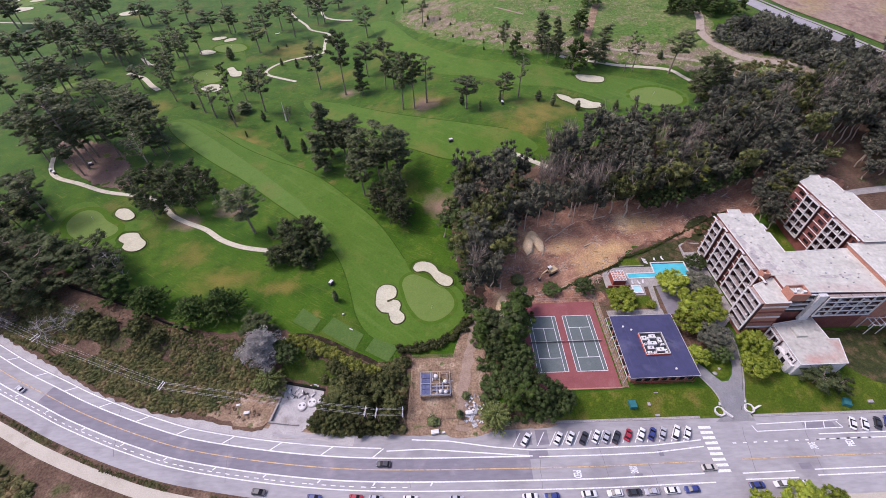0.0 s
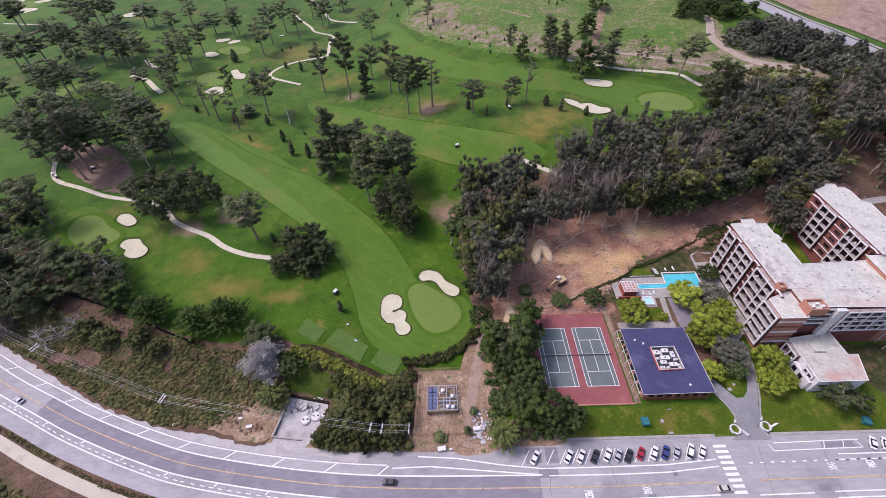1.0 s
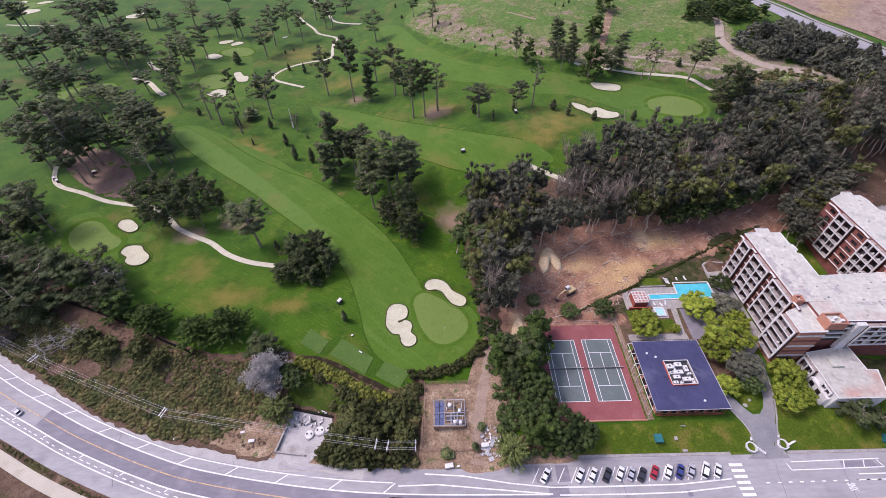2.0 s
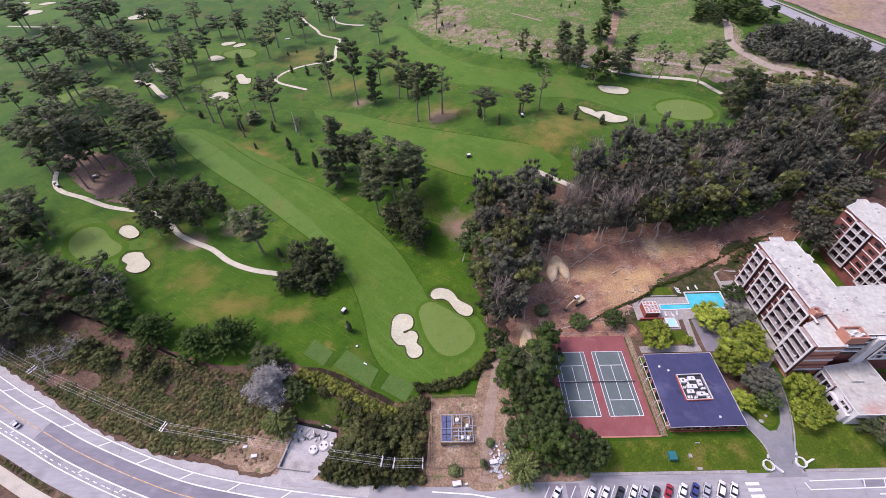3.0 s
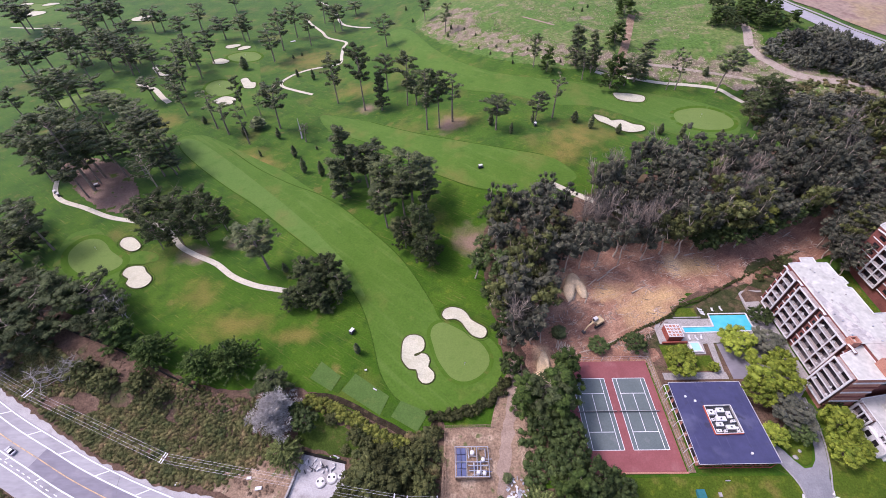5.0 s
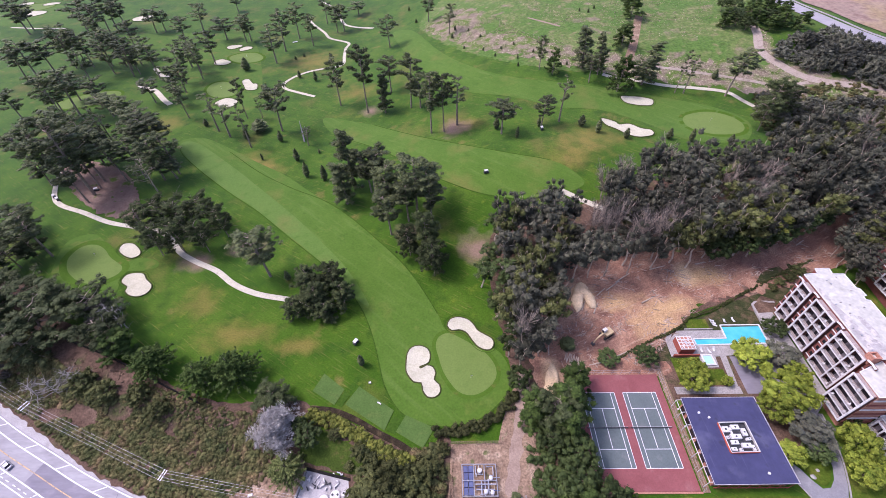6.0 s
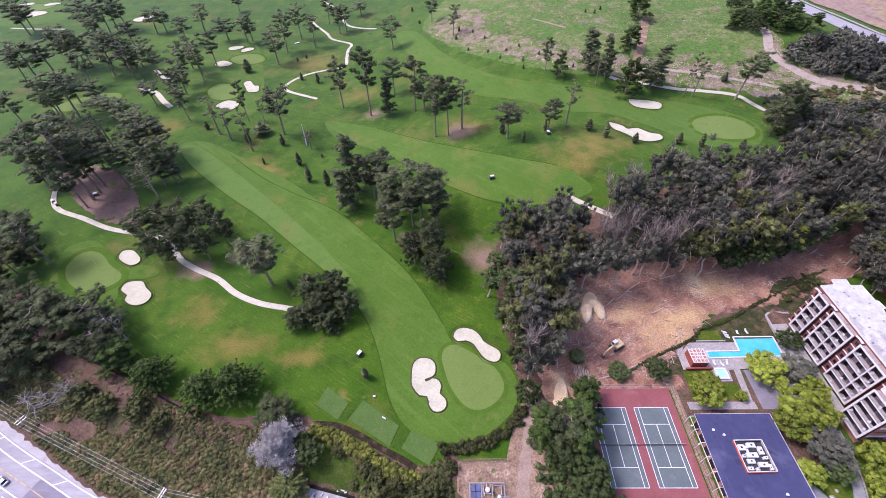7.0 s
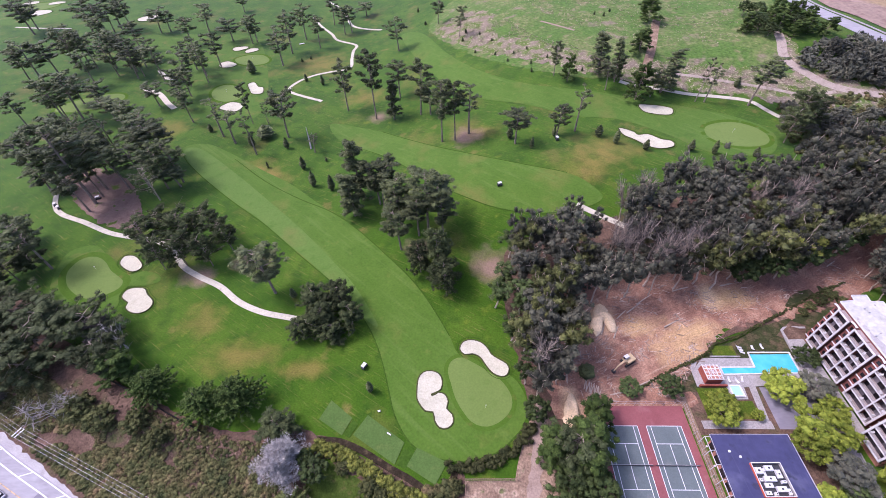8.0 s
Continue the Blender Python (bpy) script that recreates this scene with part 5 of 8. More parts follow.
# pine grove on the litter patch
planted(GROVE_PINES, [(-205.1, 213.3, 47, 27.4), (-206.3, 225.6, 34, 24.7), (-208, 239.9, 28, 20.6), (-228.1, 225.2, 35.2, 20), (-226, 239.3, 34, 21.1), (-194.5, 254.2, 29, 24), (-181.4, 250.9, 28.5, 22), (-165.8, 227.4, 14.2, 17.4), (-245.4, 303, 16.5, 20), (-231.7, 297, 16.5, 16.2), (-223.4, 236.6, 23.8, 20), (-216.4, 242.5, 22, 18), (-234.7, 222.6, 16, 16.9), (-197.2, 166.9, 28, 18), (-248.7, 233.3, 27, 17), (-227.2, 227.4, 27, 17), (-205, 219.3, 27, 17), (-204.4, 206.7, 27, 17), (-186.2, 240.9, 27, 17), (-172.1, 225.9, 27, 17), (-166.3, 231.6, 27, 17), (-193.6, 225.7, 27, 17), (-184.2, 228.3, 27, 17)], (28, 14))
planted(SPARSE, [(-210.9, 251.2, 29.2, 11.7), (-215.3, 246.1, 30.2, 10), (-222.4, 261, 28.2, 9.6)], (28, 9))
planted(GREY_PINES, [(-171.6, 215.7, 21.8, 16.7), (-237.6, 263.2, 25.8, 15.5)], (24, 15))
# lone pine over the path
planted(PINES, [(-90.3, 152.4, 26, 20)], (28, 14))
# broad cypresses over the cart path
planted(BROAD_PINES, [(-155.7, 177.3, 19, 16.1), (-150.4, 185.8, 19, 16.6), (-139.4, 183.2, 19, 19.2), (-130.1, 187.3, 19, 16.6), (-118.2, 178.1, 19, 13.4), (-135.4, 168.4, 19, 15.6), (-123.4, 168, 19, 12.9), (-144.1, 165.9, 19, 12.9)], (22, 18))
# dense clump beside the fairway
planted(CLUMPY, [(-70.6, 144.5, 14, 14.3), (-61.2, 145.6, 14, 14.3), (-54.7, 136, 14, 11.5), (-64.9, 134.9, 14, 13.8), (-73, 131.6, 10, 10.3), (-61.4, 130.4, 9, 11.4)], (16, 14))
# tall ragged conifers
planted(TALLS, [(-62.3, 213, 37, 15), (-63.6, 198.5, 26, 12.8)], (34, 12))
# pines in the middle of the course
planted(PINES, [(-51.8, 205.1, 27.5, 15.5), (-45.7, 202.6, 27.2, 17.9), (-40, 188.4, 28.2, 16.2), (-26.8, 182.4, 34, 20.3), (-22, 187.4, 23.2, 18.9)], (28, 14))
planted(PINES, [(-49.4, 202.2, 24, 15), (-38.9, 187.6, 24, 15), (-31, 180.8, 24, 15), (-38.7, 173.7, 24, 15), (-20, 178.8, 24, 15)], (28, 14))
# low dense conifers in the middle of the course
planted(CLUMPY, [(-21.5, 161.7, 24.2, 14.6), (-18.7, 152.6, 17.8, 14.2), (-29.3, 160.8, 17.8, 11.4)], (16, 14))
# thin leaning pine
planted(SPARSE, [(-98.5, 260, 12.4, 7.7)], (28, 9))
# northern pines
planted(FAR_PINES, [(-212.6, 374.3, 25.5, 17.4), (-206.2, 361.6, 27.2, 14.6), (-208.1, 392.1, 28, 18.6), (-255, 480.3, 24.8, 22.7), (-220.2, 451.6, 20.5, 22.7), (-198.9, 443.7, 23.2, 18), (-195.5, 446.5, 23.2, 17.6), (-155.4, 418.5, 33, 21.6), (-156.1, 392.2, 27.8, 21.7), (-132.9, 428.8, 27.5, 16.8), (-150.9, 450.6, 28.8, 20.2), (-132.5, 490, 25.5, 17.3), (-110.4, 463.8, 23.2, 19), (-116.5, 460.6, 24.5, 16.4), (-103.2, 509.8, 13.8, 21.1), (-240.6, 539.6, 15.5, 16.4), (-190.4, 299, 23.8, 13.8), (-209.7, 338.5, 21.8, 15.6), (-87, 310.2, 34, 16.6), (-148.6, 295.9, 28, 9.7), (-119.8, 278.2, 31.8, 20.6), (-59.3, 395.5, 24.5, 17.4), (-27.7, 425.5, 18, 13.7)], (28, 14))
# pines beyond the fairway
planted(PINES, [(-65.3, 294, 44.2, 17.9), (-35.7, 288.4, 33.8, 17.2), (-21.6, 251.9, 37.2, 17.1), (-14.3, 250.5, 34, 13.6), (-51.4, 316.7, 25, 17), (-29.4, 285.7, 18.5, 16.6)], (28, 14))
# dark conifer
planted(TALLS, [(-53, 289.7, 27, 11.2)], (34, 12))
# half-bare pines
planted(SPARSE, [(-162.2, 279.9, 26.2, 13.3), (-151.7, 271.9, 22.8, 14.5), (-134, 259, 27.5, 10.4), (-138.2, 296.1, 15.2, 5.5), (-6.6, 254.7, 30, 13.4)], (28, 9))
# pine on the hill edge
planted(FAR_PINES, [(-10.2, 380.8, 22, 11.8)], (28, 14))
# sparse pines by the far fairway
planted(SPARSE, [(49, 244.1, 26, 10.3), (119.9, 268.2, 24.8, 5.8), (124.8, 267.8, 21.7, 8.4)], (28, 9))
# tall conifers by the far path
planted(TALLS, [(71.9, 297.3, 25, 12.5), (103.5, 277.4, 25.3, 13.2), (80, 288.9, 25.4, 8.2)], (34, 12))
# dense cypresses by the hill
planted(PINES, [(146.5, 263, 26, 18)], (28, 14))
planted(BROAD_PINES, [(155.1, 237.2, 23, 18), (149, 229.5, 18, 15), (164.9, 241.9, 18, 16)], (22, 18))
planted(CYPRESSES, [(100.5, 315.6, 15.4, 15.4), (117.5, 356.1, 16.1, 20), (87.7, 271.8, 21.3, 16.5), (53.2, 292.6, 16.1, 10.5)], (16, 14))
# pines by the far fairway
planted(PINES, [(17.1, 236.8, 19.6, 17), (39.1, 241.6, 16.6, 12.4), (46.2, 299.6, 19.9, 8.7), (73.4, 282, 16.8, 11.4), (81.9, 289.9, 15.3, 8.6), (96.8, 273.9, 18.2, 11.2)], (28, 14))
# young conifers
planted(BUSHES, [(-81.5, 150, 6.5, 3.5), (-113.9, 352.6, 8.4, 4.4), (-128.5, 360, 6.3, 4.1), (-133.9, 278.4, 8.9, 13.4), (-139, 267.6, 9.9, 5.1), (-116.9, 265.1, 8.3, 4.3), (-173, 286.6, 5.8, 4.6), (-101.1, 242.9, 8.9, 4.7), (-91.2, 226, 10.5, 5.1), (-80.2, 221.5, 10.4, 5), (14.7, 242.7, 8.2, 4.5), (37.3, 240.6, 6.1, 3.1), (24.6, 230.9, 7, 3.1), (60, 238.7, 7, 5), (66.9, 232, 8.2, 4.3), (79.9, 225.8, 6.2, 4.2), (101.1, 224.1, 6.5, 4.8), (111.4, 221.4, 7.7, 4.1), (130.1, 218.8, 5.5, 4.1), (145.7, 278.6, 6.1, 4.8), (-44.1, 109.4, 7.2, 3.4), (-122.3, 244.5, 4.7, 2.1)], (7, 4))
planted(BUSHES, [(-89.5, 250.3, 3.1, 2.1), (-176.7, 377.7, 11.4, 9.3)], (7, 4))
# saplings
planted(SAPLINGS, [(-48.3, 481.5, 4.5, 2.2), (-39, 436, 3.3, 2.6), (0.3, 347.8, 2.4, 1.7), (4.5, 373.6, 2.4, 1.8), (12.4, 357.9, 2.4, 1.7), (13.4, 337.2, 2.3, 1.6), (20.6, 324.6, 2.3, 1.6), (25, 332.2, 2.3, 1.6), (33.9, 334.7, 2.2, 1.6), (34.4, 315.8, 2.9, 1.5), (33.8, 306.6, 2.9, 1.5), (45, 319.7, 2.6, 1.5), (63.6, 301.7, 2.5, 1.5), (85.5, 373, 2.7, 1.7), (91.1, 369.4, 3, 1.7), (96.6, 375.7, 2.7, 1.7), (-8, 371.5, 3.3, 2.2), (-5.6, 384.3, 3.3, 2.3), (-141.5, 398.5, 3.3, 2), (-135.4, 404.2, 2.9, 2)], (3, 1.6))

# dark trees at the western road bank
planted(BROAD_PINES, [(-217, 150, 19, 24), (-228, 140, 19, 22), (-240, 160, 20, 22), (-206, 138, 18, 22), (-192, 128, 17, 20), (-184, 116, 15, 18)], (22, 18))
# dense dark trees on the bank
planted(WINDY, [(-168.7, 123.5, 16, 24.1), (-188.9, 138.7, 16, 21.1), (-165.5, 132, 16, 18.2), (-151.4, 131.6, 16, 18.1), (-142.4, 120.1, 16, 17.2), (-170.2, 115.8, 16, 19.1), (-206.9, 159.7, 16, 17.8), (-204.6, 167.3, 16, 15.7), (-219.3, 180.1, 16, 16.4)], (16, 14))

planted(CYPRESSES, [(-133, 114, 13, 15)], (16, 14))
CEDARS = [spiky(s, "broad green cypress with feathery layered fronds") for s in (77, 78, 79)]
planted(CEDARS, [(-118.3, 108.2, 13, 18), (-98, 102, 13, 18), (-86.5, 104, 15, 19)], (11, 14))
SILVER = [cypress(71, 13, 16, DEAD_LEAF, "dead silver-grey conifer with dense bare twigs", "", "dead_tree", BARK_GREY, 0.05, 48, 84, size=0.44, core=0.0, slim=0.2)]
planted(SILVER, [(-68, 85.5, 11, 17)], (13, 16))
TWIGGY = [cypress(s, 13, 14, TWIG_LEAF, "half-dead grey conifer with bare limbs", "", "dead_tree", BARK_GREY, 0.1, 26, 40, size=0.5, core=0.0, slim=0.16) for s in (72, 73)]
planted(CLUMPY, [(-71.6, 94.6, 9, 14)], (16, 14))
planted(TWIGGY, [(-183, 108, 10, 15), (-149, 131, 13, 13)], (13, 14))
BARE = [conifer(s, 13, 14, 0.2, 16, 3, 5, 0.6, lambda u: 1 - 0.6 * u, TWIG_LEAF, "leafless grey tree with bare branching limbs", "", "dead_tree", BARK_GREY, 0.25, slim=0.1, stout=1.5, twigs=6, core=0.0) for s in (75, 76)]
planted(BARE, [(-139, 126, 17, 15), (-153, 101, 10, 13), (-146, 104, 10, 12), (-162, 101, 9, 13)], (13, 14))
SPIKES = [spiky(74, "olive spiky conifer with long radiating fronds", fronds=96, taper=0.4, leaf=FROND_LEAF, slim=0.25, puff=0.55)]
planted(DARKS, [(-57.6, 83.6, 6, 8.5), (-61, 86.5, 5, 6)], (12, 12))
planted(SHRUBS, [(-49, 84.6, 3, 5), (-40, 79.5, 4, 7), (-36.5, 77, 4, 6), (-44, 76, 2, 3.5)], (7, 9))
planted(SPIKES, [(-63, 74.6, 9, 13), (15, 58.2, 9, 12)], (11, 14))

# trees round the courts, the plant and the hotel
planted(DARKS * 2 + CYPRESSES[:3] + WINDY[:1], [(20.5, 89, 13, 13), (25.5, 92.5, 14, 13), (24.5, 84, 13, 12), (14, 89, 12, 11), (19, 80.5, 11, 11), (25, 76, 12, 11.5), (24, 70, 12, 12), (31, 65, 11, 12), (37.5, 62.6, 8, 9.5), (33, 60.8, 8, 10), (30, 99, 12, 11), (24, 63.5, 9, 10)], (12, 12))
planted(SHRUBS, [(-37, 72, 6, 10), (-30, 73.4, 5, 9), (-23.2, 70.5, 6, 10), (-35, 68, 8, 13), (-30, 67, 8, 14), (-37, 62, 6, 9), (-18.3, 64.6, 7, 8.5), (-19.7, 73.6, 5, 7.5), (-29, 60.5, 7, 11), (-42, 61.5, 6, 9), (-39, 60, 5, 8), (-44.5, 60.6, 4, 6), (-40, 66, 6, 9), (-20, 59, 6, 8), (-31, 71, 8, 11), (-25, 73.6, 4, 7), (-14.6, 79.4, 3, 4.5)], (7, 9))
planted(BRIGHTS, [(92.9, 109, 8, 13), (97.2, 95.6, 10, 16.5), (90.6, 90.6, 8, 10.5), (88.6, 77, 6, 8), (109.5, 80, 8.5, 11.5), (105.5, 71.5, 7.5, 9.5), (70, 102, 7, 12), (73, 105.5, 5, 7), (104, 101, 8, 9), (82, 101, 3, 4), (111, 73, 7, 8)], (10, 11))
planted(DARKS, [(97, 77.5, 6, 8), (108, 121, 6, 9), (171, 81, 8, 12), (181, 80, 8, 10.6), (57, 110, 6, 8.5), (162, 79, 5, 9), (44, 110, 4, 8), (112, 87, 5, 7)], (12, 12))
planted(WINDY, [(124.5, 67, 7, 13), (131, 65.5, 5, 9)], (16, 18))
planted(BRIGHTS, [(177, 84, 6, 7), (88, 31.5, 6, 8), (99, 31, 8, 13), (107, 30.5, 7, 10), (93, 28, 7, 9)], (10, 11))
planted([broadleaf(50, leaf=THICKET_LEAF, label="rounded grey-green tree in the hotel garden")], [(103.6, 109.5, 7, 11), (97, 83, 8, 12.5)], (10, 11))
planted(BUSHES, [(6.4, 66.3, 2.4, 3.6), (4, 60.8, 4.5, 3.4), (-5, 59.3, 3, 5.5), (31, 116, 4, 8)], (7, 4))
planted(DARK_EUCS * 2 + GREEN_EUCS[:1], [(8, 165.5, 15, 12), (1, 143, 16, 11), (10, 140, 19, 12), (6, 129, 15, 10), (12, 121, 16, 10), (5, 152, 13, 10), (9, 112, 14, 8)], (23, 10))
planted(DARKS, [(11, 101, 9, 9)], (12, 12))
planted(SHRUBS, [(122, 143, 2, 5), (127, 145.5, 2.2, 6), (132, 148, 2.4, 6), (118, 140.5, 1.8, 4), (136, 144, 3, 6), (-133.7, 99, 6, 10), (-111, 93, 5, 8), (-143, 103, 6, 11), (-120, 98, 5, 9)], (7, 9))


def scattered(kinds, outline, gap, highs, wides, natural, seed, gaps=()):
    """Trees at uneven spacing inside an outline."""
    rng = random.Random(seed)
    xs, ys = [p[0] for p in outline], [p[1] for p in outline]
    put = []
    for _ in range(6000):
        x, y = rng.uniform(min(xs), max(xs)), rng.uniform(min(ys), max(ys))
        if inside(x, y, outline) and not any(inside(x, y, q) for q in gaps) and all((x - a) ** 2 + (y - b) ** 2 > gap * gap for a, b, *_ in put):
            put.append((x, y, rng.uniform(*highs), rng.uniform(*wides)))
    planted(kinds, put, natural)


WOOD = [(9, 110), (16, 101), (20, 110), (24, 124), (33, 140), (44, 144), (58, 147), (70, 149), (84, 152), (102, 151.5), (112, 154), (127, 160), (150, 168), (180, 181), (215, 190), (240, 215), (225, 224), (186, 212), (146, 206), (122, 193), (110, 194), (84, 193), (65, 186), (54, 181), (40, 173), (29, 175), (18, 168), (6, 163), (14, 140)]
scattered(EUCS * 6 + GREY_EUCS * 2 + GREEN_EUCS * 3, WOOD, 5.3, (19, 29), (9, 13), (23, 10), 5, [[(45, 146), (60, 148.5), (84, 153), (78, 162), (46, 163)], [(28, 131), (39, 146.5), (34, 151), (24, 137)], [(44, 184), (55, 182), (47, 155), (37, 158)]])
planted(GREY_EUCS, [(60, 151, 27, 12), (66, 155, 28, 12), (73, 154, 28, 12), (52, 157, 27, 11), (79, 158, 28, 12), (46, 160, 27, 11), (57, 160, 29, 12)], (23, 10))
planted(GREEN_EUCS, [(23.5, 141, 27, 13), (24, 121, 25, 12), (10, 123, 24, 12), (86, 150, 27, 13), (17, 131, 26, 12), (104, 158, 27, 13)], (23, 10))
planted(DARKS, [(97, 153, 12, 11), (103, 155.5, 13, 11), (110, 156, 14, 12), (117, 158.5, 13, 11), (124, 160, 13, 12), (131, 163.5, 12, 11), (138, 166, 13, 12), (146, 169, 12, 11), (107, 160, 15, 12), (121, 164, 15, 12)], (12, 12))
planted(LIME_EUCS, [(111, 160, 23, 15)], (23, 10))
scattered(EUCS + GREEN_EUCS, [(152, 158), (156, 150), (170, 157), (180, 170), (163, 169)], 5.5, (12, 17), (9, 12), (23, 10), 6)
scattered(EUCS * 2 + GREEN_EUCS + GREY_EUCS, [(214, 184), (240, 182), (262, 205), (305, 235), (285, 262), (258, 244), (228, 226), (240, 212)], 7.0, (15, 22), (10, 14), (23, 10), 16)
scattered(EUCS + GREEN_EUCS, [(206, 168), (238, 166), (262, 180), (240, 186), (212, 182)], 6.5, (12, 18), (9, 13), (23, 10), 18)
scattered(EUCS + GREEN_EUCS, [(160, 160), (178, 164), (190, 171), (182, 180), (164, 172)], 6.5, (12, 18), (8, 11), (23, 10), 19)
scattered(EUCS + GREEN_EUCS, [(146, 142), (154, 138), (155.5, 152), (162, 157), (150, 158)], 4.5, (13, 18), (7, 10), (23, 10), 17)
scattered(FAR_SHRUBS + FAR_DARKS * 2, [(187, 295), (190, 282), (204, 274), (223, 269), (230, 257), (245, 242), (262, 232), (300, 232), (292, 250), (270, 264), (252, 278), (236, 293), (222, 303), (206, 305), (195, 304)], 5.4, (4, 10), (6, 13), (7, 9), 8)
scattered(CYPRESSES + DARKS, [(167, 325), (197, 313), (214, 313), (206, 345), (178, 356)], 7.5, (8, 11), (10, 13), (14, 13), 9)
scattered(FAR_SHRUBS + FAR_DARKS + BUSHES, [(162, 262), (175, 254), (195, 252), (216, 245), (260, 235), (245, 222), (221, 224), (186, 216), (156, 222)], 7.0, (4, 7), (7, 11), (7, 9), 10)

# scrub, hedges and debris
def scrub(name, outline, count, sizes, leaf, label, seed, size=0.4, per=16):
    rng = np.random.default_rng(seed)
    xs, ys = [p[0] for p in outline], [p[1] for p in outline]
    sh, cl = Shape(), []
    while len(cl) < count:
        x, y = rng.uniform(min(xs), max(xs)), rng.uniform(min(ys), max(ys))
        if inside(x, y, outline) and noise.noise((x * 0.09, y * 0.09, seed)) > (-0.28 if seed > 81 else -0.42):
            r = rng.uniform(*sizes)
            cl.append((x, y, ground_z(x, y) + r * 0.35, r, r * 0.75))
    leaves(sh, rng, cl, per, size, 0.0, 0.5, 0.82)
    tagged(new(name, sh.mesh(name, leaf)), label, "shrubs", kind="stuff")


scrub("scrub", [(-230, 138), (-190, 106), (-165, 95.5), (-144, 85), (-125, 76), (-104, 68), (-84, 66), (-73, 72), (-66, 80), (-84, 86.5), (-102, 89.5), (-122, 95.5), (-145, 104), (-175, 122), (-200, 142)], 6000, (0.4, 1.25), SCRUB_LEAF, "low coastal scrub covering the road bank", 81, 0.27, 16)
scrub("scrub", [(-66, 80), (-84, 86.5), (-102, 89.5), (-122, 95.5), (-130, 98), (-126, 105), (-112, 100), (-98, 96.5), (-84, 92.5), (-70, 91)], 850, (0.3, 1.0), SCRUB_LEAF, "thin scrub at the top of the road bank", 80, 0.25, 16)
scrub("dry_brush", [(-82, 66), (-70, 63.6), (-65, 65), (-65, 74), (-74, 72)], 80, (0.25, 0.8), BRUSH_LEAF, "clumps of dead brush on the sandy bank", 79, 0.25, 14)
scrub("dry_brush", [(-66, 80), (-84, 82), (-102, 86), (-122, 92), (-145, 100), (-160, 108), (-150, 114), (-126, 105), (-98, 96.5), (-70, 91)], 900, (0.2, 0.6), BRUSH_LEAF, "dead brown brush on the bank", 78, 0.22, 14)
scrub("scrub", [(-230, 94), (-187, 67.5), (-160, 56.5), (-140, 48.5), (-120, 41), (-100, 34.5), (-90, 22), (-140, 22), (-215, 50)], 2400, (0.6, 1.8), SCRUB_LEAF, "low scrub south of the road", 82, 0.32, 18)
scrub("scrub", [(-40, 57), (-14, 57), (-14, 82), (-30, 78), (-36, 79), (-38, 72), (-42, 70), (-42, 60)], 420, (1.0, 2.2), SCRUB_LEAF, "thick shrubs behind the plant", 83, 0.4, 26)
scrub("scrub", [(13, 58.5), (34, 58.5), (36, 68), (28, 70), (26, 98), (14, 97), (11, 82)], 260, (0.8, 1.8), DARK_LEAF, "undergrowth beneath the trees", 84, 0.4, 26)
scrub("scrub", [(150, 220), (250, 235), (270, 262), (200, 266), (160, 262)], 600, (0.7, 1.8), SCRUB_LEAF, "dry scrub below the trail", 85, 0.45, 18)
scrub("scrub", [(14, 118), (22, 112), (26, 126), (38, 150), (70, 158), (120, 163), (160, 172), (200, 184), (200, 192), (120, 180), (60, 172), (10, 160)], 1300, (0.7, 1.9), EUC_LEAF, "dark undergrowth in the eucalyptus wood", 86, 0.32, 16)


def tufts(outline, count, seed):
    """Pale tufts of dead grass standing on cleared ground."""
    rng = np.random.default_rng(seed)
    xs, ys = [p[0] for p in outline], [p[1] for p in outline]
    sh, put = Shape(), 0
    while put < count:
        x, y = rng.uniform(min(xs), max(xs)), rng.uniform(min(ys), max(ys))
        if inside(x, y, outline) and noise.noise((x * 0.07, y * 0.07, seed)) > -0.15:
            z, r = ground_z(x, y) + 0.1, rng.uniform(0.3, 0.75)
            for a in rng.uniform(0, 6.28, 3):
                c, s = math.cos(a), math.sin(a)
                sh.add([(x - s * r * 0.5, y + c * r * 0.5, z), (x + s * r * 0.5, y - c * r * 0.5, z), (x + c * r, y + s * r, z + r * 0.7)], [(0, 1, 2)])
            put += 1
    tagged(new("dry_grass", sh.mesh("dry_grass", STRAW)), "pale tufts of dead grass on the cleared hill", "grass", kind="stuff")


tufts([(-30, 408), (-18, 384), (2, 350), (30, 323), (60, 303), (92, 294), (112, 288), (100, 304), (68, 326), (42, 350), (20, 400), (0, 425), (-20, 425)], 2000, 87)
tufts([(92, 292), (130, 280), (166, 270), (194, 262), (188, 276), (164, 291), (140, 300), (112, 306), (96, 304)], 1300, 88)
tufts([(40, 420), (60, 360), (95, 330), (150, 320), (180, 330), (190, 380), (120, 420)], 1500, 89)


def hedge(points, wide, high, leaf, label, seed):
    rng = np.random.default_rng(seed)
    sh, cl = Shape(), []
    for p in curve_through(points, False, 0.9):
        for _ in range(4):
            x, y = p.x + rng.uniform(-wide, wide) / 2, p.y + rng.uniform(-wide, wide) / 2
            cl.append((x, y, ground_z(x, y) + high * rng.uniform(0.35, 0.7), wide * 0.3, high * 0.34))
    leaves(sh, rng, cl, 34, 0.24, 0.0, 0.5, 0.85)
    ob = thing("hedge", label, "hedge")
    part("foliage", sh, leaf, ob)
    st = Shape()
    for p in curve_through(points, False, 2.5):
        z = ground_z(p.x, p.y)
        st.tube([(p.x, p.y, z - 0.1), (p.x, p.y, z + high * 0.6)], [0.07, 0.04], 5)
    part("stems", st, BARK, ob)


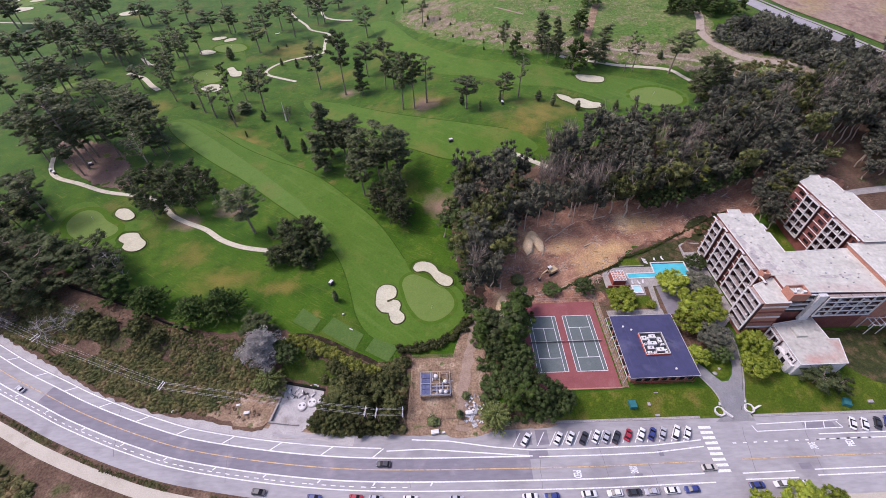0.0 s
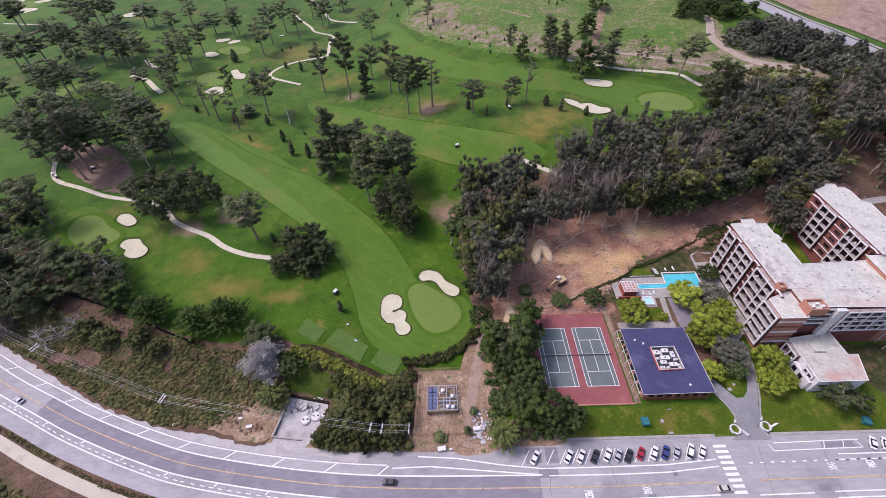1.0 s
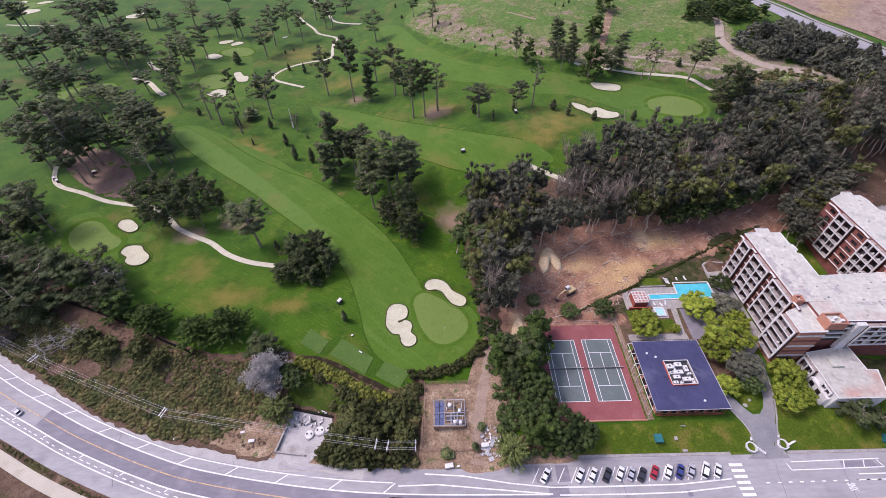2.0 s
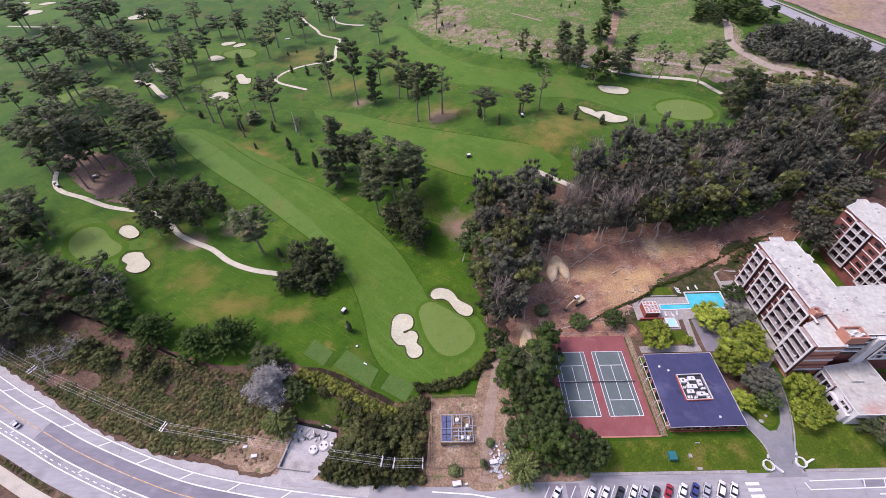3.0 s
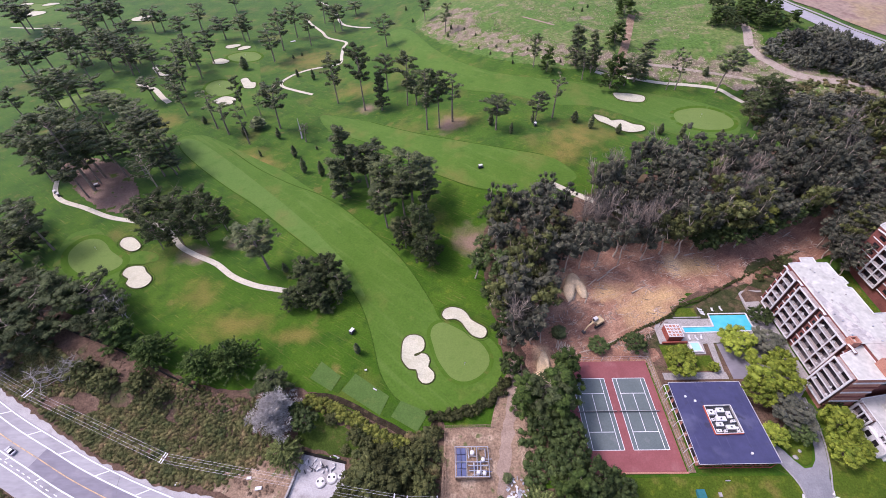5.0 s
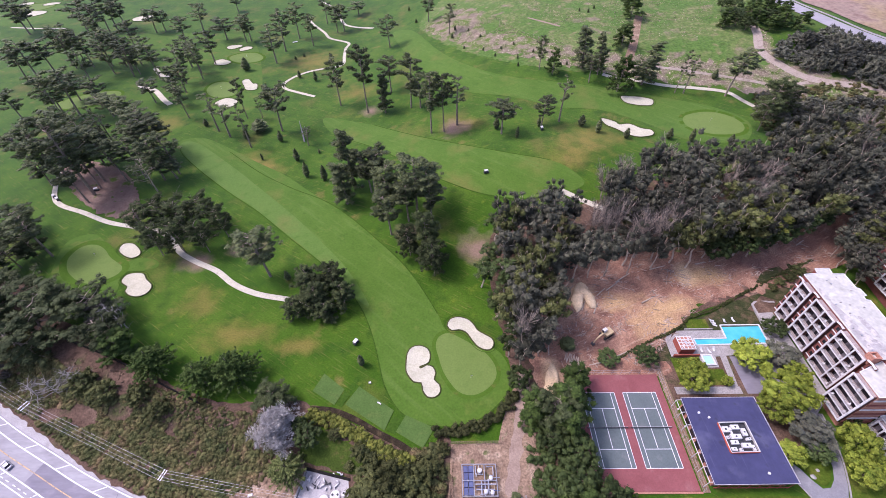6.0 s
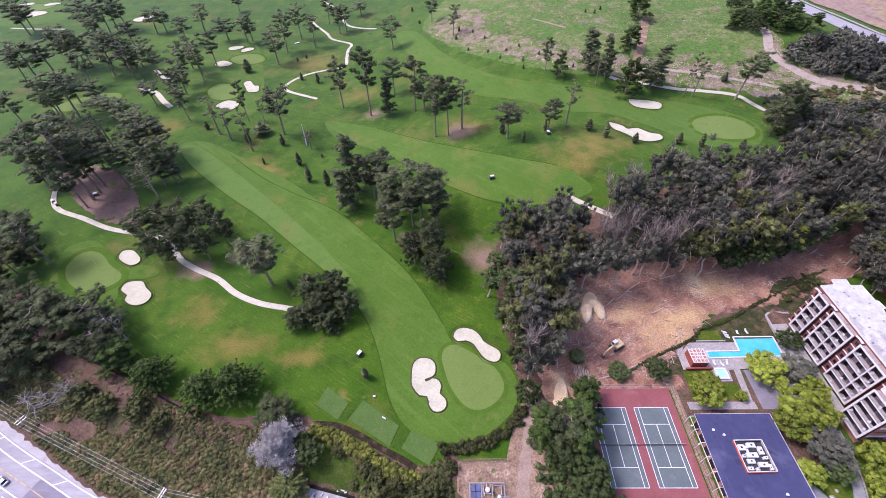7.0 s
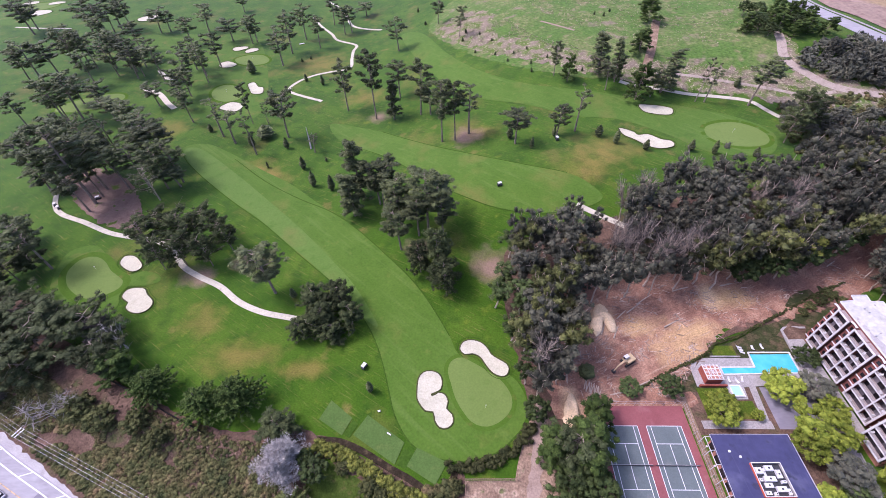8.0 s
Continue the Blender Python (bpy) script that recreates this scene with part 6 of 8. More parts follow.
hedge([(-17, 84.6), (-9.4, 85.2), (-1.7, 87.5), (6.6, 93), (9.8, 97.5)], 3.2, 2.2, SHRUB_LEAF, "olive clipped hedge curving round the green", 91)
hedge([(-60, 90.6), (-51, 88.3), (-43.4, 84.6), (-36.1, 81.1), (-29.5, 77.6), (-25, 75.4)], 3.6, 3.0, HEDGE_LEAF, "yellowish green hedge below the tees", 92)
hedge([(47.4, 110), (55.6, 114.5), (62.7, 117.8), (69.6, 120.6), (76, 124), (80, 127.3), (88.3, 130), (96, 133.4), (101.3, 136), (117.6, 143.6), (128, 148.5), (140, 153)], 0.9, 1.0, SHRUB_LEAF, "scrubby hedge between site and pool garden", 93)
scrub("verge_weeds", [(-187, 81.6), (-158, 69), (-133, 58.2), (-111, 49.7), (-84, 42.4), (-68, 39.6), (-68, 38.2), (-84, 41), (-111, 48.3), (-133, 56.8), (-158, 67.6), (-187, 80.2)], 420, (0.18, 0.5), SCRUB_LEAF, "low dry weeds between road and footpath", 94, 0.2, 10)


# ---- tennis courts ----
slab = Shape()
slab.box(28.5, 59.6, 67.8, 104.3, -0.6, 0.16)
structure("court_slab", slab, COURT_RED, "red painted slab under two tennis courts", "court")


def tennis_court(x0, y0):
    ob = thing("tennis_court", "grey tennis court with white lines on a red slab", "tennis court", "tennis courts", (x0, y0, 0.164), kind="")
    s = Shape()
    s.box(0, 10.97, 0, 23.77, -0.05, 0.004)
    part("surface", s, COURT_GREY, ob)

    def line(a, b, c, d):
        q = Shape()
        q.box(a, c, b, d, 0.0, 0.012)
        part("line", q, PAINT_WHITE, ob)
    w = 0.09
    for x in (0, 1.37, 9.6, 10.97):
        line(x - w, 0, x + w, 23.77)
    for y, a, b in ((0, 0, 10.97), (23.77, 0, 10.97), (5.485, 1.37, 9.6), (18.285, 1.37, 9.6)):
        line(a + 0.1, y - w, b - 0.1, y + w)
    line(5.485 - w, 5.6, 5.485 + w, 18.17)
    net = thing("tennis_net", "dark tennis net with white band between two posts", "net", "tennis nets", (x0, y0 + 11.885, 0.164))
    q = Shape()
    for k in range(44):
        x = -0.8 + 12.57 * k / 43
        q.box(x - 0.035, x + 0.035, -0.02, 0.02, 0.05, 0.92)
    for k in range(5):
        q.box(-0.8, 11.77, -0.02, 0.02, 0.1 + 0.19 * k, 0.15 + 0.19 * k)
    part("mesh", q, DARK_METAL, net)
    q = Shape()
    q.box(-0.8, 11.77, -0.03, 0.03, 0.92, 1.0)
    part("band", q, WHITE_PAINT, net, "white net band")
    for x in (-0.9, 11.87):
        q = Shape()
        q.tube([(x, 0, 0), (x, 0, 1.1)], [0.06, 0.06], 6)
        part("post", q, DARK_METAL, net)


tennis_court(32.2, 74.0)
tennis_court(46.0, 74.0)


def fence(points, high, gap, label, mat=METAL, rails=2, thick=0.045, name="fence"):
    ob = thing(name, label, "fence")
    for (x0, y0), (x1, y1) in zip(points, points[1:]):
        a, b = Vector((x0, y0)), Vector((x1, y1))
        n = max(1, round((b - a).length / gap))
        prev = None
        for k in range(n + 1):
            p = a.lerp(b, k / n)
            z = ground_z(p.x, p.y)
            if k < n or (x1, y1) == points[-1]:
                q = Shape()
                q.tube([(p.x, p.y, z - 0.2), (p.x, p.y, z + high)], [thick, thick], 5)
                part("post", q, mat, ob)
            if prev is not None:
                q = Shape()
                for r in range(rails):
                    h = high * (r + 1) / rails - 0.05
                    q.tube([(prev.x, prev.y, ground_z(prev.x, prev.y) + h), (p.x, p.y, z + h)], [thick * 0.7, thick * 0.7], 4)
                part("rail", q, mat, ob)
            prev = p


fence([(59.9, 67.6), (59.9, 104.5), (28.3, 104.5)], 3.0, 3.1, "tall thin metal fence round the tennis courts", rails=2)
curb = Shape()
curb.box(30, 60, 67.2, 67.7, -0.7, 0.32)
structure("court_curb", curb, BRICK_LIGHT, "low red brick curb in front of the courts", "curb")
strip = Shape()
strip.box(60.1, 62.2, 67.5, 108.5, -0.4, 0.12)
structure("walkway", strip, DRYSOIL, "narrow strip of dry soil beside the courts", "path")
for x, y in ((60.6, 85), (60.6, 90.5)):
    lamp = thing("court_lamp", "white globe lamp on a short post", "lamp", "lamps by the courts", (x, y, 0.1))
    q = Shape()
    q.tube([(0, 0, 0), (0, 0, 3.2)], [0.05, 0.05], 6)
    part("post", q, METAL, lamp)
    bm = bmesh.new()
    bmesh.ops.create_icosphere(bm, subdivisions=2, radius=0.3, matrix=Matrix.Translation((0, 0, 3.4)))
    me = bpy.data.meshes.new("globe")
    bm.to_mesh(me)
    bm.free()
    me.materials.append(WHITE_PAINT)
    part("globe", me, None, lamp)

# ---- blue-roofed hall ----
hall = thing("hall", "low hall with a blue flat roof and a sunken roof well", "building", at=(0, 0, 0))
q = Shape()
q.prism([(62.8, 69.3), (84.3, 69.3), (84.5, 92.6), (63.0, 92.6)], -0.8, 4.6)
part("wall", q, BRICK_LIGHT, hall, "terracotta wall")
q = Shape()
outer = [(61.5, 68.2), (85.1, 68.4), (85.2, 93.6), (62.0, 93.5)]
well = [(69.9, 76.6), (78.2, 76.8), (78.2, 85.4), (70.0, 85.3)]
for (a, b), (c, d) in zip(zip(outer, outer[1:] + outer[:1]), zip(well, well[1:] + well[:1])):
    q.add([(*a, 5.0), (*b, 5.0), (*d, 5.0), (*c, 5.0)], [(0, 1, 2, 3)])
q.prism(outer, 4.5, 4.995, False)
part("roof", q, BLUE_ROOF, hall, "blue membrane roof")
q = Shape()
for a, b in zip(outer, outer[1:] + outer[:1]):
    q.tube([(*a, 5.03), (*b, 5.03)], [0.065, 0.065], 4)
part("roof_edge", q, WHITE_PAINT, hall, "white metal roof edge")
orange_red = paint("orange_red_paint", (0.5, 0.1, 0.05), 0.6)
for k, (a, b) in enumerate(zip(well, well[1:] + well[:1])):
    q = Shape()
    va, vb = Vector(a), Vector(b)
    out = Vector(((vb - va).y, -(vb - va).x)).normalized() * 0.22
    q.prism([(va.x, va.y), (va.x + out.x, va.y + out.y), (vb.x + out.x, vb.y + out.y), (vb.x, vb.y)], 4.2, 5.55)
    part("well_parapet", q, orange_red if k in (0, 3) else ROOF_GREY, hall, "orange-red parapet" if k in (0, 3) else "grey parapet")
    q = Shape()
    q.tube([(va.x, va.y, 5.58), (vb.x, vb.y, 5.58)], [0.12, 0.12], 4)
    part("well_coping", q, WHITE_PAINT, hall, "white coping")
q = Shape()
q.prism(well, 4.61, 4.68)
part("well_floor", q, DARK_METAL, hall, "dark well floor")
for k, (x, y, dx, dy, h) in enumerate(((71.3, 83.3, 1.3, 1.2, 1.3), (74.5, 84.0, 1.6, 1.0, 1.1), (73.5, 81.2, 2.2, 1.0, 1.2), (76.6, 82.5, 0.9, 1.6, 1.0), (72.5, 79.6, 1.5, 0.9, 0.8), (75.4, 78.6, 1.9, 1.0, 1.2), (77.3, 78.0, 0.6, 1.2, 0.7), (71.5, 77.7, 1.1, 0.7, 0.6), (76.8, 80.4, 0.8, 0.5, 1.5), (71.0, 81.0, 0.6, 0.6, 0.9), (73.2, 77.4, 0.5, 0.6, 1.4), (72.9, 83.0, 0.4, 1.4, 0.6))):
    ac = thing("air_handler", "white rooftop air handling unit in the roof well", "ventilation", "rooftop machines", (x, y, 4.68))
    q = Shape()
    dx, dy, h = 0.7 * dx, 0.68 * dy, 0.7 * h
    q.box(-dx, dx, -dy, dy, 0, h)
    part("casing", q, WHITE_PAINT, ac)
    q = Shape()
    q.tube([(0, 0, h), (0, 0, h + 0.18)], [min(dx, dy) * 0.35] * 2, 10)
    part("fan", q, DARK_METAL, ac, "dark fan opening")
for x, y in ((65.5, 88.5), (68, 87), (77.8, 71.0)):
    vent = thing("roof_vent", "small white roof vent", "vent", "roof vents", (x, y, 5.0))
    q = Shape()
    q.tube([(0, 0, 0), (0, 0, 0.4), (0, 0, 0.5)], [0.28, 0.28, 0.4], 8)
    part("cowl", q, WHITE_PAINT, vent)
for k in range(7):
    q = Shape()
    x = 64.5 + 2.9 * k
    q.box(x, x + 2.0, 69.2, 69.28, 0.9, 3.4)
    win = part("window", q, GLASS, hall, "dark window")
for k in range(6):
    q = Shape()
    y = 71.5 + 3.6 * k
    q.box(62.72, 62.8, y, y + 2.4, 0.6, 3.6)
    part("window", q, GLASS, hall, "dark window")

for k in range(7):
    y = 69.0 + 4.0 * k
    q = Shape()
    q.tube([(60.6, y, -0.2), (60.6, y, 4.6)], [0.1, 0.1], 6)
    part("post", q, WHITE_PAINT, hall, "slim white canopy post")
    q = Shape()
    q.tube([(60.6, y, 4.55), (62.6, y, 4.75)], [0.09, 0.09], 4)
    part("bracket", q, WHITE_PAINT, hall)
q = Shape()
q.tube([(60.6, 69.0, 4.6), (60.6, 93.0, 4.6)], [0.1, 0.1], 4)
part("canopy_beam", q, WHITE_PAINT, hall, "white canopy beam")
for k in range(8):
    x = 64.0 + 2.9 * k
    q = Shape()
    q.tube([(x, 68.6, -0.6), (x, 68.6, 4.5)], [0.11, 0.11], 6)
    part("post", q, RED_TIMBER, hall, "dark red veranda post")
q = Shape()
q.box(63, 84.5, 68.45, 68.7, 0.7, 0.95)
part("veranda_rail", q, RED_TIMBER, hall, "dark red veranda rail")

# ---- pool garden ----
q = Shape()
q.prism([(67.5, 111.2), (77, 111.6), (77.2, 106.6), (82.5, 106.8), (83, 111), (90, 111.5), (108.5, 112.5), (109, 127.6), (102, 127.8), (102, 130), (94.8, 130), (93.5, 127.9), (87, 127.6), (86.5, 122.5), (68, 121.8)], -0.5, 0.2)
structure("pool_deck", q, PAVEMENT, "grey concrete pool deck", "deck")
pool = thing("swimming_pool", "bright blue swimming pool with a narrow channel and white coping", "pool")
q = Shape()
q.prism([(78.2, 115.6), (80.0, 115.6), (92.0, 115.9), (92.4, 116.3), (104.6, 116.2), (105, 124.1), (90.7, 124.1), (90.3, 118.3), (78.3, 118.2)], 0.1, 0.26)
part("water", q, POOL_WATER, pool, "clear turquoise water")
edge = [(78.2, 115.6), (92.0, 115.9), (92.4, 116.2), (104.7, 116.1), (105.1, 124.2), (90.6, 124.2), (90.2, 118.4), (78.2, 118.3)]
for a, b in zip(edge, edge[1:] + edge[:1]):
    q = Shape()
    q.tube([(*a, 0.28), (*b, 0.28)], [0.32, 0.32], 4)
    part("coping", q, WHITE_PAINT, pool, "white coping")
hut = thing("pool_hut", "small red timber hut with a white lattice roof", "hut", at=(72.9, 114.9, 0.15))
q = Shape()
q.box(-2.6, 2.6, -2.7, 2.7, 0, 3.0)
part("wall", q, RED_TIMBER, hut, "red timber wall")
q = Shape()
q.box(-2.7, 2.7, -2.8, 2.8, 3.0, 3.12)
part("roof_deck", q, BRICK_LIGHT, hut)
for k in range(5):
    for vert in (0, 1):
        q = Shape()
        c = -2.6 + 1.3 * k
        q.box(*((c - 0.13, c + 0.13, -2.8, 2.8) if vert else (-2.7, 2.7, c - 0.13, c + 0.13)), 3.12 + 0.1 * vert, 3.22 + 0.1 * vert)
        part("lattice_bar", q, WHITE_PAINT, hut)
for s in (1, -1):
    q = Shape()
    q.tube([(-2.5, -2.6 * s, 3.4), (2.5, 2.6 * s, 3.4)], [0.12, 0.12], 4)
    part("brace", q, WHITE_PAINT, hut)
q = Shape()
q.box(68.2, 77.2, 111.0, 111.5, -0.3, 1.3)
structure("garden_wall", q, RED_TIMBER, "low red garden wall beside the pool", "wall")
tub = thing("hot_tub", "square white hot tub with pale water", "hot tub", at=(79.7, 109.5, 0.1))
q = Shape()
for a in ((-2, 2, -2.1, -1.6), (-2, 2, 1.6, 2.1), (-2, -1.5, -1.6, 1.6), (1.5, 2, -1.6, 1.6)):
    q.box(*a, 0, 0.7)
part("rim", q, WHITE_PAINT, tub)
q = Shape()
q.box(-1.5, 1.5, -1.6, 1.6, 0, 0.5)
part("water", q, paint("pale_tub_water", (0.4, 0.68, 0.72), 0.1), tub, "pale bubbling water")
for s, (x0, x1, y0, y1) in enumerate(((66.8, 76.8, 100.2, 110.6), (77.2, 83.4, 100.2, 106.2), (78, 86.2, 122.6, 126.9))):
    structure("garden_lawn", draped([(x0, y0), (x1, y0), (x1, y1), (x0, y1)], 0.13, 3, False), LAWN, "small square lawn in the pool garden", "lawn")
q = Shape()
q.prism([(83.6, 99.6), (85.6, 99.6), (87, 111.4), (84.8, 111.4)], -0.3, 0.16)
structure("garden_path", q, PAVEMENT, "concrete garden path", "path")
q = Shape()
q.prism([(64, 97), (86, 97), (86, 99.6), (64, 99.6)], -0.3, 0.17)
structure("garden_path", q, PAVEMENT, "concrete walk behind the hall", "path")
for y0, y1, x in ((122.3, 122.7, (76.5, 87)),):
    q = Shape()
    q.box(x[0], x[1], y0, y1, 0, 0.7)
    structure("garden_wall", q, PAVEMENT, "low pale garden wall", "wall")


def lounger():
    ob = thing("sun_lounger", "white reclining sun lounger on the pool deck", "lounger", "sun loungers round the pool")
    q = Shape()
    q.box(-0.35, 0.35, -1.0, 0.4, 0.3, 0.4)
    part("seat", q, WHITE_PAINT, ob)
    q = Shape()
    q.box(-0.35, 0.35, 0, 0.75, 0, 0.09, Matrix.Translation((0, 0.4, 0.32)) @ Matrix.Rotation(radians(35), 4, "X"))
    part("backrest", q, WHITE_PAINT, ob)
    for x in (-0.3, 0.3):
        for y in (-0.9, 0.35):
            q = Shape()
            q.box(x - 0.03, x + 0.03, y - 0.03, y + 0.03, 0, 0.3)
            part("leg", q, METAL, ob)
    return ob


base = lounger()
base.matrix_basis = pose(107.5, 123.6, 0.2, 0, 0, -80)
for x, y, a in ((107.4, 122.4, -80), (107.3, 121.2, -80), (107.2, 120, -80), (88.2, 126.3, 70), (88.3, 125.2, 70), (88.4, 124.2, 65), (79, 113.6, 0), (81.5, 113.2, 20), (83.5, 113.8, -15), (96.5, 126.5, 10), (93, 126, 170)):
    copy_thing(base, pose(x, y, 0.2, 0, 0, a))

structure("parking_court", draped([(87.5, 97), (104, 97), (104.5, 111.8), (88, 111)], 0.15, 4, False), NEW_ASPHALT, "dark asphalt parking court under the trees", "car park")
# shade beside the hall is put into this soil's dark colour
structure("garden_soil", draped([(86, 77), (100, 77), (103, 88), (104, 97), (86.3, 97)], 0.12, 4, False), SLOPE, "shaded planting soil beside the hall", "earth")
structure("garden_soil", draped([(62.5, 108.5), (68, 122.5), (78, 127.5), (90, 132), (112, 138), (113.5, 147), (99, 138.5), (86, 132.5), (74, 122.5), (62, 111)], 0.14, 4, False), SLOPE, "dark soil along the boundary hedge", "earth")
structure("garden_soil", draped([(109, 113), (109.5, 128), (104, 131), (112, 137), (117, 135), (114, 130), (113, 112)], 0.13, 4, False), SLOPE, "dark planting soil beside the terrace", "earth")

# ---- hotel ----
hotel = thing("hotel", "red brick hotel with white framed balconies and pale flat roofs", "hotel")


def block(outline, z0, z1, wall, roof, wall_label="red brick wall", over=0.3, roof_label="pale flat roof", bare=()):
    q = Shape()
    q.prism(outline, z0, z1 - 0.25)
    part("wall", q, wall, hotel, wall_label)
    cx, cy = sum(p[0] for p in outline) / len(outline), sum(p[1] for p in outline) / len(outline)
    q = Shape()
    q.prism([(cx + (x - cx) * 1.012, cy + (y - cy) * 1.012) for x, y in outline], z1 - 0.25, z1)
    r = part("roof", q, roof, hotel, roof_label)
    q = Shape()
    ring = [(cx + (x - cx) * 1.012, cy + (y - cy) * 1.012) for x, y in outline]
    for k, (a, b) in enumerate(zip(ring, ring[1:] + ring[:1])):
        if k not in bare:
            q.tube([(*a, z1 + 0.08), (*b, z1 + 0.08)], [0.16, 0.16], 4)
    part("parapet", q, WHITE_PAINT, hotel, "white parapet edge")


block([(114.3, 97.6), (128.2, 97.6), (128.4, 108.4), (128.8, 119.2), (127.6, 119.6), (127.8, 121), (129, 121.4), (128.8, 124.2), (127.9, 124.6), (128, 130.9), (124.1, 131), (124.5, 133.6), (119.6, 133.6), (119.2, 131.4), (114.3, 131)], -0.5, 21.2, BRICK, ROOF_WHITE, bare=(0, 1))
block([(109.4, 86.3), (118.2, 86.3), (118.2, 97.5), (109.4, 94.2)], -0.5, 19.6, BRICK_LIGHT, ROOF_WHITE, "banded terracotta wall")
block([(118.3, 89.6), (152.5, 88.6), (152.5, 109.2), (128.3, 108.4), (128.25, 97.5), (118.3, 97.5)], -0.5, 21.1, BRICK, ROOF_WHITE, bare=(3, 4, 5))
block([(157.4, 110), (173.2, 110), (173.2, 131), (173.8, 138.5), (171.2, 140.3), (171.5, 146.4), (170.6, 149.4), (167.8, 149.5), (168.2, 151.7), (164.6, 151.9), (163, 150.2), (157.4, 147.6)], -0.5, 24, BRICK, ROOF_WHITE)
block([(152.6, 88.7), (215, 88.7), (215, 109.9), (152.6, 109.9)], -0.5, 23.0, BRICK_LIGHT, ROOF_WHITE)
block([(173.4, 110), (215, 110), (215, 127.4), (173.4, 127.4)], -0.5, 23.6, BRICK, ROOF_WHITE)
block([(118.6, 70.1), (134.3, 70.1), (137.6, 79.4), (134.3, 79.5), (134.0, 88.4), (118.6, 86.2)], -0.5, 7, WHITE_PAINT, ROOF_WORN, "pale plastered wall")
# bands on the terracotta end block
for k in range(6):
    q = Shape()
    q.box(109.2, 118.3, 86.05, 86.25, 2.6 + 2.9 * k, 3.3 + 2.9 * k)
    part("band", q, WHITE_PAINT if k % 2 else BRICK, hotel)
# stair heads and plant boxes on the roof
for x0, x1, y0, y1, z0, h in ((117.6, 123.6, 87.0, 91.4, 19.5, 3.4), (113.5, 116.0, 96.9, 99.3, 19, 3.4)):
    for a in ((x0, x1, y0, y0 + 0.4), (x0, x1, y1 - 0.4, y1), (x0, x0 + 0.4, y0 + 0.4, y1 - 0.4), (x1 - 0.4, x1, y0 + 0.4, y1 - 0.4)):
        q = Shape()
        q.box(*a, z0, z0 + h)
        part("stair_head_wall", q, BRICK_LIGHT, hotel, "terracotta wall of a roof well")
    q = Shape()
    q.box(x0 + 0.41, x1 - 0.41, y0 + 0.41, y1 - 0.41, z0, z0 + h - 1.0)
    part("stair_head_roof", q, ROOF_WHITE, hotel, "pale roof inside the well")
for k, (x, y) in enumerate(((119.2, 88.6), (120.8, 89.6), (122.2, 88.4))):
    q = Shape()
    q.box(x - 0.5, x + 0.5, y - 0.4, y + 0.4, 21.9, 22.7 + 0.2 * k)
    part("ventilator", q, WHITE_PAINT, hotel, "white ventilator box")
q = Shape()
q.box(123.5, 127.2, 80.5, 84.2, 7, 7.9)
part("skylight_box", q, ROOF_WHITE, hotel, "white roof box")
for k in range(46):
    rx, ry = plant_rng.uniform(115.5, 127), plant_rng.uniform(98, 130)
    z = 21.2
    if k > 18:
        rx, ry, z = plant_rng.uniform(130, 151), plant_rng.uniform(91, 107), 21.1
    if k > 32:
        rx, ry, z = plant_rng.uniform(159, 176), plant_rng.uniform(112, 146), 24
    q = Shape()
    q.box(rx - 0.24, rx + 0.24, ry - 0.15, ry + 0.15, z, z + 0.3)
    part("roof_vent", q, METAL if k % 2 else ROOF_GREY, hotel)


def cell_mesh(wd, ht, mat, name):
    q = Shape()
    q.box(0.12, wd - 0.12, 0.0, 0.06, 0.1, ht - 0.15)
    return q.mesh(name, mat)


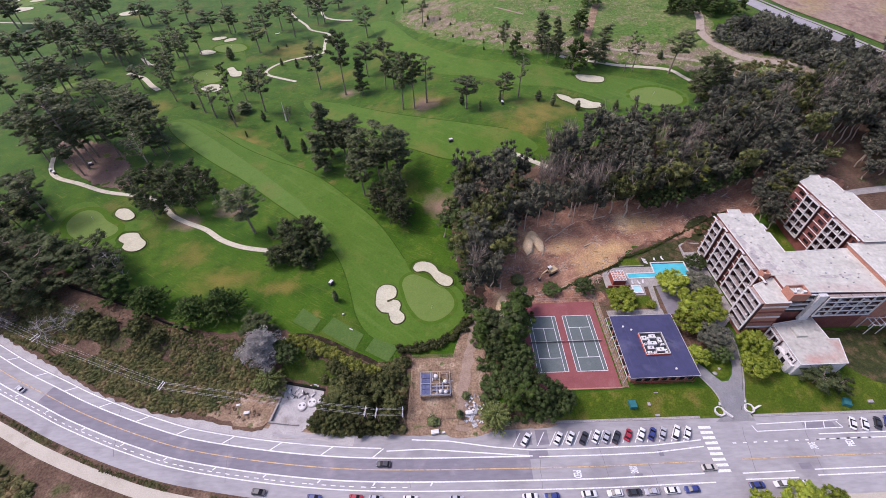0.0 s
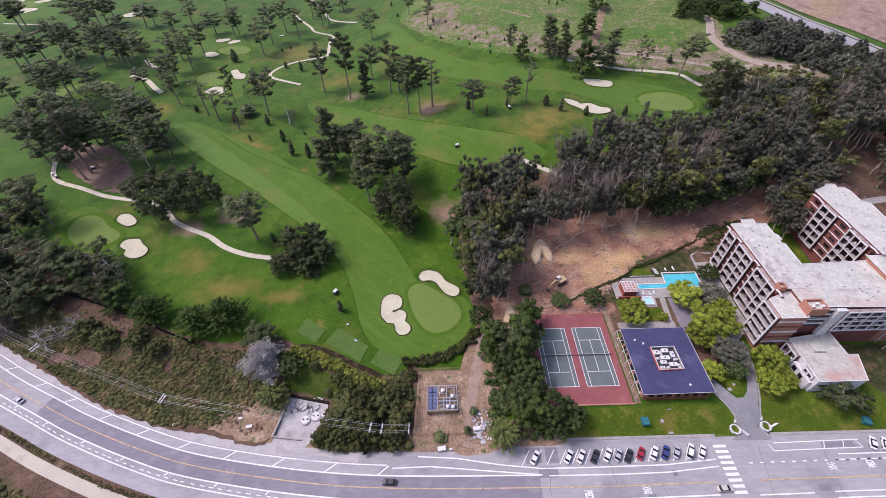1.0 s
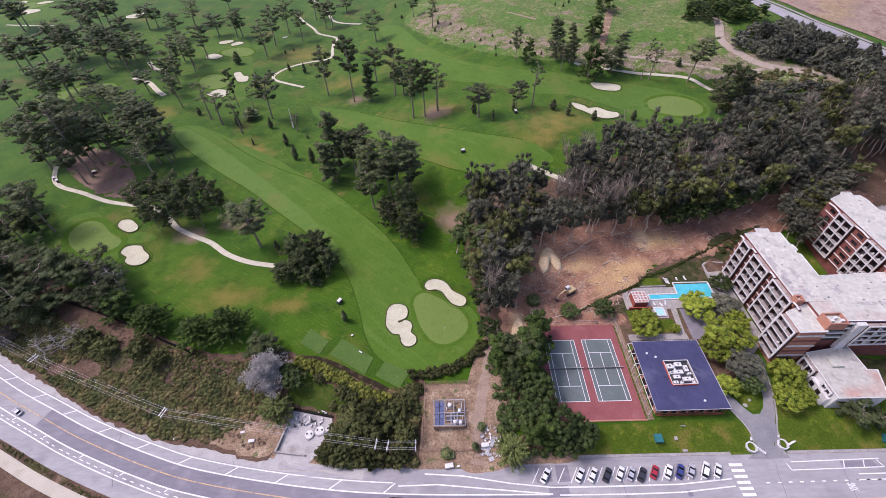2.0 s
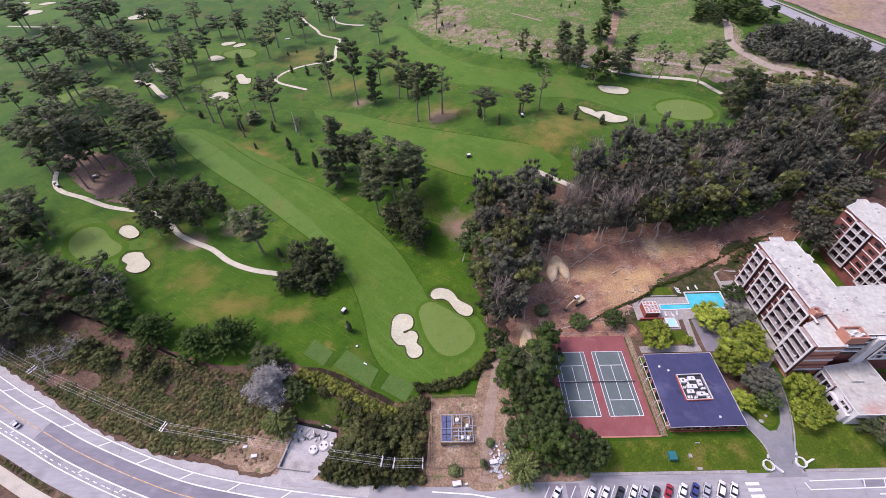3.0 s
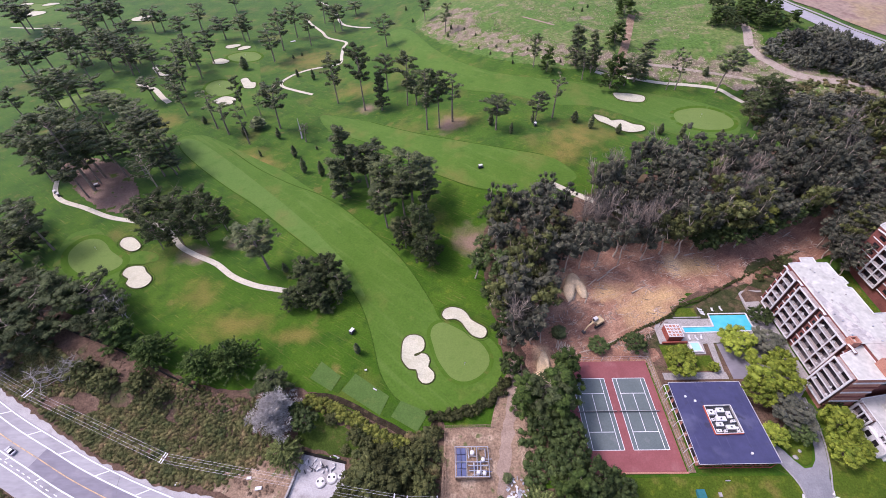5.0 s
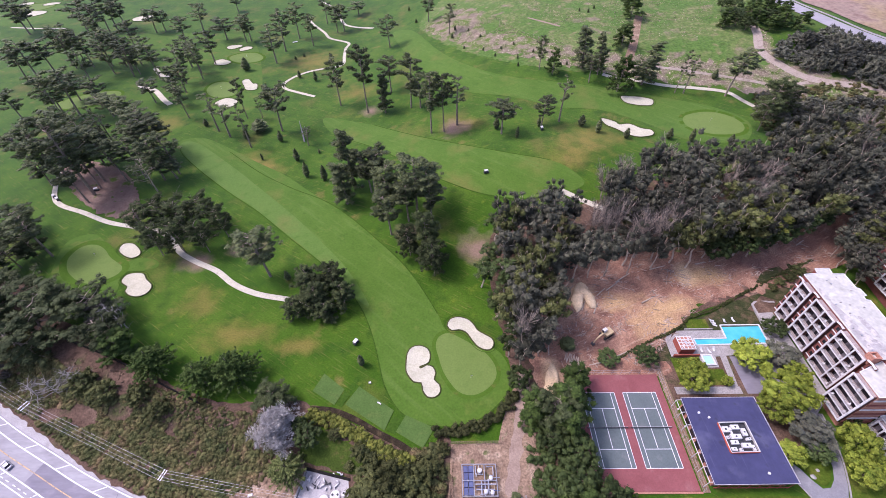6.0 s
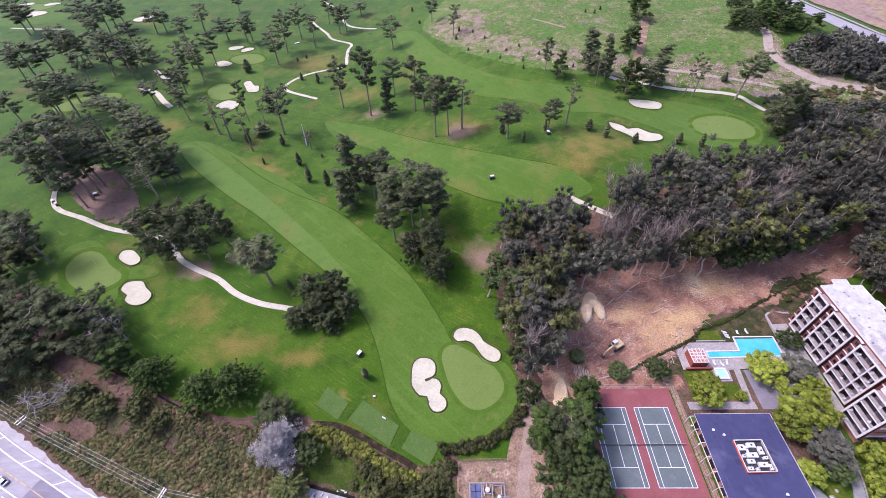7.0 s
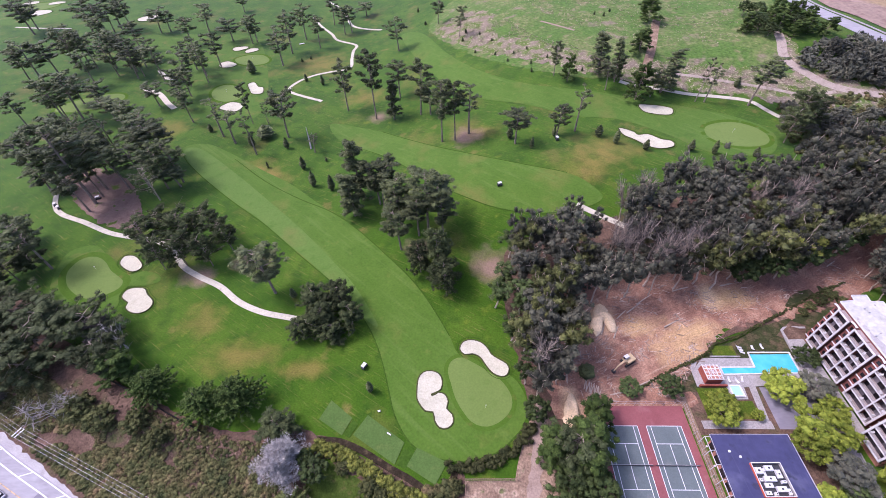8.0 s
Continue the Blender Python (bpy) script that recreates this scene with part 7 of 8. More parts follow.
def panel(m, width, z0, z1, splits, rows, deep=1.9, spandrel=0.0):
    """A white framed bank of balconies; m: x along the wall, y outwards; splits: where the upright fins stand."""
    rh = (z1 - z0) / rows
    fins = [width * f for f in (0.0, *splits, 1.0)]
    for k, x in enumerate(fins):
        t = 0.27 if k in (0, len(fins) - 1) else 0.19
        q = Shape()
        q.box(x - t, x + t, deep - 0.3, deep, z0 - 0.2, z1 + 0.25, m)
        part("fin", q, WHITE_PAINT, hotel, "white upright fin")
        q = Shape()
        q.box(x - 0.09, x + 0.09, 0, deep - 0.31, z0 - 0.2, z1 + 0.1, m)
        part("partition", q, BRICK_DARK, hotel, "dark brick partition between balconies")
    for r in range(rows + 1):
        t = 0.27 if r in (0, rows) else 0.17
        q = Shape()
        q.box(fins[0] + 0.14, fins[-1] - 0.14, deep - 0.24, deep - 0.03, z0 + r * rh - t, z0 + r * rh + t, m)
        part("floor_band", q, WHITE_PAINT, hotel, "white floor band")
        q = Shape()
        q.box(0.05, width - 0.05, 0.02, deep - 0.25, z0 + r * rh - 0.1, z0 + r * rh + 0.08, m)
        part("balcony_floor", q, BALCONY_FLOOR, hotel, "worn concrete balcony floor")
        if spandrel and r < rows:
            q = Shape()
            q.box(0.15, width - 0.15, deep - 0.2, deep - 0.08, z0 + r * rh + 0.1, z0 + r * rh + spandrel, m)
            part("spandrel", q, WHITE_PAINT, hotel, "white spandrel panel")
    seat = Shape()
    seat.box(-0.3, 0.3, -0.3, 0.3, 0.15, 0.6)
    seat.box(-0.3, 0.3, 0.22, 0.3, 0.6, 1.0)
    seat_mesh = seat.mesh("balcony_seat", WHITE_PAINT)
    for x0, x1 in zip(fins, fins[1:]):
        bw = x1 - x0
        glass, cloth = cell_mesh(bw, rh, GLASS, "window"), cell_mesh(bw * 0.3, rh * 0.75, CURTAIN, "curtain")
        rail = Shape()
        for low, high in ((0.12, 0.2), (0.5, 0.56), (0.9, 1.0)):
            rail.box(0.16, bw - 0.16, deep - 0.17, deep - 0.11, low, high)
        posts = max(3, round(bw / 0.55))
        for k in range(posts):
            x = 0.3 + (bw - 0.6) * k / (posts - 1)
            rail.box(x - 0.025, x + 0.025, deep - 0.16, deep - 0.12, 0.2, 0.9)
        rail_mesh = rail.mesh("balcony_rail", RAIL_PAINT)
        for r in range(rows):
            at = m @ Matrix.Translation((x0, 0.05, z0 + r * rh))
            part("window", glass, None, hotel).matrix_basis = at
            for _ in range(2):
                if plant_rng.random() < 0.7:
                    part("curtain", cloth, None, hotel).matrix_basis = at @ Matrix.Translation((plant_rng.uniform(0.1, bw * 0.65), 0.08, 0.1))
            if not spandrel:
                part("balcony_rail", rail_mesh, None, hotel).matrix_basis = at
            for _ in range(2):
                if plant_rng.random() < 0.65:
                    part("balcony_seat", seat_mesh, None, hotel).matrix_basis = at @ Matrix.Translation((plant_rng.uniform(0.5, bw - 0.5), deep * plant_rng.uniform(0.4, 0.75), 0)) @ Matrix.Rotation(plant_rng.uniform(0, 6), 4, "Z")


def recess(m, width, z0, z1, rows):
    """Brick wall between the framed banks, with small slabs."""
    rh = (z1 - z0) / rows
    q = Shape()
    q.box(0.25, width - 0.25, 0.01, 0.4, z0, z1 - 0.1, m)
    part("wall", q, BRICK, hotel, "brick wall between the balcony banks")
    for r in range(rows + 1):
        q = Shape()
        q.box(0.25, width - 0.25, 0.41, 0.75, z0 + r * rh - 0.1, z0 + r * rh + 0.1, m)
        part("slab", q, WHITE_PAINT, hotel)
        if r < rows:
            q = Shape()
            q.box(width * 0.3, width * 0.7, 0.4, 0.45, z0 + r * rh + 0.9, z0 + r * rh + 2.2, m)
            part("window", q, GLASS, hotel)
    q = Shape()
    q.tube([m @ Vector((0.1, 1.2, z1 + 0.2)), m @ Vector((width * 0.5, 1.3, z1 + 0.6)), m @ Vector((width - 0.1, 1.2, z1 + 0.2))], [0.3] * 3, 5)
    part("arch", q, WHITE_PAINT, hotel, "white coping over the recess")


def facing_west(x, y):
    return Matrix.Translation((x, y, 0)) @ Matrix.Rotation(radians(90), 4, "Z")


def facing_south(x, y):
    return Matrix.Translation((x, y, 0)) @ Matrix.Rotation(radians(180), 4, "Z")


panel(facing_west(114.3, 123.6), 4.7, 2.3, 20.3, (), 5)
panel(facing_west(114.3, 111.5), 9.1, 2.3, 20.3, (0.48,), 5)
panel(facing_west(114.3, 97.7), 10.4, 2.3, 20.3, (0.36,), 5)
panel(facing_west(109.4, 86.6), 7.6, 3.6, 19.0, (), 5, 1.6)
recess(facing_west(114.3, 120.8), 2.6, 2.4, 20.6, 5)
recess(facing_west(114.3, 108.3), 3.0, 2.4, 20.6, 5)
recess(facing_west(114.3, 94.2), 3.3, 2.4, 20.6, 5)
recess(facing_west(114.3, 128.5), 2.6, 2.4, 20.0, 5)
panel(facing_west(157.4, 131.6), 7.8, 5.5, 23.2, (0.5,), 5)
panel(facing_west(157.4, 114.6), 9.3, 5.5, 23.2, (0.34, 0.67), 5)
recess(facing_west(157.4, 124.2), 7.2, 5.5, 23.4, 5)
recess(facing_west(157.4, 110.4), 3.8, 5.5, 23.4, 5)
recess(facing_west(157.4, 139.8), 6.6, 5.5, 23.0, 5)
panel(facing_south(151.6, 88.6), 20.0, 10.0, 20.3, (0.2, 0.4, 0.6, 0.8), 4, 1.6, 0.45)
q = Shape()
q.box(128.4, 131.4, 87.6, 88.9, 6.8, 20.75)
part("wall", q, WHITE_PAINT, hotel, "white plastered end wall")
for r in range(4):
    q = Shape()
    q.box(122.0, 128.3, 88.9, 89.3, 10.6 + 2.55 * r, 12.0 + 2.55 * r)
    part("window", q, GLASS, hotel, "dark strip window")
    q = Shape()
    q.box(121.6, 128.35, 88.6, 89.2, 12.2 + 2.55 * r, 12.75 + 2.55 * r)
    part("slab", q, WHITE_PAINT, hotel)
panel(facing_west(118.6, 72.0), 3.6, 2.6, 6.4, (0.5,), 1, 0.8)
panel(facing_west(118.6, 79.5), 5.4, 2.6, 6.6, (0.5,), 1, 1.6)
q = Shape()
q.box(117.2, 118.5, 71, 79, -0.4, 4.4)
part("wall", q, WHITE_PAINT, hotel, "pale lean-to wall")
for y in (73.5, 76.5):
    q = Shape()
    q.box(117.1, 117.2, y, y + 1.6, 2.0, 3.8)
    part("window", q, GLASS, hotel, "small dark window")
for outline in ([(114.9, 118), (116.6, 117), (118.4, 108), (121.2, 103), (122.2, 98.7), (118, 98.5), (115.2, 98.8)], [(114.9, 124), (115.9, 124), (116.2, 120), (115, 119.6)], [(120, 112), (121.4, 112.4), (122.2, 106), (120.6, 105)]):
    part("roof_patch", draped(outline, 21.23, 2.5, ragged=0.5), ROOF_GREY, hotel, "worn grey roof felt")
for outline in ([(131, 96), (134, 97), (140, 96.4), (145, 97), (145, 96.2), (138, 95.4)], [(128, 104), (131, 104.6), (132, 101), (129, 100)]):
    part("roof_patch", draped(outline, 21.13, 2.5, ragged=0.5), ROOF_GREY, hotel, "worn grey roof felt")
q = Shape()
q.prism([(103.5, 88), (113, 96), (113, 134), (110, 135.5), (106.5, 133.5), (106, 118), (104.5, 100)], -0.2, 0.75)
structure("hotel_terrace", q, PAVEMENT, "pale paved terrace below the hotel balconies", "terrace")
q = Shape()
for a, b in zip([(106.2, 118), (106.8, 133), (110, 135.4), (113.8, 134.2)], [(106.8, 133), (110, 135.4), (113.8, 134.2), (116, 134.2)]):
    q.tube([(*a, 1.0), (*b, 1.0)], [0.55, 0.55], 4)
structure("terrace_wall", q, PAVEMENT, "curved pale terrace wall", "wall")

pergola = thing("pergola", "white timber pergola beside the hotel", "pergola", at=(155, 85, 0))
for k in range(5):
    q = Shape()
    q.box(2.2 * k, 2.2 * k + 0.25, -0.4, 3.6, 6.0, 6.25)
    part("beam", q, WHITE_PAINT, pergola)
for y in (0.0, 3.2):
    q = Shape()
    q.box(-0.2, 9.3, y, y + 0.25, 5.7, 5.98)
    part("rail", q, WHITE_PAINT, pergola)
    for x in (0.0, 4.5, 9.0):
        q = Shape()
        q.box(x, x + 0.25, y, y + 0.25, -0.2, 5.7)
        part("post", q, WHITE_PAINT, pergola)

# ---- fenced plant beside the track ----
fence([(-12.2, 81.4), (3.6, 81.6)], 2.0, 2.6, "rusty wire fence round the plant", TIMBER, 3, 0.07)
fence([(-12.2, 81.4), (-12.0, 60.6), (2.9, 60.2)], 2.0, 2.6, "rusty wire fence round the plant", TIMBER, 3, 0.07)
gz = ground_z(-4, 71)
plant_site = thing("pump_plant", "low pipework plant with blue panels in a steel frame", "plant", at=(-4.0, 70.8, gz))
q = Shape()
q.box(-5.0, 5.2, -4.4, 4.3, -1.5, 0.5)
part("plinth", q, DRYSOIL, plant_site, "concrete plinth")
for k in range(4):
    for j in range(2):
        q = Shape()
        q.box(-4.6 + 1.5 * j, -3.3 + 1.5 * j, -3.9 + 2.0 * k, -2.1 + 2.0 * k, 0.5, 1.1)
        part("blue_panel", q, BLUE_METAL, plant_site, "blue tank cover")
for x in (-5.0, -1.6, 1.6, 5.1):
    q = Shape()
    q.tube([(x, -4.3, 1.5), (x, 4.2, 1.5)], [0.13, 0.13], 5)
    part("beam", q, METAL, plant_site)
for y in (-4.3, -0.2, 4.2):
    q = Shape()
    q.tube([(-5.0, y, 1.5), (5.1, y, 1.5)], [0.13, 0.13], 5)
    part("beam", q, METAL, plant_site)
for x in (-5.0, 0, 5.1):
    for y in (-4.3, 4.2):
        q = Shape()
        q.tube([(x, y, 0.4), (x, y, 1.6)], [0.1, 0.1], 5)
        part("leg", q, METAL, plant_site)
for pts_ in (((-1, 3.8, 1.2), (-1, 1.5, 1.2), (1.2, 1.5, 1.2)), ((2.2, 3.6, 1.2), (4.2, 3.6, 1.2), (4.2, 1.2, 1.2), (3, 1.2, 1.2)), ((-1, -2.5, 1.1), (4.4, -2.5, 1.1)), ((0.6, -0.4, 1.3), (0.6, -4.0, 1.3)), ((2.6, 0.2, 1.3), (2.6, -3.8, 1.3)), ((-1.2, -1.2, 1.4), (4.8, -1.2, 1.4))):
    q = Shape()
    q.tube(pts_, [0.2] * len(pts_), 6)
    part("pipe", q, METAL, plant_site)
pipe_rng = random.Random(8)
for k in range(16):
    x, y, l = pipe_rng.uniform(-1.2, 4.2), pipe_rng.uniform(-3.9, 3.9), pipe_rng.uniform(0.8, 2.6)
    q = Shape()
    q.tube([(x, y, 0.6), (x, y, 1.3), (x + (l if k % 2 else 0), y + (0 if k % 2 else l * 0.6), 1.3)], [0.12] * 3, 5)
    part("pipe", q, (WHITE_PAINT, METAL, YELLOW_MACHINE, BLUE_METAL)[k % 4], plant_site)
for x, y, r in ((0.2, 2.4, 0.7), (1.8, -3.2, 0.6), (3.6, -3.4, 0.6), (3.4, 0.4, 0.6)):
    q = Shape()
    q.tube([(x, y, 0.5), (x, y, 1.9), (x, y, 2.1)], [r, r, r * 0.4], 9)
    part("vessel", q, WHITE_PAINT, plant_site, "white pressure vessel")

rub_rng = random.Random(12)
for k in range(46):
    x, y = rub_rng.gauss(8.6, 1.6), rub_rng.gauss(61.6, 2.2)
    ob = thing("rubble", "pale broken concrete and boards dumped beside the track", "rubble", "rubble by the track", (x, y, ground_z(x, y) + 0.15), rub_rng.uniform(0, 180))
    q = Shape()
    l, w_, h = rub_rng.uniform(0.2, 0.8), rub_rng.uniform(0.12, 0.4), rub_rng.uniform(0.15, 0.5)
    q.prism([(-l, -w_), (l, -w_ * 0.7), (l * 0.8, w_), (-l * 0.7, w_ * 0.9)], 0, h)
    part("block", q, (METAL, WHITE_PAINT, PAVEMENT)[k % 3], ob)

# ---- concrete yard with round tanks ----
yz = ground_z(-51, 66)
structure("yard_slab", draped([(-57.5, 75.5), (-44.0, 72.4), (-42.6, 66), (-45, 62.6), (-50.5, 57.5), (-61.5, 59), (-60.2, 63)], 0.2, 3, False), SHOULDER, "pale concrete yard cut into the bank", "yard")
q = Shape()
for a, b in (((-58.2, 75.8), (-61.2, 62)),):
    q.prism([a, (a[0] + 0.6, a[1]), (b[0] + 0.6, b[1]), b], yz - 0.5, yz + 0.9)
structure("yard_wall", q, PAVEMENT, "low concrete retaining wall of the yard", "wall")
q = Shape()
q.prism([(-58.0, 75.6), (-43.6, 72.4), (-43.5, 73.0), (-57.9, 76.3)], yz - 0.5, yz + 1.9)
structure("yard_wall", q, BLACK_BOARDS, "black timber back wall of the yard", "wall")
q = Shape()
q.prism([(-61, 62.0), (-50.8, 60.6), (-50.7, 61.0), (-60.9, 62.4)], yz - 0.3, yz + 0.8)
structure("yard_wall", q, PAVEMENT, "low kerb wall at the yard entrance", "wall")
for x, y, r in ((-50.9, 67.4, 1.75), (-47.6, 68.6, 1.85), (-45.0, 69.0, 0.9)):
    tank = thing("water_tank", "round pale concrete tank with two dark hatches", "tank", "tanks in the yard", (x, y, yz))
    q = Shape()
    q.tube([(0, 0, 0), (0, 0, 0.75), (0, 0, 0.85)], [r, r, r * 0.94], 24)
    part("shell", q, SHOULDER, tank)
    q = Shape()
    q.tube([(0, 0, 0.8), (0, 0, 0.92)], [r * 0.8, r * 0.76], 24)
    part("lid", q, WHITE_PAINT, tank, "pale round lid")
    for dx in ((-0.5, 0.55) if r > 1 else (0.0,)):
        q = Shape()
        q.tube([(dx * r * 0.8, 0.15, 0.85), (dx * r * 0.8, 0.15, 1.02)], [0.34, 0.34], 10)
        part("hatch", q, DARK_METAL, tank, "dark hatch")
junk_rng = random.Random(3)
for k in range(26):
    x, y = junk_rng.uniform(-57, -45.5), junk_rng.uniform(70.5, 74.6)
    jk = thing("scrap_panel", "leaning pale scrap panel against the yard wall", "scrap", "scrap in the yard", (x, y, ground_z(x, y) + 0.2), junk_rng.uniform(0, 180))
    q = Shape()
    q.box(-junk_rng.uniform(0.3, 0.9), junk_rng.uniform(0.2, 0.9), -junk_rng.uniform(0.05, 0.3), 0.1, 0, junk_rng.uniform(0.2, 0.9))
    part("sheet", q, WHITE_PAINT if k % 3 else DARK_METAL, jk)

# ---- cars ----
def car(colour, label, long=4.5, high=1.45, van=False):
    ob = thing("car", label, "car", "cars along the road")
    body, cabin, roof = Shape(), Shape(), Shape()
    L, W = long / 2, 0.9

    def loft(shape, rows):
        n = 8
        for x, hw, z0, z1 in rows:
            r = min(0.2, (z1 - z0) * 0.35)
            shape.v += [(x, -hw, z0), (x, -hw, z1 - r), (x, -hw + r, z1), (x, hw - r, z1), (x, hw, z1 - r), (x, hw, z0), (x, hw * 0.6, z0), (x, -hw * 0.6, z0)]
        k = len(rows)
        for i in range(k - 1):
            for j in range(n):
                shape.f.append((i * n + j, i * n + (j + 1) % n, (i + 1) * n + (j + 1) % n, (i + 1) * n + j))
        shape.f += [tuple(range(n - 1, -1, -1)), tuple(range((k - 1) * n, k * n))]
    belt = 0.86 if not van else 1.1
    loft(body, [(-L, W * 0.82, 0.38, 0.72), (-L + 0.2, W * 0.97, 0.28, belt), (-L * 0.3, W, 0.25, belt + 0.04), (L * 0.35, W, 0.25, belt), (L - 0.3, W * 0.95, 0.27, 0.74), (L, W * 0.8, 0.36, 0.62)])
    part("body", body, colour, ob)
    back = -L + (0.15 if van else 0.55)
    loft(cabin, [(back, W * 0.8, belt - 0.05, belt + 0.1), (back + 0.35, W * 0.84, belt - 0.05, high - 0.05), (L * 0.12, W * 0.84, belt - 0.05, high - 0.05), (L * 0.5, W * 0.82, belt - 0.05, belt + 0.08)])
    part("window", cabin, GLASS, ob, "dark tinted glass")
    roof.box(back + 0.42, L * 0.1, -W * 0.74, W * 0.74, high - 0.08, high + 0.01)
    part("roof", roof, colour, ob)
    wh = Shape()
    wh.tube([(0, -0.11, 0), (0, 0.11, 0)], [0.33, 0.33], 12)
    wheel = wh.mesh("wheel", RUBBER)
    rm = Shape()
    rm.tube([(0, -0.125, 0), (0, 0.125, 0)], [0.19, 0.19], 8)
    rim = rm.mesh("rim", METAL)
    for x in (-L * 0.62, L * 0.62):
        for y in (-W + 0.08, W - 0.08):
            o = part("wheel", wheel, None, ob)
            o.location = (x, y, 0.33)
            part("rim", rim, None, o, "silver rim")
    for y in (-0.6, 0.6):
        q = Shape()
        q.box(L - 0.06, L + 0.02, y - 0.17, y + 0.17, 0.5, 0.64)
        part("headlight", q, WHITE_PAINT, ob)
        q = Shape()
        q.box(-L - 0.02, -L + 0.06, y - 0.15, y + 0.15, 0.55, 0.7)
        part("tail_light", q, paint("tail_red", (0.35, 0.02, 0.02)), ob)
    return ob


CAR = {
    "white": car(paint("car_white", (0.72, 0.72, 0.74)), "white saloon car with dark windows"),
    "silver": car(paint("car_silver", (0.42, 0.42, 0.47)), "small silver hatchback car", 4.2),
    "dark": car(paint("car_dark", (0.035, 0.037, 0.05)), "dark grey saloon car with tinted windows"),
    "blue": car(paint("car_blue", (0.04, 0.055, 0.2)), "dark blue saloon car by the road"),
    "red": car(paint("car_red", (0.36, 0.025, 0.045)), "small red hatchback car", 4.2),
    "van": car(paint("van_white", (0.74, 0.74, 0.74)), "white van with a high roof", 5.2, 2.0, True),
    "beige": car(paint("car_beige", (0.5, 0.47, 0.42)), "pale beige saloon car on the road", 4.8),
}
placed = set()
NORTH_ROW = "white white white dark white silver dark red white blue silver van white".split()
spots = [(c, x, y, 56) for c, (x, y) in zip(NORTH_ROW, ((24.5, 52.3), (34.9, 52.3), (38.8, 52.3), (43.1, 52.2), (47.1, 52.5), (50.3, 52.3), (53.5, 52.1), (57.5, 52.7), (61.7, 52.7), (65.2, 52.8), (68.6, 52.8), (72.9, 53.0), (76.5, 52.7)))]
SOUTH_ROW = "white blue white white dark silver white blue blue white white".split()
spots += [(c, x, y, 2 + 180 * (i % 2)) for i, (c, (x, y)) in enumerate(zip(SOUTH_ROW, ((23.2, 36.2), (29.5, 36.1), (40.5, 36.4), (48.1, 36.4), (53.8, 36.4), (58.9, 36.5), (65, 36.6), (70.8, 36.7), (90.2, 37.2), (97.5, 37.3), (103.6, 37.2))))]
spots += [("dark", -58.4, 40.8, -8), ("blue", -40.9, 38.5, -5), ("red", -28.2, 37.9, -4), ("silver", -22.2, 37.4, -4), ("white", -11.8, 36.9, -2), ("silver", 1.7, 36.3, 0)]
spots += [("dark", -20.5, 46.9, 176), ("silver", -157, 77.9, 155), ("beige", 78.6, 42.4, 1), ("white", 130.5, 54, 60), ("white", 134.1, 53.6, 60), ("dark", 138.5, 53.8, 60), ("blue", 142, 54, 60)]
for c, x, y, a in spots:
    z = ground_z(x, y) + 0.16
    if c in placed:
        copy_thing(CAR[c], pose(x, y, z, 0, 0, a))
    else:
        placed.add(c)
        CAR[c].matrix_basis = pose(x, y, z, 0, 0, a)

# ---- poles and wires ----
def utility_pole(x, y, high, turn, arms=2):
    z = ground_z(x, y)
    ob = thing("utility_pole", "wooden utility pole with cross-arms above the bank", "pole", "utility poles along the road", (x, y, z), turn)
    q = Shape()
    q.tube([(0, 0, -0.3), (0, 0, high)], [0.17, 0.12], 7)
    part("post", q, TIMBER, ob)
    for k in range(arms):
        q = Shape()
        q.box(-0.09, 0.09, -1.5, 1.5, high - 0.5 - 1.1 * k, high - 0.32 - 1.1 * k)
        part("cross_arm", q, METAL, ob, "pale cross-arm")
        for y0 in (-1.4, -0.5, 0.5, 1.4):
            i = Shape()
            i.tube([(0, y0, high - 0.32 - 1.1 * k), (0, y0, high - 0.1 - 1.1 * k)], [0.07, 0.05], 5)
            part("insulator", i, WHITE_PAINT, ob)
    return (x, y, z + high)


poles = [utility_pole(-235, 128, 13, 150), utility_pole(-153.8, 92.7, 12.5, 155), utility_pole(-96.7, 71.4, 12.8, 165), utility_pole(-26.2, 59.5, 12, 172), utility_pole(-22.6, 58.9, 12, 172), utility_pole(-14.2, 58.6, 12, 178)]
for (x0, y0, z0), (x1, y1, z1) in zip(poles, poles[1:]):
    way = Vector((x1 - x0, y1 - y0)).normalized()
    for k, off in enumerate((-1.4, -0.5, 0.5, 1.4)):
        q = Shape()
        sag = 0.012 * math.hypot(x1 - x0, y1 - y0)
        pts_ = []
        for j in range(13):
            t = j / 12
            pts_.append((x0 + (x1 - x0) * t - way.y * off, y0 + (y1 - y0) * t + way.x * off, z0 + (z1 - z0) * t - 0.1 - (1.1 if k % 2 else 0) - sag * 4 * t * (1 - t)))
        q.tube(pts_, [0.018] * 13, 4)
        tagged(new("power_line", q.mesh("power_line", METAL)), "pale overhead wire slung between utility poles", "wire", "overhead wires")

# ---- building site ----
digger = thing("excavator", "yellow tracked excavator with its boom down", "excavator", at=(46.4, 120.4, ground_z(46.4, 120.4) + 0.2), turn=210)
digger.scale = (1.2, 1.2, 1.2)
for y in (-1.0, 1.0):
    q = Shape()
    q.tube([(-1.6, y, 0.45), (1.6, y, 0.45)], [0.3, 0.3], 6)
    q.box(-1.7, 1.7, y - 0.3, y + 0.3, 0.05, 0.8)
    part("track", q, RUBBER, digger)
q = Shape()
q.box(-1.9, 1.1, -1.15, 1.15, 0.9, 1.9)
part("body", q, YELLOW_MACHINE, digger)
q = Shape()
q.box(-0.2, 1.2, -1.1, -0.1, 1.9, 2.9)
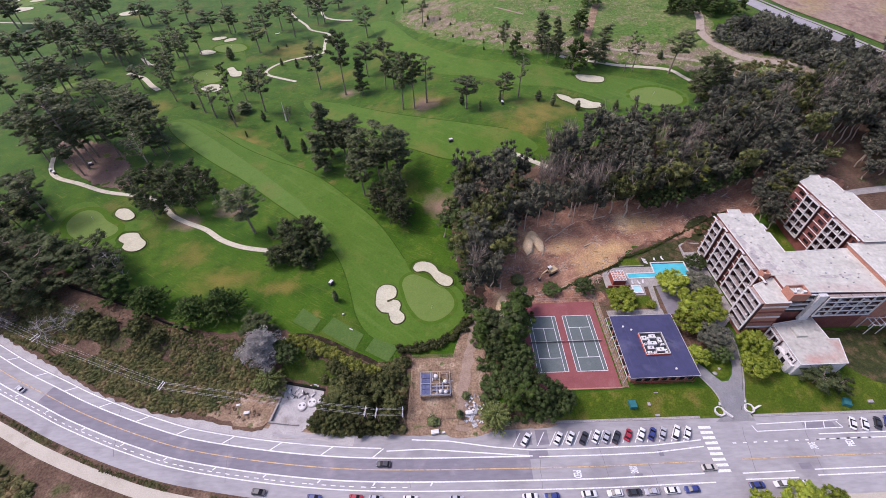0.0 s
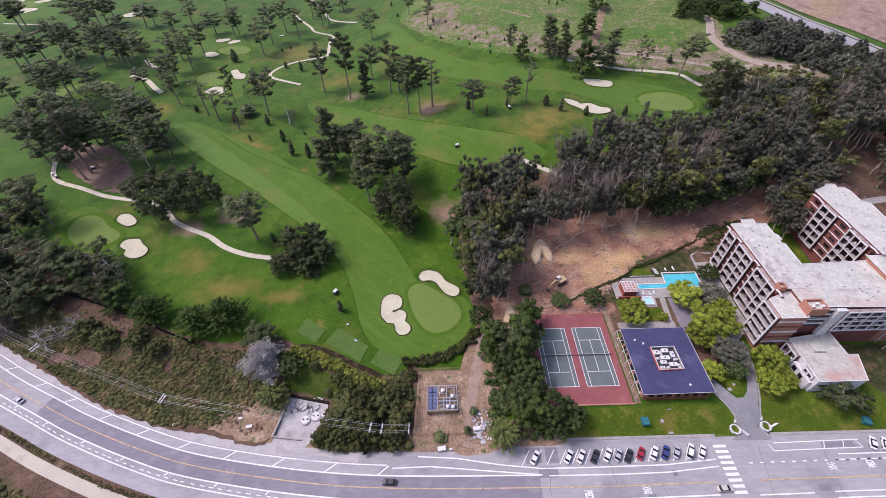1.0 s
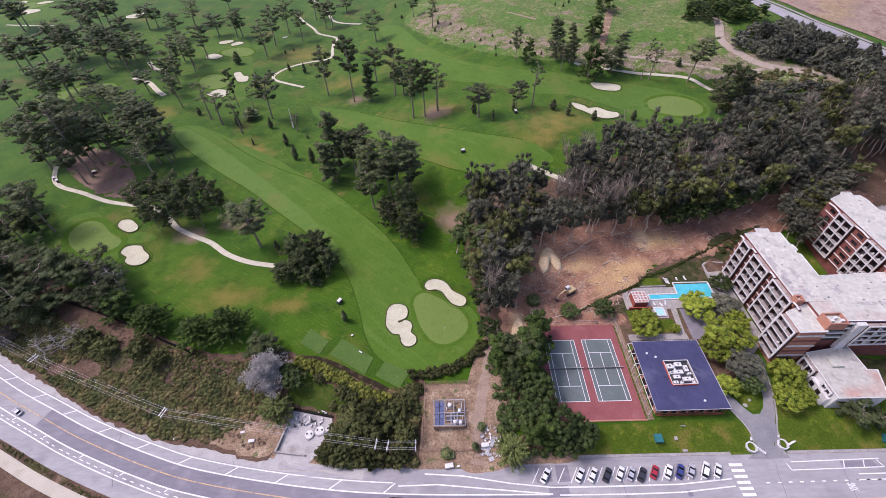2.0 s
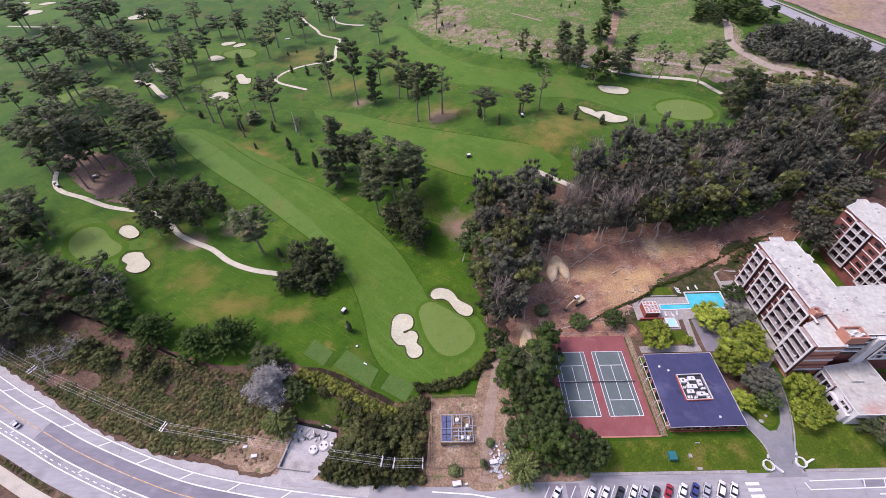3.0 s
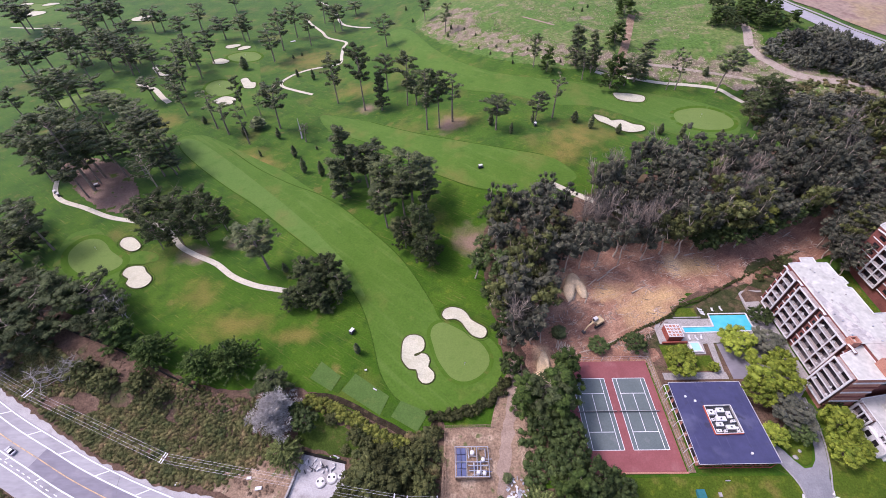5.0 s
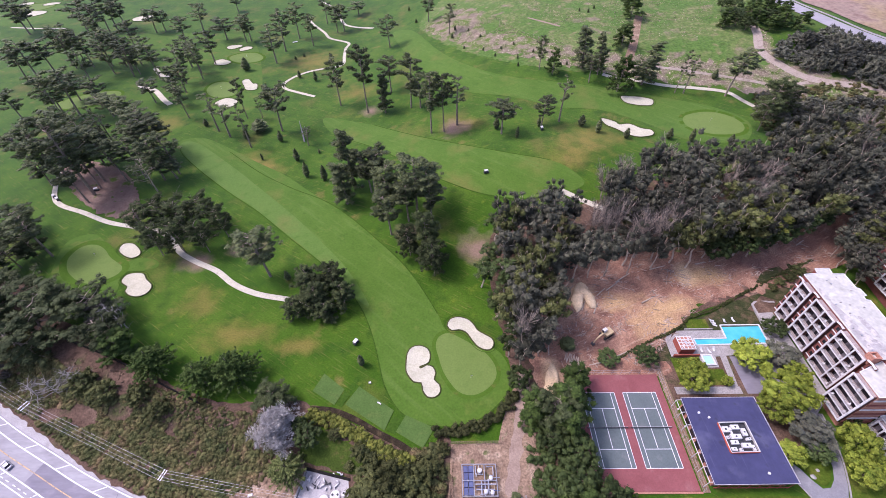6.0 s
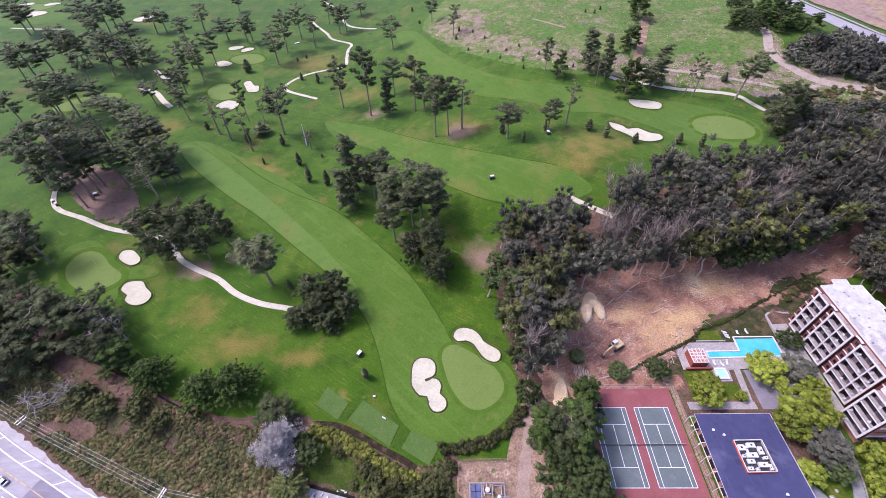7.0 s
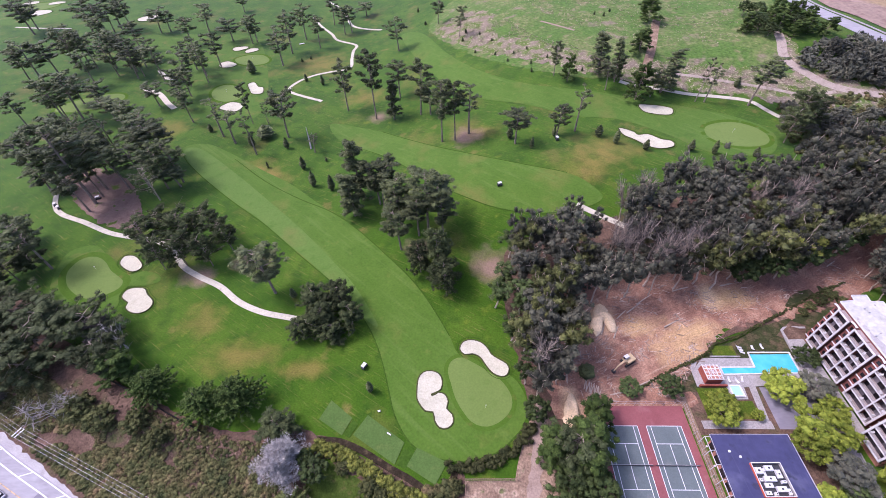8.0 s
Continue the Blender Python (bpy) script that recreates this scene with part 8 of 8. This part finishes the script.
part("cab", q, WHITE_PAINT, digger, "pale cab")
q = Shape()
q.box(1.2, 1.24, -1.0, -0.2, 2.0, 2.8)
part("window", q, GLASS, digger)
q = Shape()
q.tube([(0.9, 0.4, 1.6), (2.8, 0.4, 3.4), (4.8, 0.4, 2.6)], [0.3, 0.34, 0.24], 4)
part("boom", q, YELLOW_MACHINE, digger)
q = Shape()
q.tube([(4.8, 0.4, 2.6), (5.8, 0.4, 0.7)], [0.22, 0.16], 4)
part("arm", q, YELLOW_MACHINE, digger)
q = Shape()
q.box(5.4, 6.3, -0.1, 0.9, 0.1, 0.8)
part("bucket", q, DARK_METAL, digger)
site = [(20, 101), (20, 122), (28, 146), (44, 156), (70, 161), (120, 168), (185, 172), (160, 156), (131, 152), (98, 139), (74, 124), (57, 107), (36, 106)]
deb_rng = random.Random(17)
debris = Shape()
n_sticks = 0
while n_sticks < 1900:
    x, y = deb_rng.uniform(18, 190), deb_rng.uniform(99, 175)
    if inside(x, y, site) and noise.noise((x * 0.1, y * 0.1, 4)) > 0.0:
        a, l = deb_rng.gauss(0.6, 0.9), deb_rng.uniform(0.6, 3.2)
        z = ground_z(x, y) + 0.2
        debris.tube([(x, y, z), (x + l * math.cos(a), y + l * math.sin(a), z + deb_rng.uniform(0, 0.5))], [deb_rng.uniform(0.05, 0.16)] * 2, 4)
        n_sticks += 1
tagged(new("felled_branches", debris.mesh("felled_branches", DEBRIS)), "scattered felled branches and sticks on bare earth", "branches", kind="stuff")
for x, y, l, a in ((56, 143, 12, 35), (60, 146, 10, 33), (50, 140, 8, 40), (68, 136, 9, 25), (33, 132, 7, 75), (40, 108.5, 9, 12), (52, 113, 11, 22), (75, 150, 8, 15), (95, 152, 9, 10), (24, 114, 6, 80), (41.8, 135, 9, 62), (43.4, 137.5, 6, 100), (46, 133, 8, 60), (120, 160, 7, 20), (140, 162, 8, 30)):
    log = thing("log", "felled grey-brown tree trunk on bare earth", "log", "felled logs", (x, y, ground_z(x, y) + 0.3), a)
    q = Shape()
    q.tube([(-l / 2, 0, 0), (0, 0.1, 0.1), (l / 2, 0, 0.2)], [0.28, 0.24, 0.14], 6)
    part("trunk", q, BARK_PALE, log)

for k in range(11):
    x, y = 29.6 + 0.46 * k, 111.6 - 0.27 * k
    log = thing("log", "pale cut log in a row on bare earth", "log", "row of cut logs", (x, y, ground_z(x, y) + 0.45), 68 + 9 * math.sin(k * 2.3))
    q = Shape()
    q.tube([(-1.7 - 0.3 * (k % 3), 0, 0), (1.8, 0.05, 0.05)], [0.2, 0.15], 6)
    part("trunk", q, BARK_PALE, log)

# boulders on the driveway island
for x, y, size in ((93.4, 71.5, 0.9), (95.6, 73.2, 0.7)):
    bm = bmesh.new()
    bmesh.ops.create_icosphere(bm, subdivisions=2, radius=size)
    for v in bm.verts:
        v.co *= 0.85 + 0.35 * noise.noise(v.co * 1.4 + Vector((x, y, 0)))
        v.co.z *= 0.6
    me = bpy.data.meshes.new("boulder")
    bm.to_mesh(me)
    bm.free()
    me.materials.append(PAVEMENT)
    rock = new("boulder", me)
    rock.location = (x, y, ground_z(x, y) + 0.25 * size)
    tagged(rock, "pale weathered boulder on the driveway island", "boulder", "boulders on the driveway island")

# ---- small things on the course and lawns ----
def golf_cart(x, y, turn):
    ob = thing("golf_cart", "white-roofed golf cart standing on the grass", "golf cart", "golf carts", (x, y, ground_z(x, y) + 0.12), turn)
    q = Shape()
    q.box(-1.2, 1.2, -0.6, 0.6, 0.3, 0.75)
    q.box(-1.2, -0.4, -0.6, 0.6, 0.75, 1.0)
    part("body", q, DARK_METAL, ob, "dark body")
    q = Shape()
    q.box(-1.0, 0.9, -0.65, 0.65, 1.75, 1.85)
    part("roof", q, WHITE_PAINT, ob, "white roof")
    for px_ in (-0.9, 0.8):
        for py in (-0.55, 0.55):
            q = Shape()
            q.tube([(px_, py, 0.7), (px_, py, 1.75)], [0.03, 0.03], 4)
            part("post", q, METAL, ob)
            q = Shape()
            q.tube([(px_, py - 0.08, 0.25), (px_, py + 0.08, 0.25)], [0.25, 0.25], 10)
            part("wheel", q, RUBBER, ob)


for x, y, a in ((-47.6, 118.2, 60), (6.7, 205, 20), (38.3, 236.4, 100), (-226, 211.5, 130), (-222.5, 209, 140), (-206, 217, 30)):
    golf_cart(x, y, a)
for x, y in ((-5, 103.5), (-176, 166), (129, 240), (-185, 344), (-186, 406)):
    ob = thing("flagstick", "thin golf flagstick with a small pale flag", "flag", "flagsticks on the greens", (x, y, ground_z(x, y) + 0.18))
    q = Shape()
    q.tube([(0, 0, 0), (0, 0, 2.2)], [0.03, 0.03], 5)
    part("pole", q, WHITE_PAINT, ob)
    q = Shape()
    q.box(0.03, 0.5, -0.01, 0.01, 1.8, 2.15)
    part("flag", q, WHITE_PAINT, ob)
for x, y, a, col, l, wd in ((-36.2, 94.6, -30, WHITE_PAINT, 1.4, 0.4), (-40.3, 102, 10, WHITE_PAINT, 0.8, 0.6), (-152.6, 440, 30, WHITE_PAINT, 4.5, 2.0)):
    ob = thing("bench", "small pale bench beside the tee", "bench", "", (x, y, ground_z(x, y) + 0.2), a)
    q = Shape()
    q.box(-l / 2, l / 2, -wd / 2, wd / 2, 0.4, 0.48)
    part("seat", q, col, ob)
    for dx in (-l / 2 + 0.1, l / 2 - 0.1):
        q = Shape()
        q.box(dx - 0.06, dx + 0.06, -wd / 2, wd / 2, 0, 0.4)
        part("leg", q, METAL, ob)
for x, y, a in ((61.6, 61.9, 0), (132.5, 60.5, -20)):
    ob = thing("skip", "teal metal skip with a flat lid on the lawn", "skip", "teal skips", (x, y, ground_z(x, y) + 0.12), a)
    q = Shape()
    q.box(-1.1, 1.1, -1.2, 1.2, 0, 1.2)
    part("bin", q, TEAL, ob)
    q = Shape()
    q.box(-1.15, 1.15, -1.25, 1.25, 1.2, 1.3)
    part("lid", q, TEAL, ob)
for x, y, dx, dy in ((67.3, 62, 0.9, 1.1), (69.3, 58.7, 1.5, 0.7), (141, 60.7, 1.7, 1.0), (70.4, 65.3, 1.4, 0.25)):
    ob = thing("utility_box", "pale square utility cover on the lawn", "utility cover", "utility covers", (x, y, ground_z(x, y) + 0.1))
    q = Shape()
    q.box(-dx / 2, dx / 2, -dy / 2, dy / 2, 0, 0.4)
    part("casing", q, PAVEMENT, ob)
for cx, cy in ((90.0, 59.2), (100.0, 59.8)):
    ob = thing("entrance_planter", "low white octagonal wall at the driveway entrance", "planter", "entrance planters", (cx, cy, ground_z(cx, cy)))
    for k in range(8):
        a0, a1 = radians(45 * k), radians(45 * (k + 1))
        q = Shape()
        q.prism([(1.7 * math.cos(a0), 1.7 * math.sin(a0)), (1.7 * math.cos(a1), 1.7 * math.sin(a1)), (1.3 * math.cos(a1), 1.3 * math.sin(a1)), (1.3 * math.cos(a0), 1.3 * math.sin(a0))], 0, 0.8)
        part("wall_piece", q, WHITE_PAINT, ob)
for pts_ in (((101.6, 59.6), (104.5, 60.8)), ((99.3, 61.6), (100.6, 64.4)), ((91.6, 59.2), (93.4, 57.2)), ((90.6, 61.0), (91.4, 63.6))):
    q = Shape()
    (x0, y0), (x1, y1) = pts_
    z = ground_z(x0, y0)
    q.tube([(x0, y0, z + 0.35), (x1, y1, z + 0.35)], [0.38, 0.38], 4)
    structure("entrance_wall", q, WHITE_PAINT, "low white wall at the driveway entrance", "wall")
snag = thing("dead_tree", "bleached dead trunk leaning over the grass", "tree", at=(-104, 270, ground_z(-104, 270)))
q = Shape()
q.tube([(2, -6, 0), (0, 0, 3), (-3, 8, 7)], [0.5, 0.4, 0.15], 6)
q.tube([(0, 0, 3), (1.5, 3, 6)], [0.25, 0.08], 5)
part("trunk", q, BARK_GREY, snag)
for x, y, s in ((-4.4, 55.9, 1.3), (-1.5, 55.8, 0.5), (19.5, 57.5, 0.9), (-96, 67.5, 0.8), (-70, 66, 1.0), (-74, 69, 0.7), (7.1, 61.4, 1.2)):
    ob = thing("roadside_box", "small white box beside the road", "box", "", (x, y, ground_z(x, y) + 0.12), 8)
    q = Shape()
    q.box(-s, s, -s * 0.5, s * 0.5, 0, s * 0.8)
    part("casing", q, WHITE_PAINT, ob)
for x, y, l, wd, a in ((8.0, 60.2, 3.4, 1.2, 60), (9.5, 62.2, 3.0, 0.9, 70), (8.8, 57.6, 1.6, 1.2, 20), (6.4, 63.8, 1.2, 0.8, 40)):
    ob = thing("stacked_pallets", "grey stack of boards beside the dirt track", "boards", "stacked boards", (x, y, ground_z(x, y) + 0.15), a)
    for k in range(4):
        q = Shape()
        q.box(-l / 2, l / 2, -wd / 2 + wd * k / 4, -wd / 2 + wd * (k + 0.85) / 4, 0, 0.35 + 0.1 * (k % 2))
        part("board", q, METAL if k % 2 else WHITE_PAINT, ob)
# near-black boards draw the dark line along the bank top
boards = thing("board_fence", "tall black board fence along the course boundary", "fence")
for a, b in zip(curve_through([(-160, 120.6), (-142.3, 114.2), (-126, 107.4), (-111, 100.6), (-97, 94.6)], False, 3.0), curve_through([(-160, 120.6), (-142.3, 114.2), (-126, 107.4), (-111, 100.6), (-97, 94.6)], False, 3.0)[1:]):
    z = min(ground_z(a.x, a.y), ground_z(b.x, b.y))
    way = (b - a).normalized() * 0.04
    n = Vector((-way.y, way.x)) * 2
    q = Shape()
    q.prism([(a + way + n)[:], (a + way - n)[:], (b - way - n)[:], (b - way + n)[:]], z - 0.3, z + 2.6)
    part("board", q, BLACK_BOARDS, boards)
    q = Shape()
    q.prism([(a + n * 1.6)[:], (a - n * 1.6)[:], (b - n * 1.6)[:], (b + n * 1.6)[:]], z + 2.62, z + 2.7)
    part("capping", q, BLACK_BOARDS, boards)

# kinds of plant that found no place
for kind in GROVE_PINES + PINES + FAR_PINES + CYPRESSES + BROAD_PINES + WINDY + CLUMPY + BUSHES + EUCS + GREY_EUCS + GREEN_EUCS + BRIGHTS + DARKS + SHRUBS + FAR_SHRUBS + FAR_DARKS + SPARSE + TALLS + SAPLINGS + SILVER + TWIGGY + BARE + SPIKES + CEDARS:
    if kind.name not in used:
        for child in list(kind.children):
            bpy.data.objects.remove(child)
        bpy.data.objects.remove(kind)
